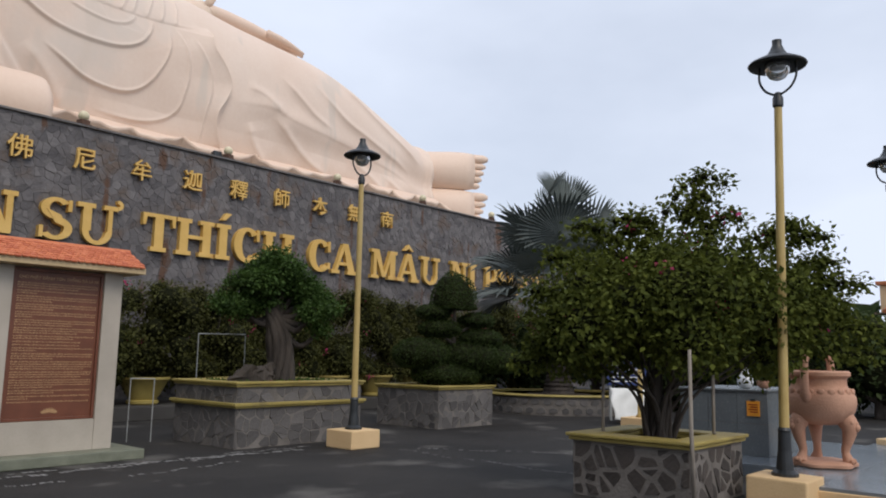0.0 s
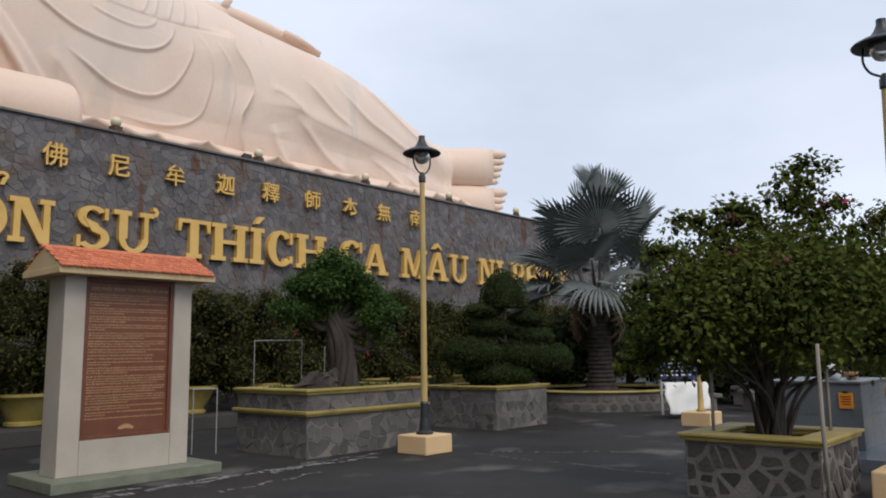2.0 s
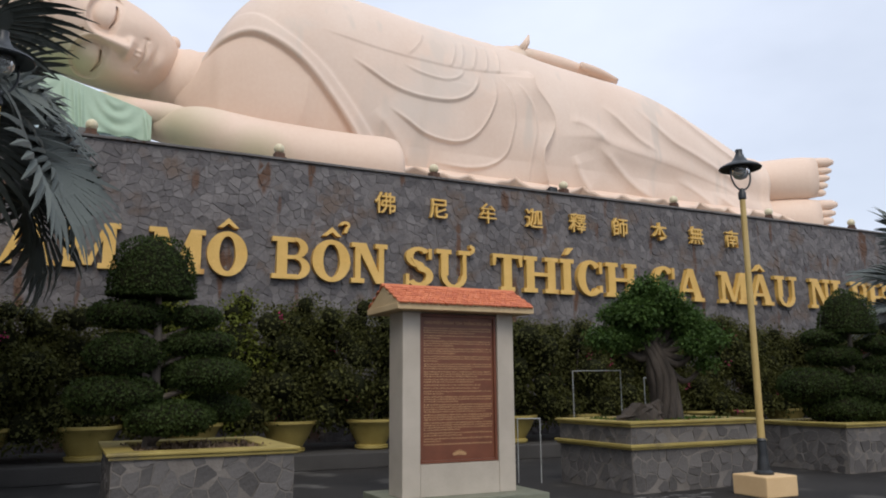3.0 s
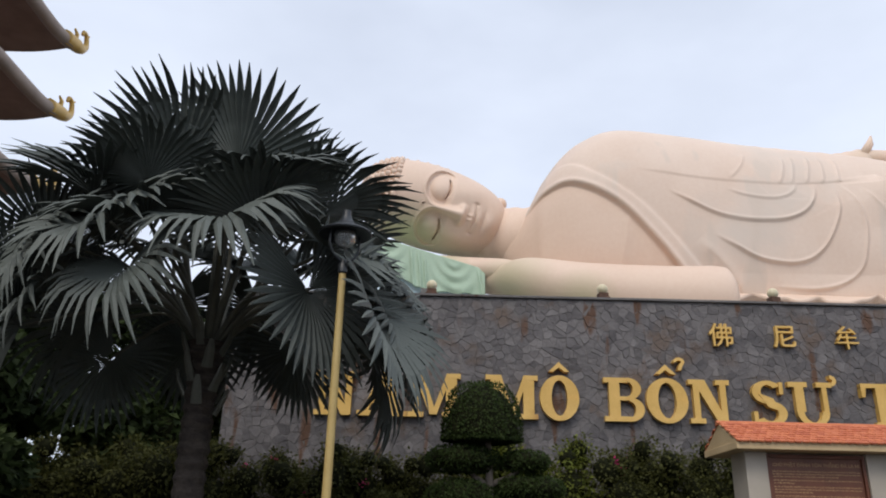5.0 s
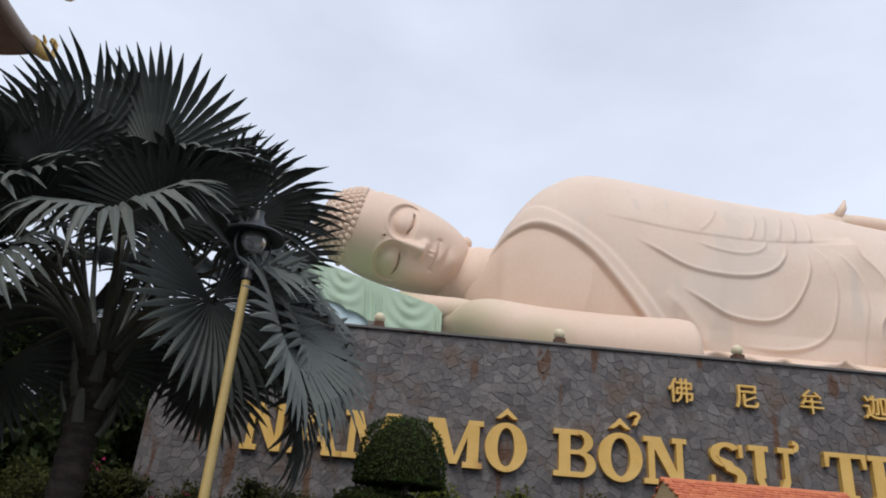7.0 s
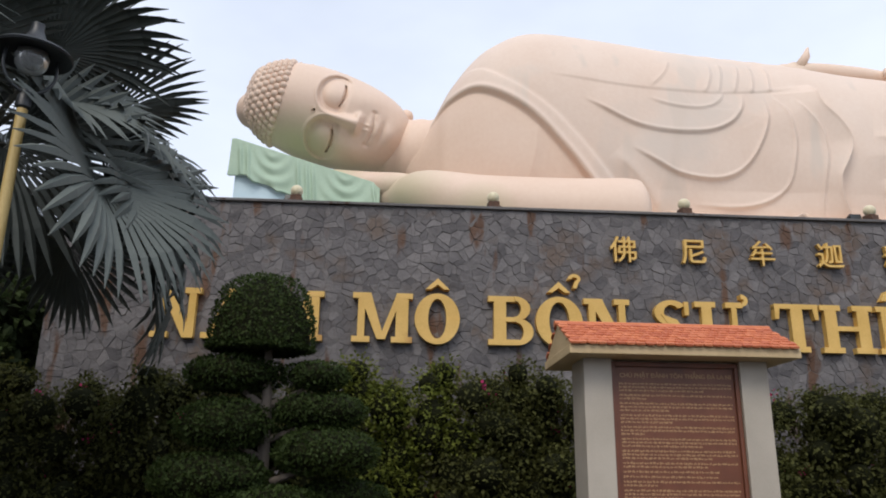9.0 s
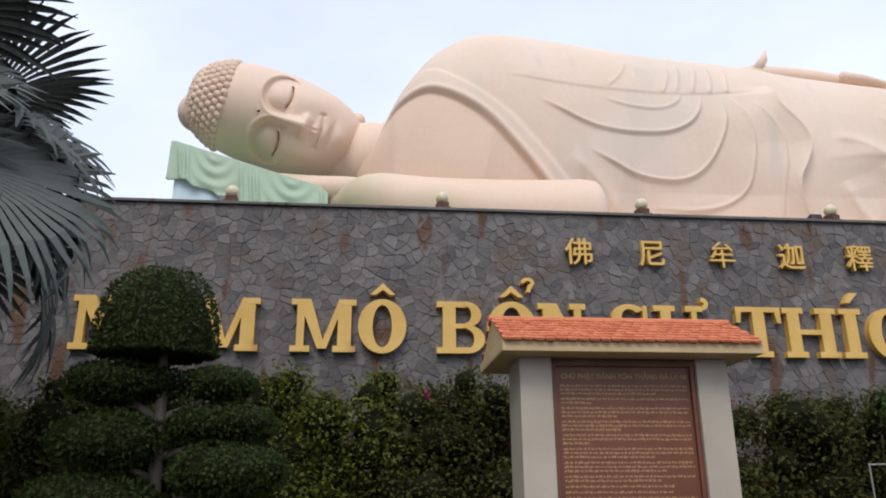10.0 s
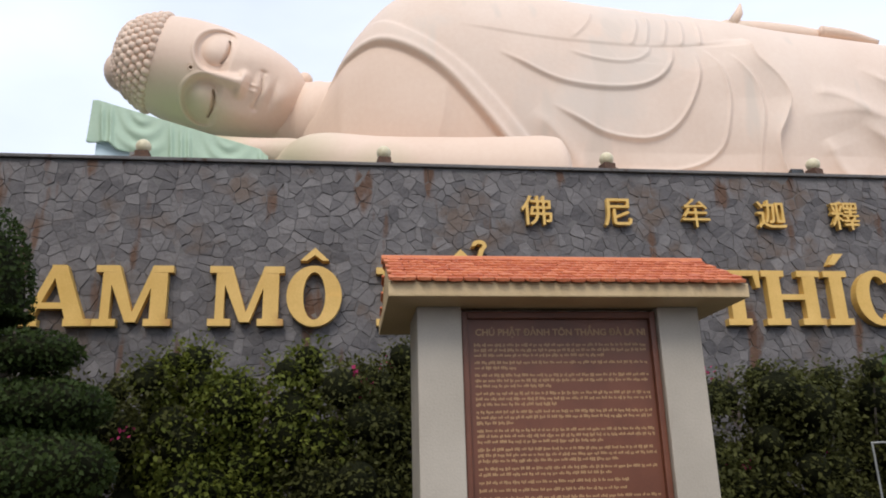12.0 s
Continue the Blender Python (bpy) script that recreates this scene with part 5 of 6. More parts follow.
# bonsai: thick twisted trunk with hanging roots
def bonsai():
    s = Soup()
    rng = random.Random(8)
    for k in range(9):
        a = 2 * math.pi * k / 9
        r0, r1 = rng.uniform(0.2, 0.3), rng.uniform(0.12, 0.17)
        keys = [(r0 * math.cos(a), r0 * math.sin(a), -0.08), (0.6 * r0 * math.cos(a + 0.5), 0.6 * r0 * math.sin(a + 0.5), 0.35), (r1 * math.cos(a + 1) - 0.05, r1 * math.sin(a + 1) + 0.05, 0.8), (-0.14 + 0.09 * math.cos(a), 0.14 + 0.09 * math.sin(a), 1.3)]
        s.tube(curve_through(keys, 7).tolist(), [rng.uniform(0.055, 0.1)] * 15 + [0.06] * 7, 8)
    r = (0.707, -0.707)
    cl = []
    for along, back, z, rad in ((-0.17, 0, 2.12, 0.34), (-0.4, 0.1, 1.93, 0.36), (0.05, -0.1, 1.92, 0.38), (-0.7, 0.1, 1.72, 0.34), (-0.3, -0.25, 1.7, 0.42), (0.2, 0.1, 1.68, 0.42), (-0.45, 0.3, 1.6, 0.4), (-0.95, 0, 1.36, 0.3), (-0.65, -0.15, 1.3, 0.34),
                                (-0.3, 0.0, 1.42, 0.36), (0.48, 0.1, 1.45, 0.36), (0.75, 0, 1.3, 0.27), (0.5, -0.2, 1.2, 0.26), (0.6, 0.05, 0.95, 0.2), (0.0, 0.45, 1.5, 0.4), (0.35, 0.4, 1.6, 0.34)):
        x, y = along * r[0] + back * 0.7, along * r[1] + back * 0.7
        cl.append((x, y, z, rad * 0.72))
        s.tube(curve_through([(-0.1, 0.1, 1.1), (x * 0.5, y * 0.5 + 0.05, z - 0.3), (x, y, z - 0.05)], 5).tolist(), [0.075 - 0.005 * k for k in range(11)], 7)
    cluster_tree("bonsai_tree", (10.75, 11.55, 0.88), cl, 31, "old bonsai tree with twisted rooty trunk and rounded leaf pads", "bonsai tree", M_BONSAI, 0.062, 22000, s, spread=0.66, bark=M_DARKBARK, cores=0.5)


bonsai()

# bougainvillea in the near planter: many thin stems, wide ragged crown
def bougainvillea():
    s = Soup()
    rng = random.Random(12)
    r, b = (0.66, -0.75), (0.75, 0.66)
    cl = []
    for along, back, z, rad in ((-1.0, 0, 1.25, 0.42), (-0.75, -0.2, 1.6, 0.5), (-0.85, 0.3, 1.0, 0.45), (-0.35, 0.1, 1.85, 0.52), (-0.35, -0.4, 1.45, 0.55), (-0.45, 0.4, 1.0, 0.5), (0.1, 0.0, 1.95, 0.5), (0.1, -0.4, 1.6, 0.6), (0.0, 0.4, 1.2, 0.6),
                                (0.6, 0.0, 1.95, 0.5), (0.6, -0.4, 1.55, 0.6), (0.7, 0.3, 1.15, 0.55), (1.05, 0.0, 1.85, 0.5), (1.2, -0.2, 1.45, 0.55), (1.35, 0.1, 1.0, 0.45), (1.6, 0.0, 1.7, 0.38), (1.8, 0.1, 1.2, 0.36), (2.0, 0.0, 1.5, 0.28), (0.2, -0.6, 1.1, 0.5), (-0.8, -0.4, 1.2, 0.5), (-0.05, 0.2, 1.9, 0.6)):
        along, z, rad = along * (0.92 if along > 0 else 1.05), min(z, 1.35 + (z - 1.35) * 0.9), rad * 0.88
        x, y = along * r[0] + back * b[0], along * r[1] + back * b[1]
        cl.append((x, y, z, rad))
        a = rng.uniform(0, 6.28)
        keys = [(0.12 * math.cos(a), 0.12 * math.sin(a), -0.08), (0.15 * x + 0.1 * math.cos(a), 0.15 * y + 0.1 * math.sin(a), 0.45), (x * 0.55, y * 0.55, z * 0.62), (x, y, z)]
        s.tube(curve_through(keys, 6).tolist(), [max(0.006, 0.026 - 0.0013 * k) for k in range(19)], 7)
    s.tube([(0, 0, -0.1), (0.03, 0.02, 0.2), (-0.02, 0, 0.5), (0.05, 0, 0.75)], [0.12, 0.085, 0.07, 0.04], 12)
    # long arching shoots above the crown
    for along, z, reach, lift in ((-0.1, 2.2, 0.9, 0.8), (0.3, 2.2, 0.35, 0.6), (1.4, 2.0, 0.6, 0.35), (1.7, 1.6, 0.7, 0.2), (2.0, 1.3, 0.6, 0.0), (1.8, 1.1, 0.7, -0.1), (-1.1, 1.0, -0.5, -0.15), (-0.3, 2.1, -0.6, 0.3), (0.9, 2.1, 0.85, 0.3), (0.5, 2.2, 0.5, 0.35), (1.5, 1.8, 0.6, 0.25), (-0.7, 1.8, -0.5, 0.25), (1.3, 1.9, 0.75, -0.05), (0.2, 2.2, -0.6, 0.3), (1.6, 1.4, 0.6, 0.1), (0.8, 2.1, -0.4, 0.5), (1.2, 2.0, 0.5, 0.45), (-0.5, 2.0, 0.4, 0.5), (-0.9, 1.5, -0.5, 0.15), (-0.9, 1.1, -0.5, -0.05)):
        pts = [(0.92 * along + reach * t, 0.95 * z + lift * math.sin(t * 2.0)) for t in np.linspace(0, 1, 9)]
        s.tube([(a * r[0], a * r[1], zz) for a, zz in pts], 0.007, 5)
        for a, zz in pts[2:]:
            cl.append((a * r[0], a * r[1], zz, 0.085))
    cluster_tree("bougainvillea", (10.68, 4.83, 0.55), cl, 32, "ragged green bougainvillea bush with a few pink blossoms", "bush", M_BOUG, 0.066, 34000, s, (M_PINK, 200), spread=1.0, bark=M_DARKBARK, cores=0.45)


bougainvillea()

# ---- ledge, flower pots and hedge along the wall ----
solid("trim_ledge", Soup().box(-4.5, 30.0, 15.95, WY - 0.005, 0.0, 0.28, 0.02).mesh("trim_ledge", surf("ledge_concrete", (0.028, 0.026, 0.024), (0.065, 0.061, 0.057), 1.0, 0.85, 0.3)), "low dark concrete ledge along the wall foot", kind="structure")


def flower_pot():
    top = thing("flower_pot", (0, 0, 0), "large olive-yellow footed flower pot under the hedge", "flower pot", "flower pots along the wall")
    prof = [(0.3, 0.0), (0.33, 0.03), (0.33, 0.08), (0.28, 0.1), (0.3, 0.14), (0.4, 0.3), (0.48, 0.48), (0.55, 0.53), (0.55, 0.58), (0.49, 0.58), (0.45, 0.5), (0.3, 0.47), (0.05, 0.47)]
    smooth_by_angle(part("pot", Soup().lathe(prof, n=28).mesh("pot", M_OLIVE), top), 40)
    part("soil", Soup().lathe([(0.44, 0.47), (0.44, 0.5), (0.2, 0.53), (0.02, 0.53)], n=20).mesh("soil", M_SOIL, True), top)
    return top


pot = flower_pot()
pot.matrix_world = pose(-0.55, 16.75, 0.28)
POTS = [-0.55 + 1.67 * k for k in range(17)]
for k, px in enumerate(POTS[1:]):
    copy_thing(pot, pose(px + 0.06 * math.sin(5 * k), 16.75, 0.28, 0, 0, 23 * k))


def hedge_bush(x, seed, kind):
    rng = random.Random(seed)
    s = Soup()
    cl = []
    high = rng.uniform(1.95, 2.3)
    for k in range(44):
        a = rng.uniform(0, 6.28)
        z = rng.uniform(0.05, high) if k > 6 else 0.25
        rr = rng.uniform(0.15, 0.95)
        cl.append((rr * math.cos(a) * 1.4, rr * math.sin(a) * 0.8, z, rng.uniform(0.3, 0.48) * (1 if z < high - 0.3 else 0.7)))
    for x_, y_, z_, r_ in cl[:9]:
        s.tube([(0.08 * x_, 0.08 * y_, -0.05), (0.5 * x_, 0.5 * y_, 0.5 * z_), (x_, y_, z_)], [0.03, 0.02, 0.008], 6)
    mat, label, fl = {"plain": (M_HEDGE, "dark green bougainvillea bush with few pink blossoms", (M_PINK, 40)), "pink": (M_HEDGE, "dark bougainvillea bush dotted with pink blossoms", (M_PINK, 130)),
                      "yellow": (M_YELLOWGREEN, "yellow-green leafy shrub in tiers against the wall", None)}[kind]
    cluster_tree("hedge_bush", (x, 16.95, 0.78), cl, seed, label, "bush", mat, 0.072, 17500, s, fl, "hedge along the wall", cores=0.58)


KINDS = ["pink", "plain", "plain", "yellow", "pink", "plain", "plain", "pink", "plain", "plain", "pink", "plain", "plain", "pink", "plain", "plain", "plain"]
for k, px in enumerate(POTS):
    hedge_bush(px, 100 + k, KINDS[k])
hedge_bush(-2.3, 140, "pink")
hedge_bush(-3.8, 141, "plain")


# ---- palms ----
def fan_mesh(seed, radius, material, droop=0.25, segs=46, half=150):
    """One fan leaf: pleated segments that part into pointed tips; the stalk comes from -y, the fan lies about z = 0."""
    rng = random.Random(seed)
    s = Soup()
    span = radians(half)
    for k in range(segs):
        a = -span + 2 * span * (k + 0.5) / segs
        da = span / segs
        R = radius * (0.82 + 0.18 * math.cos(a * 0.6)) * rng.uniform(0.95, 1.04)
        fall = droop * rng.uniform(0.5, 1.7)
        cup = 0.28 * (1 - math.cos(a)) * 0.5
        rows = []
        for t, wd in ((0.05, 1.0), (0.42, 1.0), (0.68, 0.97), (0.86, 0.6), (1.0, 0.07)):
            r = R * t
            hw = da * min(r, 0.68 * R) * wd * 1.02
            z = cup * r + 0.3 * abs(math.sin(a)) * r + 0.1 * r * math.cos(a) - 0.16 * t * r * max(0.0, math.cos(a)) - fall * max(0, t - 0.45) ** 2 * R * 1.6
            c = (r * math.sin(a), r * math.cos(a), z)
            tx, ty = math.cos(a), -math.sin(a)
            fold = 0.35 * hw
            rows += [(c[0] - tx * hw, c[1] - ty * hw, c[2] - fold), (c[0], c[1], c[2] + fold), (c[0] + tx * hw, c[1] + ty * hw, c[2] - fold)]
        faces = []
        for i in range(4):
            faces += [(3 * i, 3 * i + 1, 3 * i + 4, 3 * i + 3), (3 * i + 1, 3 * i + 2, 3 * i + 5, 3 * i + 4)]
        s.add(rows, faces)
    return s.mesh("frond", material)


def palm(place, trunk_h, trunk_r, fronds, seed, label, material, radius, stalk_mat, dry=0, fans=5, tilted=False):
    rng = random.Random(seed)
    top = thing("palm_tree", place, label, "palm tree", "fan palms")
    prof = []
    for k in range(40):
        t = k / 39
        prof.append((trunk_r * (1.25 - 0.35 * min(1, t * 4) + 0.12 * (k % 2) + (0.25 * (t - 0.85) / 0.15 if t > 0.85 else 0)) * rng.uniform(0.96, 1.04), trunk_h * t))
    part("trunk", Soup().lathe(prof, n=18).mesh("trunk", M_PALMBARK), top, "rough ringed dark trunk")
    # old leaf bases
    for k in range(16):
        a = 2.4 * k
        z = trunk_h * (0.72 + 0.28 * k / 16)
        keys = [(trunk_r * math.cos(a), trunk_r * math.sin(a), z), (trunk_r * 1.5 * math.cos(a), trunk_r * 1.5 * math.sin(a), z + 0.2), (trunk_r * 1.7 * math.cos(a), trunk_r * 1.7 * math.sin(a), z + 0.34)]
        part("leaf_base", Soup().tube(keys, [0.075, 0.06, 0.03], 7, 0.5).mesh("leaf_base", stalk_mat), top)
    shapes = [fan_mesh(seed + k, radius, material, 0.12 + 0.12 * k, 44) for k in range(fans)]
    upright = fan_mesh(seed + 30, radius * 1.1, material, 0.05, 22, 58)
    for k, (az, el, reach) in enumerate(fronds):
        az += rng.uniform(-8, 8)
        a, e = radians(az), radians(el)
        out = Vector((math.cos(a) * math.cos(e), math.sin(a) * math.cos(e), math.sin(e)))
        p0 = Vector((0.5 * trunk_r * math.cos(a), 0.5 * trunk_r * math.sin(a), trunk_h - 0.05))
        rise = Vector((math.cos(a) * 0.55, math.sin(a) * 0.55, 0.8)).normalized()
        end = p0 + out * reach
        keys = [tuple(p0), tuple(p0 + (rise * 0.6 + out * 0.4) * reach * 0.45), tuple(end + Vector((0, 0, 0.02)))]
        line = curve_through(keys, 7)
        fr = part("frond", upright if el > 80 else shapes[k % fans], top)
        d = Vector(line[-1] - line[-4]).normalized()
        tip = (d + 0.25 * out + Vector((0, 0, -0.12 - 0.2 * (1 - math.sin(e))))).normalized()
        y_ax = tip
        x_ax = y_ax.cross(Vector((0, 0, 1)))
        x_ax = x_ax.normalized() if x_ax.length > 0.05 else Vector((math.sin(a), -math.cos(a), 0))
        z_ax = x_ax.cross(y_ax)
        m = Matrix((x_ax, y_ax, z_ax)).transposed().to_4x4()
        fr.matrix_local = Matrix.Translation(Vector(line[-1])) @ m @ pose(0, 0, 0, (rng.uniform(-60, -20) if el < 40 else rng.uniform(-28, 4)) if tilted and el < 80 else rng.uniform(-16, 9), rng.uniform(-25, 25), rng.uniform(-12, 12)) @ Matrix.Scale(rng.uniform(0.85, 1.12), 4)
        st = part("stalk", Soup().tube(line.tolist(), [0.055 - 0.0022 * i for i in range(len(line))], 7, 0.6).mesh("stalk", stalk_mat, True), top)
    dry_me = fan_mesh(seed + 50, radius * 0.7, M_DRY, 0.9, 24) if dry else None
    for k in range(dry):
        a = radians(300 + 55 * k)
        fr = part("dry_frond", dry_me, top, "brown withered frond")
        fr.matrix_local = Matrix.Translation((0.45 * math.cos(a), 0.45 * math.sin(a), trunk_h - 0.2)) @ pose(0, 0, 0, 0, 0, math.degrees(a) - 90) @ pose(0, 0, 0, -75, 0, 0)
    return top


PALM_FRONDS = [(az, el, reach) for el, reach, n, off in ((12, 1.9, 7, 60), (28, 2.1, 9, 0), (46, 2.25, 9, 20), (64, 2.35, 7, 40), (78, 2.4, 4, 10)) for az in [off + 360 * i / n for i in range(n)]] + [(-30, 4, 2.35), (-8, 8, 2.3), (12, 0, 2.1), (150, 2, 2.0), (200, 0, 2.1), (200, 30, 2.4), (215, 45, 2.35), (185, 15, 2.4), (230, 25, 2.2), (170, 40, 2.3), (300, 40, 1.9), (262, 36, 1.9)]
palm((-0.4, 12.2, 0.42), 3.35, 0.2, PALM_FRONDS, 41, "tall fan palm with dark grey-green fronds and rough trunk", M_PALM, 1.22, M_STALK, 0, tilted=True)
SMALL_FRONDS = [(az, el, reach) for el, reach, n, off in ((20, 1.4, 7, 0), (42, 1.8, 8, 30), (64, 2.3, 7, 10), (86, 2.9, 3, 0)) for az in [off + 360 * i / n for i in range(n)]]
palm((20.8, 12.6, 0.4), 2.2, 0.34, SMALL_FRONDS, 61, "silvery blue fan palm with short thick trunk in a round bed", M_PALM_S, 1.2, M_STALK, 4)


def round_bed(x, y, r, h, label, seed):
    top = thing("round_planter", (x, y, 0), label, "planter", "round palm beds")
    wall = Soup().lathe([(r - 0.05, 0), (r - 0.05, h - 0.06), (r - 0.2, h - 0.06), (r - 0.2, 0.0)], n=48)
    part("body", wall.mesh("body", M_MORTAR_L), top)
    rng = random.Random(seed)
    n = int(2 * math.pi * r / 0.3)
    for i in range(n):
        for j in range(2):
            a = 2 * math.pi * (i + 0.5 * j) / n
            w, hh = 0.135 * rng.uniform(0.8, 1.0), (h - 0.08) / 4.4
            cell = [(w * math.cos(t) * rng.uniform(0.85, 1.1), hh * math.sin(t) * rng.uniform(0.85, 1.1)) for t in [radians(30 + 60 * k) for k in range(6)]]
            c, ring, faces = stone_geometry(cell, rng, 0.01, 0.016)
            ob = part("stone", mesh_of("stone", [(u, -o, v) for u, v, o in ring], faces, M_PLSTONE), top)
            ob.matrix_local = pose((r - 0.05) * math.cos(a), (r - 0.05) * math.sin(a), (h - 0.06) * (0.26 + 0.48 * j), 0, 0, math.degrees(a) + 90)
    part("rim", Soup().lathe([(r - 0.24, h - 0.055), (r, h - 0.055), (r + 0.02, h - 0.03), (r, h), (r - 0.24, h), (r - 0.24, h - 0.055)], n=56).mesh("rim", M_OLIVE), top, "olive-yellow painted rim")
    part("soil", Soup().lathe([(r - 0.2, h - 0.12), (r * 0.5, h - 0.06), (0.02, h - 0.03)], n=32).mesh("soil", M_SOIL, True), top, "dark bare soil")
    return top


round_bed(-0.4, 12.2, 1.72, 0.5, "round stone palm bed with olive-yellow rim", 71)
round_bed(20.8, 12.6, 2.1, 0.5, "round stone bed with olive-yellow rim round the silver palm", 72)
M_WHITE = surf("white_paint", (0.6, 0.6, 0.57), (0.8, 0.8, 0.77), 2.0, 0.7, 0.2, 40.0, stain=((0.4, 0.4, 0.38), 1.6, 0.6))
solid("trunk_collar", Soup().lathe([(0.54, 0.4), (0.56, 0.62), (0.53, 0.7), (0.36, 0.71), (0.3, 0.45)], -0.4, 12.2, 36).mesh("trunk_collar", M_WHITE), "white painted concrete collar round the palm trunk", "collar")


def sack(place, r, seed, label):
    s = Soup().ball((0, 0, r[2] * 0.75), 0, 26, 18, [Vector((r[0], 0, 0)), Vector((0, r[1], 0)), Vector((0, 0, r[2]))])
    s.v = [(x * (1 + 0.2 * noise.noise((x * 5, y * 5, z * 5 + seed))), y * (1 + 0.2 * noise.noise((y * 5, z * 5, seed))), max(0, z * (1 + 0.3 * noise.noise((x * 6, y * 6, seed))))) for x, y, z in s.v]
    solid("plastic_sack", s.mesh("plastic_sack", M_WHITE, True), label, "sack", place=place)


sack((0.75, 11.5, 0.41), (0.34, 0.18, 0.16), 3, "crumpled white plastic sack lying on the soil")


# ---- tiled platform with altar and urn ----
M_TILEGREY = surf("grey_floor_tile", (0.13, 0.15, 0.17), (0.2, 0.225, 0.25), 1.2, 0.22, 0.03, 60.0, pieces="object", spread=0.4)
M_ALTAR = surf("grey_altar_tile", (0.12, 0.135, 0.145), (0.19, 0.21, 0.22), 1.5, 0.25, 0.03, 60.0, pieces="object", spread=0.4)
M_TERRACOTTA = surf("terracotta", (0.42, 0.21, 0.13), (0.58, 0.33, 0.22), 2.5, 0.7, 0.3, 40.0, stain=((0.3, 0.16, 0.1), 3.0, 0.64))
M_PORCELAIN = surf("porcelain", (0.6, 0.63, 0.66), (0.75, 0.77, 0.78), 4.0, 0.25, 0.0, stain=((0.12, 0.2, 0.4), 9.0, 0.6))
M_ORANGE = surf("orange_plastic", (0.75, 0.28, 0.02), (0.85, 0.36, 0.04), 3.0, 0.5, 0.0)
M_BLUE = surf("blue_sign_paint", (0.015, 0.03, 0.11), (0.03, 0.05, 0.17), 3.0, 0.4, 0.0)
M_PIPE = surf("white_pipe", (0.28, 0.29, 0.29), (0.42, 0.43, 0.42), 5.0, 0.5, 0.1)
M_STAKE = surf("weathered_stake", (0.2, 0.17, 0.14), (0.36, 0.32, 0.27), 6.0, 0.9, 0.5, 40.0, stretch=(1, 1, 0.2))


def platform():
    x0, x1, y0, y1, h = 11.25, 22.5, -7.0, 4.02, 0.18
    base = Soup().box(x0 + 0.03, x1, y0, y1 - 0.03, 0, h - 0.05).mesh("pavement_platform", M_CREAM)
    top = solid("pavement_platform", base, "low platform of shiny grey tiles with cream edge", kind="structure")
    part("edge", Soup().box(x0 - 0.03, x0 + 0.03, y0, y1 + 0.03, 0.06, h - 0.035, 0.01).box(x0 + 0.03, x1, y1 - 0.03, y1 + 0.03, 0.06, h - 0.037, 0.01).mesh("edge", M_CREAM), top, "cream painted edge")
    size = 0.6
    nx, ny = int((x1 - x0) / size), 13
    s = Soup()
    s.box(0.003, size - 0.003, 0.003, size - 0.003, 0, 0.035, 0.002)
    me = s.mesh("tile", M_TILEGREY)
    for i in range(nx):
        for j in range(ny):
            ob = part("tile", me, top)
            ob.location = (x0 + i * size, y1 - (j + 1) * size, h - 0.035 + 0.001 * ((i * 7 + j * 3) % 3))
    return top


platform()
# the tiled part under the altar
alt = solid("pavement_altar_base", Soup().box(12.6, 16.2, 4.06, 6.3, 0, 0.16, 0.01).mesh("pavement_altar_base", M_TILEGREY), "grey tiled base step under the altar", kind="structure")


def altar():
    top = thing("altar", (14.15, 5.2, 0.16), "grey tiled altar block with offerings on top", "altar")
    w, d, h = 0.74, 0.6, 0.86
    part("core", Soup().box(-w + 0.01, w - 0.01, -d + 0.01, d - 0.01, 0, h - 0.02).mesh("core", M_MORTAR_L), top)
    part("slab", Soup().box(-w - 0.02, w + 0.02, -d - 0.02, d + 0.02, h - 0.02, h + 0.01, 0.006).mesh("slab", M_ALTAR), top, "grey tile top")
    for nx_, ny_, ln, ax in ((0, -1, w, 0), (0, 1, w, 0), (-1, 0, d, 1), (1, 0, d, 1)):
        n = 3
        for i in range(n):
            for j in range(2):
                a0, a1 = -ln + 2 * ln * i / n + 0.003, -ln + 2 * ln * (i + 1) / n - 0.003
                z0, z1 = (h - 0.02) * j / 2 + 0.003, (h - 0.02) * (j + 1) / 2 - 0.003
                if ax == 0:
                    y = ny_ * d
                    s = Soup().box(a0, a1, min(y, y - ny_ * 0.011), max(y, y - ny_ * 0.011), z0, z1)
                else:
                    x = nx_ * w
                    s = Soup().box(min(x, x - nx_ * 0.011), max(x, x - nx_ * 0.011), a0, a1, z0, z1)
                part("tile", s.mesh("tile", M_ALTAR), top)
    return top


altar()
vase = thing("vase", (13.75, 5.0, 1.031), "blue and white porcelain vase standing on the altar", "vase")
smooth_by_angle(part("body", Soup().lathe([(0.05, 0), (0.085, 0.02), (0.11, 0.09), (0.1, 0.15), (0.055, 0.2), (0.045, 0.24), (0.075, 0.29), (0.07, 0.29), (0.04, 0.24)], n=24).mesh("body", M_PORCELAIN), vase), 60)
cup = thing("incense_bowl", (14.05, 4.85, 1.031), "small terracotta incense bowl on the altar", "bowl")
smooth_by_angle(part("body", Soup().lathe([(0.05, 0), (0.09, 0.04), (0.1, 0.1), (0.085, 0.1), (0.07, 0.05), (0.01, 0.04)], n=20).mesh("body", M_TERRACOTTA), cup), 60)
notice = thing("notice_card", (13.398, 4.78, 0.78), "small orange plastic notice hung on the altar", "notice")
part("card", Soup().box(-0.006, 0.006, -0.085, 0.085, -0.1, 0.1, 0.004).mesh("card", M_ORANGE), notice)
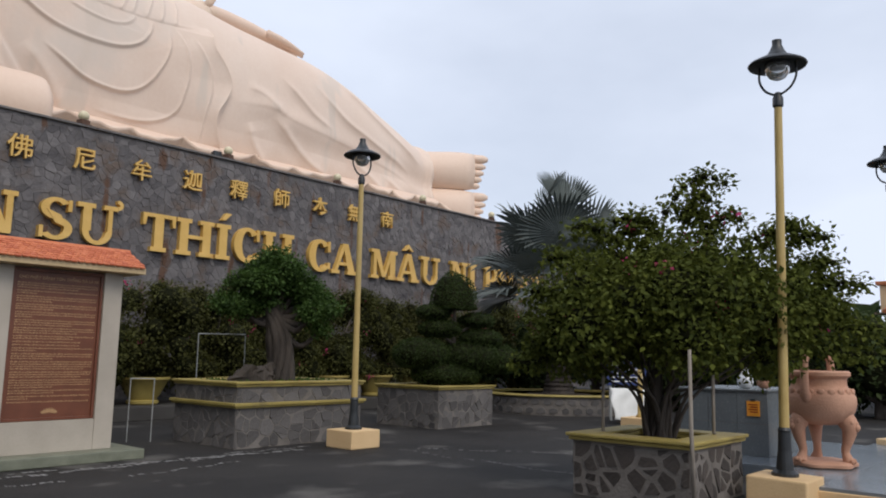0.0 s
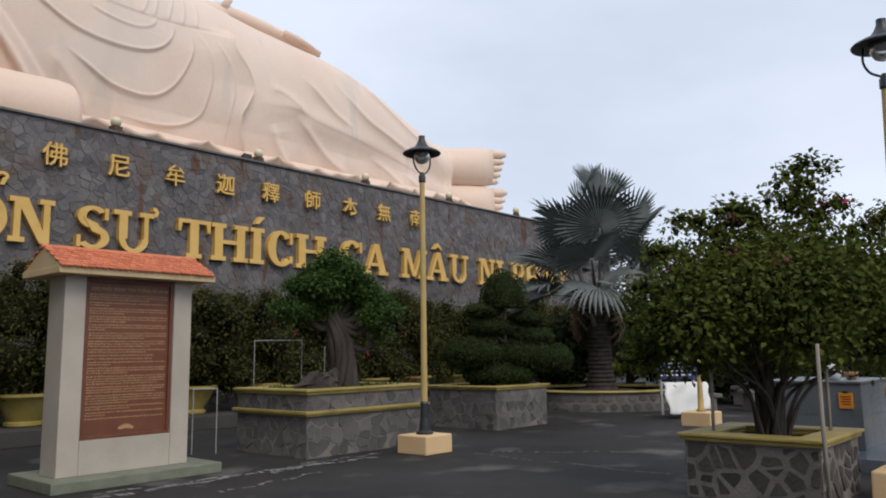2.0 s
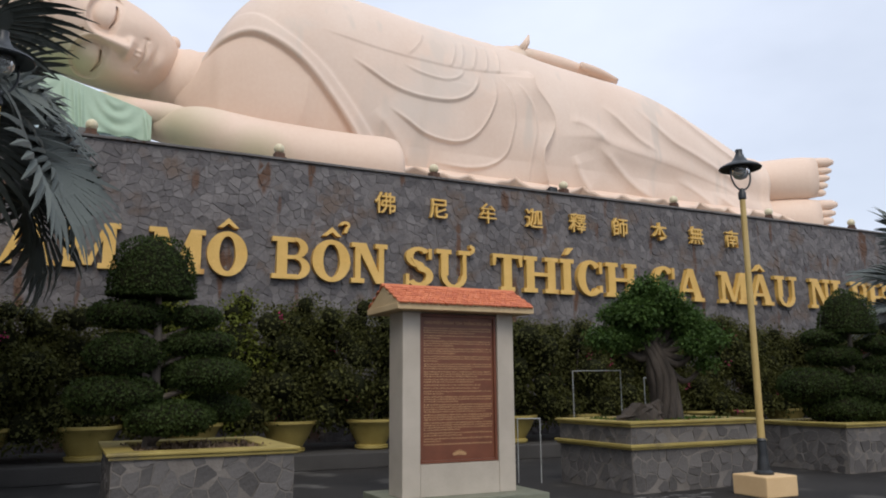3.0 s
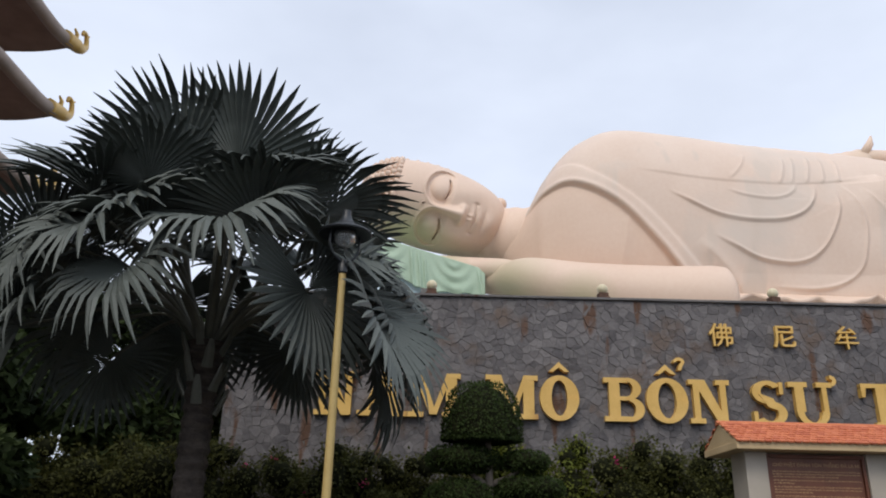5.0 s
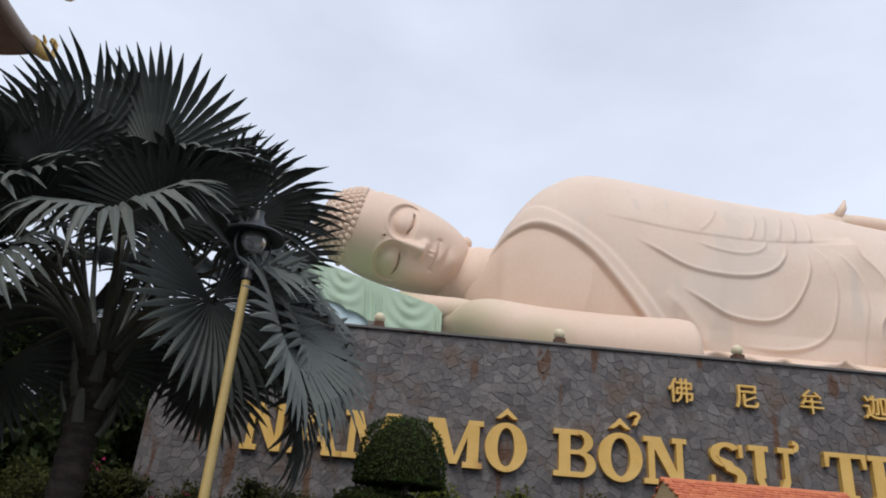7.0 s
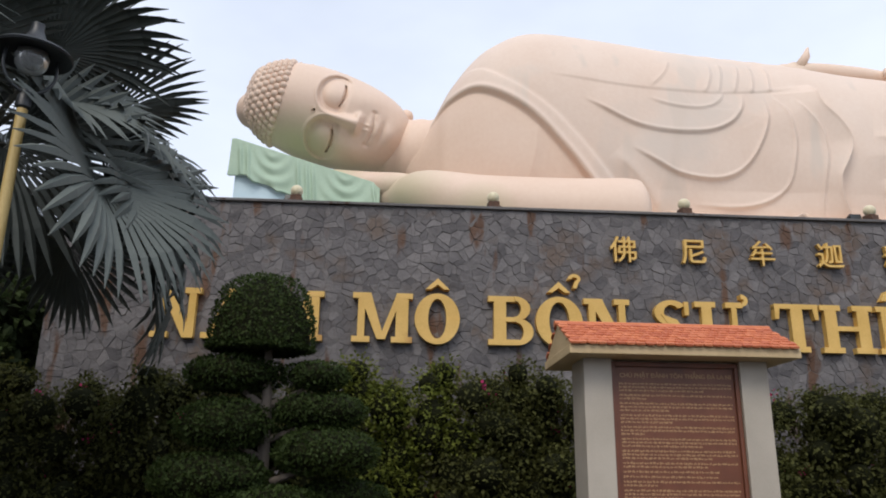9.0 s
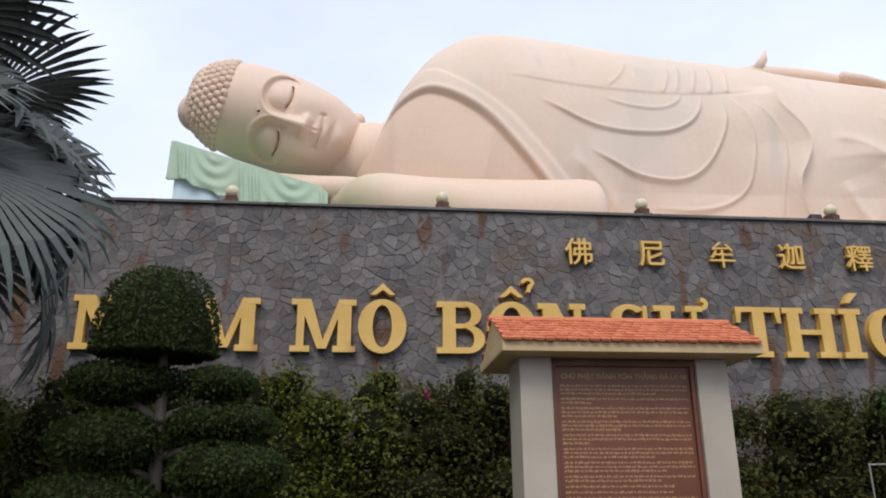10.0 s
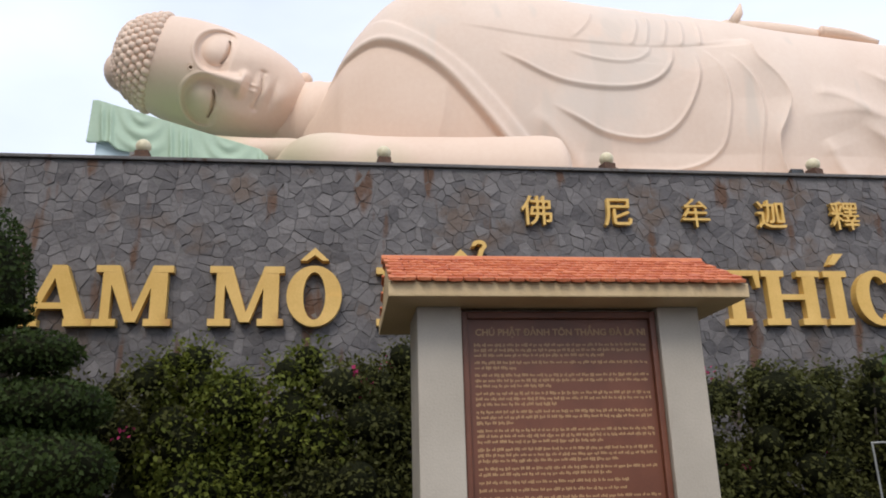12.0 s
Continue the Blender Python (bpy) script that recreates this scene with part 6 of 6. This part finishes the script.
for k in range(4):
    part("line", Soup().box(-0.009, -0.0062, -0.06, 0.06 - 0.02 * (k % 2), 0.045 - 0.032 * k, 0.057 - 0.032 * k).mesh("line", M_RED), notice, "dark bar of writing")
part("clip", Soup().box(-0.012, 0.006, -0.03, 0.03, 0.1, 0.125, 0.003).mesh("clip", M_BLACK), notice)


def urn():
    top = thing("incense_urn", (12.92, 3.84, 0.18), "big terracotta three-legged incense urn with two handles", "urn")
    top.matrix_world = pose(12.95, 3.83, 0.18) @ Matrix.Diagonal((0.8, 0.8, 0.97, 1.0))
    foot = Soup()
    ring = [(0.46 + 0.035 * math.cos(6 * 2 * math.pi * k / 72)) for k in range(72)]
    for r, z in ((0.9, 0.0), (1.0, 0.02), (1.0, 0.05), (0.92, 0.075), (0.7, 0.08)):
        foot.v += [(q * r * math.cos(2 * math.pi * k / 72), q * r * math.sin(2 * math.pi * k / 72), z) for k, q in enumerate(ring)]
    foot.f += [(i * 72 + k, i * 72 + (k + 1) % 72, (i + 1) * 72 + (k + 1) % 72, (i + 1) * 72 + k) for i in range(4) for k in range(72)] + [tuple(range(71, -1, -1)), tuple(range(288, 360))]
    smooth_by_angle(part("base", foot.mesh("base", M_TERRACOTTA), top, "low scalloped terracotta base"), 40)
    rim = [(0.05, 0.5), (0.24, 0.51), (0.38, 0.56), (0.47, 0.66), (0.505, 0.76), (0.5, 0.84), (0.455, 0.92), (0.4, 0.955), (0.385, 0.99), (0.385, 1.06), (0.41, 1.08), (0.44, 1.1), (0.44, 1.14), (0.41, 1.16), (0.37, 1.16), (0.35, 1.0), (0.05, 0.94)]
    smooth_by_angle(part("bowl", Soup().lathe(rim, n=48).mesh("bowl", M_TERRACOTTA), top), 50)
    petal = Soup().ball((0, 0, 0), 0, 10, 6, [Vector((0.03, 0, 0)), Vector((0, 0.06, 0)), Vector((0, 0, 0.045))]).mesh("petal", M_TERRACOTTA, True)
    for k in range(20):
        a = 2 * math.pi * k / 20
        part("petal", petal, top).matrix_local = pose(0.455 * math.cos(a), 0.455 * math.sin(a), 0.905, 0, 0, 18 * k)
    for ang in (-94, 26, 146):
        c, sn = math.cos(radians(ang)), math.sin(radians(ang))
        keys = [(0.3 * c, 0.3 * sn, 0.64), (0.4 * c, 0.4 * sn, 0.5), (0.37 * c, 0.37 * sn, 0.33), (0.33 * c, 0.33 * sn, 0.2), (0.37 * c, 0.37 * sn, 0.07)]
        leg = Soup().tube(curve_through(keys, 5).tolist(), np.interp(np.linspace(0, 1, 21), [0, 0.2, 0.4, 0.6, 0.8, 1], [0.12, 0.125, 0.09, 0.062, 0.055, 0.08]).tolist(), 14)
        for dz, off, r in ((0.53, 0.49, 0.04), (0.49, 0.5, 0.05), (0.44, 0.47, 0.035), (0.09, 0.44, 0.035)):
            leg.ball((off * c, off * sn, dz), r, 10, 7)
        for side in (-1, 1):
            leg.ball((0.45 * c - side * 0.07 * sn, 0.45 * sn + side * 0.07 * c, 0.55), 0.04, 9, 6)
            leg.ball((0.43 * c - side * 0.05 * sn, 0.43 * sn + side * 0.05 * c, 0.085), 0.032, 9, 6)
        part("leg", leg.mesh("leg", M_TERRACOTTA, True), top, "carved beast-headed leg")
    for sgn in (1, -1):
        c, sn = -0.997 * sgn, 0.08 * sgn
        keys = [(0.47 * c, 0.47 * sn, 0.84), (0.55 * c, 0.55 * sn, 0.9), (0.54 * c, 0.54 * sn, 1.08), (0.52 * c, 0.52 * sn, 1.24), (0.5 * c, 0.5 * sn, 1.36), (0.45 * c, 0.45 * sn, 1.37), (0.43 * c, 0.43 * sn, 1.29)]
        line = curve_through(keys, 6)
        part("handle", Soup().tube(line.tolist(), np.interp(np.linspace(0, 1, len(line)), [0, 0.3, 0.6, 0.8, 1], [0.075, 0.062, 0.055, 0.07, 0.045]).tolist(), 10).mesh("handle", M_TERRACOTTA, True), top, "upright curled handle")
    return top


urn()

# ---- far side: low building, signs and shrubs ----
M_WALLPINK = surf("cream_parapet", (0.6, 0.42, 0.24), (0.72, 0.53, 0.33), 0.8, 0.75, 0.15, 30.0, stain=((0.45, 0.31, 0.18), 0.5, 0.66))
M_CLAYBAND = surf("clay_band", (0.4, 0.13, 0.05), (0.56, 0.22, 0.1), 2.0, 0.75, 0.3)
# wall and eave board: the shade under the tiles is put into a darker colour
M_WALLSHADE = surf("shade_in_wall_colour", (0.12, 0.085, 0.06), (0.2, 0.14, 0.1), 1.0, 0.85, 0.2)


def side_building():
    top = thing("low_building", (30.0, -4.0, 0), "low cream building with clay-tiled eave and parapet", "building")
    part("wall", Soup().box(1.6, 8.0, -10, 10.6, 0, 3.0).mesh("wall", M_WALLSHADE), top)
    part("parapet", Soup().box(0.0, 0.25, -10, 10.6, 3.2, 3.86, 0.02).box(0.25, 8.0, 10.3, 10.6, 3.2, 3.86, 0.02).mesh("parapet", M_WALLPINK), top, "cream parapet")
    part("cap", Soup().box(-0.08, 0.33, -10, 10.7, 3.863, 3.98, 0.02).mesh("cap", M_CLAYBAND), top, "clay-coloured cap")
    part("ceiling_slab", Soup().box(0.0, 8.0, -10, 10.6, 2.95, 3.2).mesh("ceiling_slab", M_WALLPINK), top)
    roof = part("eave", Soup().box(-0.9, 0.0, -10, 10.6, 2.9, 2.95).mesh("eave", M_WALLSHADE), top)
    for k in range(68):
        c = -10 + 0.3 * (k + 0.5)
        part("roof_tile", Soup().tube([(-0.95, c, 2.98), (0.0, c, 3.22)], 0.13, 8, 0.6).mesh("roof_tile", M_CLAYBAND), roof)
    for k in range(6):
        c = -8 + 3.4 * k
        part("column", Soup().box(0.05, 0.35, c, c + 0.3, 0, 2.95, 0.02).mesh("column", M_CREAM), top, "cream column")


side_building()

board = thing("notice_board", (19.3, 9.75, 0), "blue painted notice board on two posts with white lines", "sign", "", -40)
for px in (-0.4, 0.4):
    part("post", Soup().box(px - 0.03, px + 0.03, 0.0, 0.05, 0, 1.3, 0.006).mesh("post", M_PIPE), board)
part("panel", Soup().box(-0.5, 0.5, -0.03, -0.002, 0.8, 1.34, 0.006).mesh("panel", M_BLUE), board)
for k in range(5):
    part("line", Soup().box(-0.42, 0.42 - 0.11 * (k % 3), -0.035, -0.031, 1.24 - 0.09 * k, 1.27 - 0.09 * k).mesh("line", M_WHITE), board, "white bar of writing")

sheet = Soup()
g = 20
pts = []
for j in range(g + 1):
    for i in range(g + 1):
        u, v = i / g - 0.5, j / g
        pts.append((u * 0.95 + 0.03 * math.sin(9 * v), -0.3 * v + 0.06 * math.sin(7 * u + 3 * v), 0.74 - 0.62 * v ** 1.3 + 0.05 * math.sin(5 * u) * v))
ob = solid("plastic_sheet", mesh_of("plastic_sheet", pts, [(j * (g + 1) + i, j * (g + 1) + i + 1, (j + 1) * (g + 1) + i + 1, (j + 1) * (g + 1) + i) for j in range(g) for i in range(g)], M_WHITE, True), "white plastic sheet draped over a low stand", "sheet", place=(18.6, 9.3, 0.02))
ob.rotation_euler = (0, 0, radians(-45))
ob.modifiers.new("thickness", "SOLIDIFY").thickness = 0.01


def low_table(x, y, turn):
    top = thing("stone_bench", (x, y, 0), "small grey stone bench in the shade", "bench", "stone benches", turn)
    part("seat", Soup().box(-0.6, 0.6, -0.2, 0.2, 0.42, 0.5, 0.015).mesh("seat", M_MORTAR_L), top)
    for lx in (-0.42, 0.42):
        part("leg", Soup().box(lx - 0.06, lx + 0.06, -0.16, 0.16, 0, 0.418, 0.01).mesh("leg", M_MORTAR_L), top)
    return top


bench = low_table(18.9, 9.25, -45)
for bx, by, bt in ((21.5, 8.6, -30), (23.4, 9.8, 10)):
    copy_thing(bench, pose(bx, by, 0, 0, 0, bt))


def shade_tree(x, y, h, r, seed, label, leaf=0.22, n=5200, name="tree"):
    rng = random.Random(seed)
    s = Soup()
    cl = []
    for k in range(20):
        a, rr = rng.uniform(0, 6.28), r * math.sqrt(rng.uniform(0.02, 1))
        z = h * rng.uniform(0.25, 0.98)
        k_ = 1 - 0.5 * (z / h) ** 3
        cl.append((rr * k_ * math.cos(a), rr * k_ * math.sin(a), z, rng.uniform(0.28, 0.42) * r))
    s.tube(curve_through([(0, 0, -0.05), (0.1, 0.05, h * 0.25), (0, 0.1, h * 0.6), (0.05, 0, h * 0.85)], 5).tolist(), [0.18 - 0.01 * k for k in range(16)], 10)
    for c in cl[:10]:
        s.tube([(0.05, 0.05, c[2] * 0.5), (c[0] * 0.5, c[1] * 0.5, c[2] * 0.8), c[:3]], [0.07, 0.05, 0.02], 7)
    cluster_tree(name, (x, y, 0), cl, seed, label, "tree", M_TREE, leaf, n, s, None, "background trees", cores=0.7)


for k, (x, y, h, r) in enumerate(((-4.6, 20.0, 6.3, 2.1), (-7.8, 21.5, 7.2, 2.6), (-7.0, 17.5, 5.4, 2.1), (-11.0, 24.5, 8.6, 3.0), (-4.4, 23.8, 6.8, 2.3), (-10.5, 18.0, 6.2, 2.6), (-5.6, 14.6, 3.2, 1.6), (-3.3, 21.8, 5.6, 1.7))):
    shade_tree(x, y, h, r, 200 + k, "dark leafy tree in deep shade beside the podium", 0.24, 12000)
for k, (x, y, h, r) in enumerate(((24.5, 11.0, 2.9, 1.9), (27.0, 8.5, 2.8, 1.9), (25.5, 5.8, 2.4, 1.7), (27.5, 3.2, 2.7, 1.8), (27.0, 0.0, 2.8, 1.9), (29.0, 12.5, 3.6, 2.2), (26.0, 14.5, 3.0, 1.9), (27.8, -3.5, 2.8, 1.9), (22.8, 14.6, 2.5, 1.5), (33.5, 10.5, 4.2, 2.6), (23.4, 8.6, 1.9, 1.2))):
    shade_tree(x, y, h, r, 230 + k, "dark green shrubby tree at the courtyard's far side", 0.16, 6000)
solid("far_woods", leaf_mesh("far_woods", *(lambda g_, n_: (np.stack([g_.uniform(-120, 160, n_), g_.uniform(60, 90, n_), g_.uniform(0, 1, n_) ** 1.5 * 5], 1), unit_vectors(g_, n_), unit_vectors(g_, n_), g_.uniform(1.0, 2.2, n_), g_.uniform(0.4, 0.9, n_)))(np.random.default_rng(9), 5000), M_TREE), "distant line of dark woods", kind="stuff")
solid("far_trees", leaf_mesh("far_trees", *(lambda g_, n_: (np.stack([g_.uniform(45, 60, n_), g_.uniform(-60, 60, n_), g_.uniform(0, 1, n_) ** 1.3 * 4.2], 1), unit_vectors(g_, n_), unit_vectors(g_, n_), g_.uniform(0.7, 1.5, n_), g_.uniform(0.3, 0.6, n_)))(np.random.default_rng(10), 6000), M_TREE), "distant trees behind the courtyard", kind="stuff")


# ---- temple tower with stacked eaves ----
M_SOFFIT = surf("brown_soffit", (0.22, 0.14, 0.11), (0.36, 0.24, 0.19), 1.5, 0.8, 0.2)
M_EAVE = surf("grey_eave_edge", (0.3, 0.235, 0.19), (0.44, 0.35, 0.29), 1.5, 0.75, 0.2)


def temple():
    top = thing("temple_tower", (-13.6, 15.0, 0), "tall temple tower with stacked curved brown eaves", "tower")
    part("wall", Soup().box(-9.0, -4.2, -14.0, 8.4, 0, 25.0).mesh("wall", M_SOFFIT), top, "brown wall")
    for k, z in enumerate((6.4, 9.5, 12.6, 15.7, 18.75, 21.75)):
        y_end = 12.4
        nu = 24
        xs_ = [1.6 - 10.6 * (1 - math.cos(math.pi / 2 * i / nu)) for i in range(nu + 1)]
        ys_ = [y_end - 28.4 * (1 - math.cos(math.pi / 2 * j / nu)) for j in range(nu + 1)]
        pts = []
        for under in (0, 1):
            for y in ys_:
                for x in xs_:
                    corner = math.hypot(x - 1.6, y - y_end)
                    lift = 0.25 * max(0.0, 1 - corner / 1.8) ** 2
                    rise = 0.0 if under else 0.3 + 0.28 * min(1.6 - x, y_end - y, 4.0)
                    pts.append((x, y, z + lift + rise))
        m_, g_ = (nu + 1) ** 2, nu + 1
        faces = []
        for j in range(nu):
            for i in range(nu):
                q = (j * g_ + i, (j + 1) * g_ + i, (j + 1) * g_ + i + 1, j * g_ + i + 1)
                faces += [q, tuple(m_ + v for v in reversed(q))]
        for i in range(nu):
            faces += [(i, i + 1, m_ + i + 1, m_ + i), (i * g_, m_ + i * g_, m_ + (i + 1) * g_, (i + 1) * g_)]
        eave = part("eave", Soup().add(pts, faces).mesh("eave", M_SOFFIT), top, "brown curved eave")
        edge_lift = [0.25 * max(0.0, 1 - (y_end - y) / 1.8) ** 2 for y in ys_]
        part("edge", Soup().tube([(1.62, y, z + 0.14 + l) for y, l in zip(ys_, edge_lift)], 0.24, 8).mesh("edge", M_EAVE, True), eave, "pale eave edge")
        for j in range(8):
            y = -12.0 + 2.9 * j
            part("rafter", Soup().box(-8.5, 1.3, y - 0.12, y + 0.12, z - 0.2, z - 0.004).mesh("rafter", M_EAVE), eave)
        # gilded scroll at the corner
        c = Vector((1.62, y_end, z + 0.32))
        keys = [c + Vector((0, -0.6, 0.0)), c + Vector((0.05, 0.0, 0.12)), c + Vector((0.1, 0.5, 0.2)), c + Vector((0.1, 0.8, 0.55)), c + Vector((0.1, 0.7, 0.95)), c + Vector((0.1, 0.45, 0.98)), c + Vector((0.1, 0.4, 0.8))]
        fin = Soup().tube(curve_through([tuple(p) for p in keys], 6).tolist(), np.interp(np.arange(37), [0, 8, 14, 20, 36], [0.3, 0.27, 0.16, 0.1, 0.06]).tolist(), 9)
        fin.tube([c + Vector((0.1, 0.72, 0.92)), c + Vector((0.1, 0.95, 1.12))], [0.07, 0.02], 6)
        fin.tube([c + Vector((0.05, 0.05, 0.3)), c + Vector((0.05, 0.1, 0.62)), c + Vector((0.05, -0.12, 0.72))], [0.1, 0.08, 0.04], 7)
        part("finial", fin.mesh("finial", M_GOLD, True), top, "gilded scroll finial")


temple()


# ---- small things round the planters ----
def stake(x, y, h, lean, label="thin weathered wooden stake propping the bush"):
    s = Soup().tube([(0, 0, -0.01), (lean * 0.5, 0.01, h * 0.5), (lean, 0.0, h)], [0.022, 0.02, 0.017], 7)
    solid("stake", s.mesh("stake", M_STAKE, True), label, "stake", group="stakes", place=(x, y, 0))


stake(9.9, 4.1, 1.5, -0.03)
for sx, sy in ((11.0, 4.35), (10.35, 5.3)):
    s = Soup().tube([(0, 0, 0), (0.02, 0, 0.75)], 0.018, 7)
    solid("stake", s.mesh("stake", M_STAKE, True), "thin weathered wooden stake propping the bush", "stake", group="stakes", place=(sx, sy, 0.5))


def pipe_frame(x, y, z, w, h, turn):
    top = thing("pipe_frame", (x, y, z), "thin white metal pipe frame standing in the planting", "frame", "pipe frames", turn)
    part("post", Soup().tube([(-w / 2, 0, 0), (-w / 2, 0, h)], 0.009, 7).mesh("post", M_PIPE), top)
    part("post", Soup().tube([(w / 2, 0, 0), (w / 2, 0, h)], 0.009, 7).mesh("post", M_PIPE), top)
    part("rail", Soup().tube([(-w / 2 - 0.01, 0, h), (w / 2 + 0.01, 0, h)], 0.009, 7).mesh("rail", M_PIPE), top)


pipe_frame(10.5, 12.95, 0.0, 0.8, 1.72, -40)
pipe_frame(11.75, 12.9, 0.0, 0.4, 1.6, -40)
pipe_frame(8.9, 12.6, 0.0, 0.35, 0.97, -35)

# rock and ground cover in the bonsai planter
rk = Soup().ball((0, 0, 0.16), 0, 20, 14, [Vector((0.3, 0, 0)), Vector((0, 0.22, 0)), Vector((0, 0, 0.26))])
rk.v = [(x * (1 + 0.5 * noise.noise((x * 4, y * 4, z * 4))), y * (1 + 0.5 * noise.noise((x * 4 + 9, y * 4, z * 4))), z * (1 + 0.45 * noise.noise((x * 4, y * 4 + 5, z * 4)))) for x, y, z in rk.v]
rk.v = [(x * 1.35 + 0.12 * noise.noise((x * 9, y * 9, z * 9)), y * 1.1 + 0.12 * noise.noise((x * 9 + 3, y * 9, z * 9)), max(0.0, z * 0.95 + 0.14 * noise.noise((x * 9, y * 9 + 7, z * 9)))) for x, y, z in rk.v]
solid("ornamental_rock", rk.mesh("ornamental_rock", M_DARKBARK), "rugged brown ornamental rock beside the bonsai", "rock", place=(10.1, 11.35, 0.84))
gr = np.random.default_rng(77)


def ground_cover(name, x0, x1, y0, y1, z, n, material, label, size):
    p = np.stack([gr.uniform(x0, x1, n), gr.uniform(y0, y1, n), np.full(n, z)], 1)
    d = unit_vectors(gr, n)
    d[:, 2] = np.abs(d[:, 2]) + 0.5
    ln = gr.uniform(0.6, 1.3, n) * size
    solid(name, leaf_mesh(name, p, d, unit_vectors(gr, n), ln, ln * 0.25, material), label, kind="stuff")


ground_cover("ground_cover", 9.65, 11.7, 11.0, 12.35, 0.86, 2600, M_BONSAI, "low green ground cover in the bonsai planter", 0.12)
ground_cover("red_bedding", 10.0, 11.7, 11.0, 11.25, 0.88, 240, M_RED, "small red bedding flowers at the planter edge", 0.09)
ground_cover("weeds", 3.0, 4.6, 11.25, 13.0, 0.72, 500, M_DRY, "dry weeds on the planter soil", 0.1)
ground_cover("weeds_far", 14.3, 15.7, 11.25, 12.6, 0.73, 400, M_DRY, "dry weeds on the planter soil", 0.1)


def scuff(x0, y0, x1, y1, w, seed):
    """A pale worn line on the asphalt."""
    rng = random.Random(seed)
    n = 40
    d = Vector((x1 - x0, y1 - y0, 0))
    side = Vector((-d.y, d.x, 0)).normalized()
    s = Soup()
    for i in range(n):
        if rng.random() < 0.3:
            continue
        a = Vector((x0, y0, 0.004)) + d * (i / n) + side * 0.05 * math.sin(i * 0.4)
        b = Vector((x0, y0, 0.004)) + d * ((i + rng.uniform(0.5, 1)) / n) + side * 0.05 * math.sin(i * 0.4 + 0.4)
        h = side * w * rng.uniform(0.3, 1)
        s.add([a - h, b - h * 0.8, b + h * 0.8, a + h], [(0, 1, 2, 3)])
    solid("worn_line", s.mesh("worn_line", M_CHALK), "pale worn line across the asphalt", kind="structure")


scuff(11.3, 9.4, 11.15, 5.6, 0.02, 1)
scuff(6.3, 10.5, 9.4, 10.3, 0.05, 2)
scuff(8.3, 10.4, 10.2, 10.2, 0.09, 3)
for k, (sx, sy, ex, ey, sw) in enumerate(((6.0, 10.25, 8.2, 10.35, 0.1), (8.4, 10.15, 9.3, 10.55, 0.07), (9.2, 10.5, 10.6, 10.45, 0.06), (5.2, 9.9, 6.6, 9.6, 0.05), (7.2, 9.5, 8.8, 9.75, 0.045), (11.6, 9.2, 13.4, 6.6, 0.03))):
    scuff(sx, sy, ex, ey, sw, 10 + k)
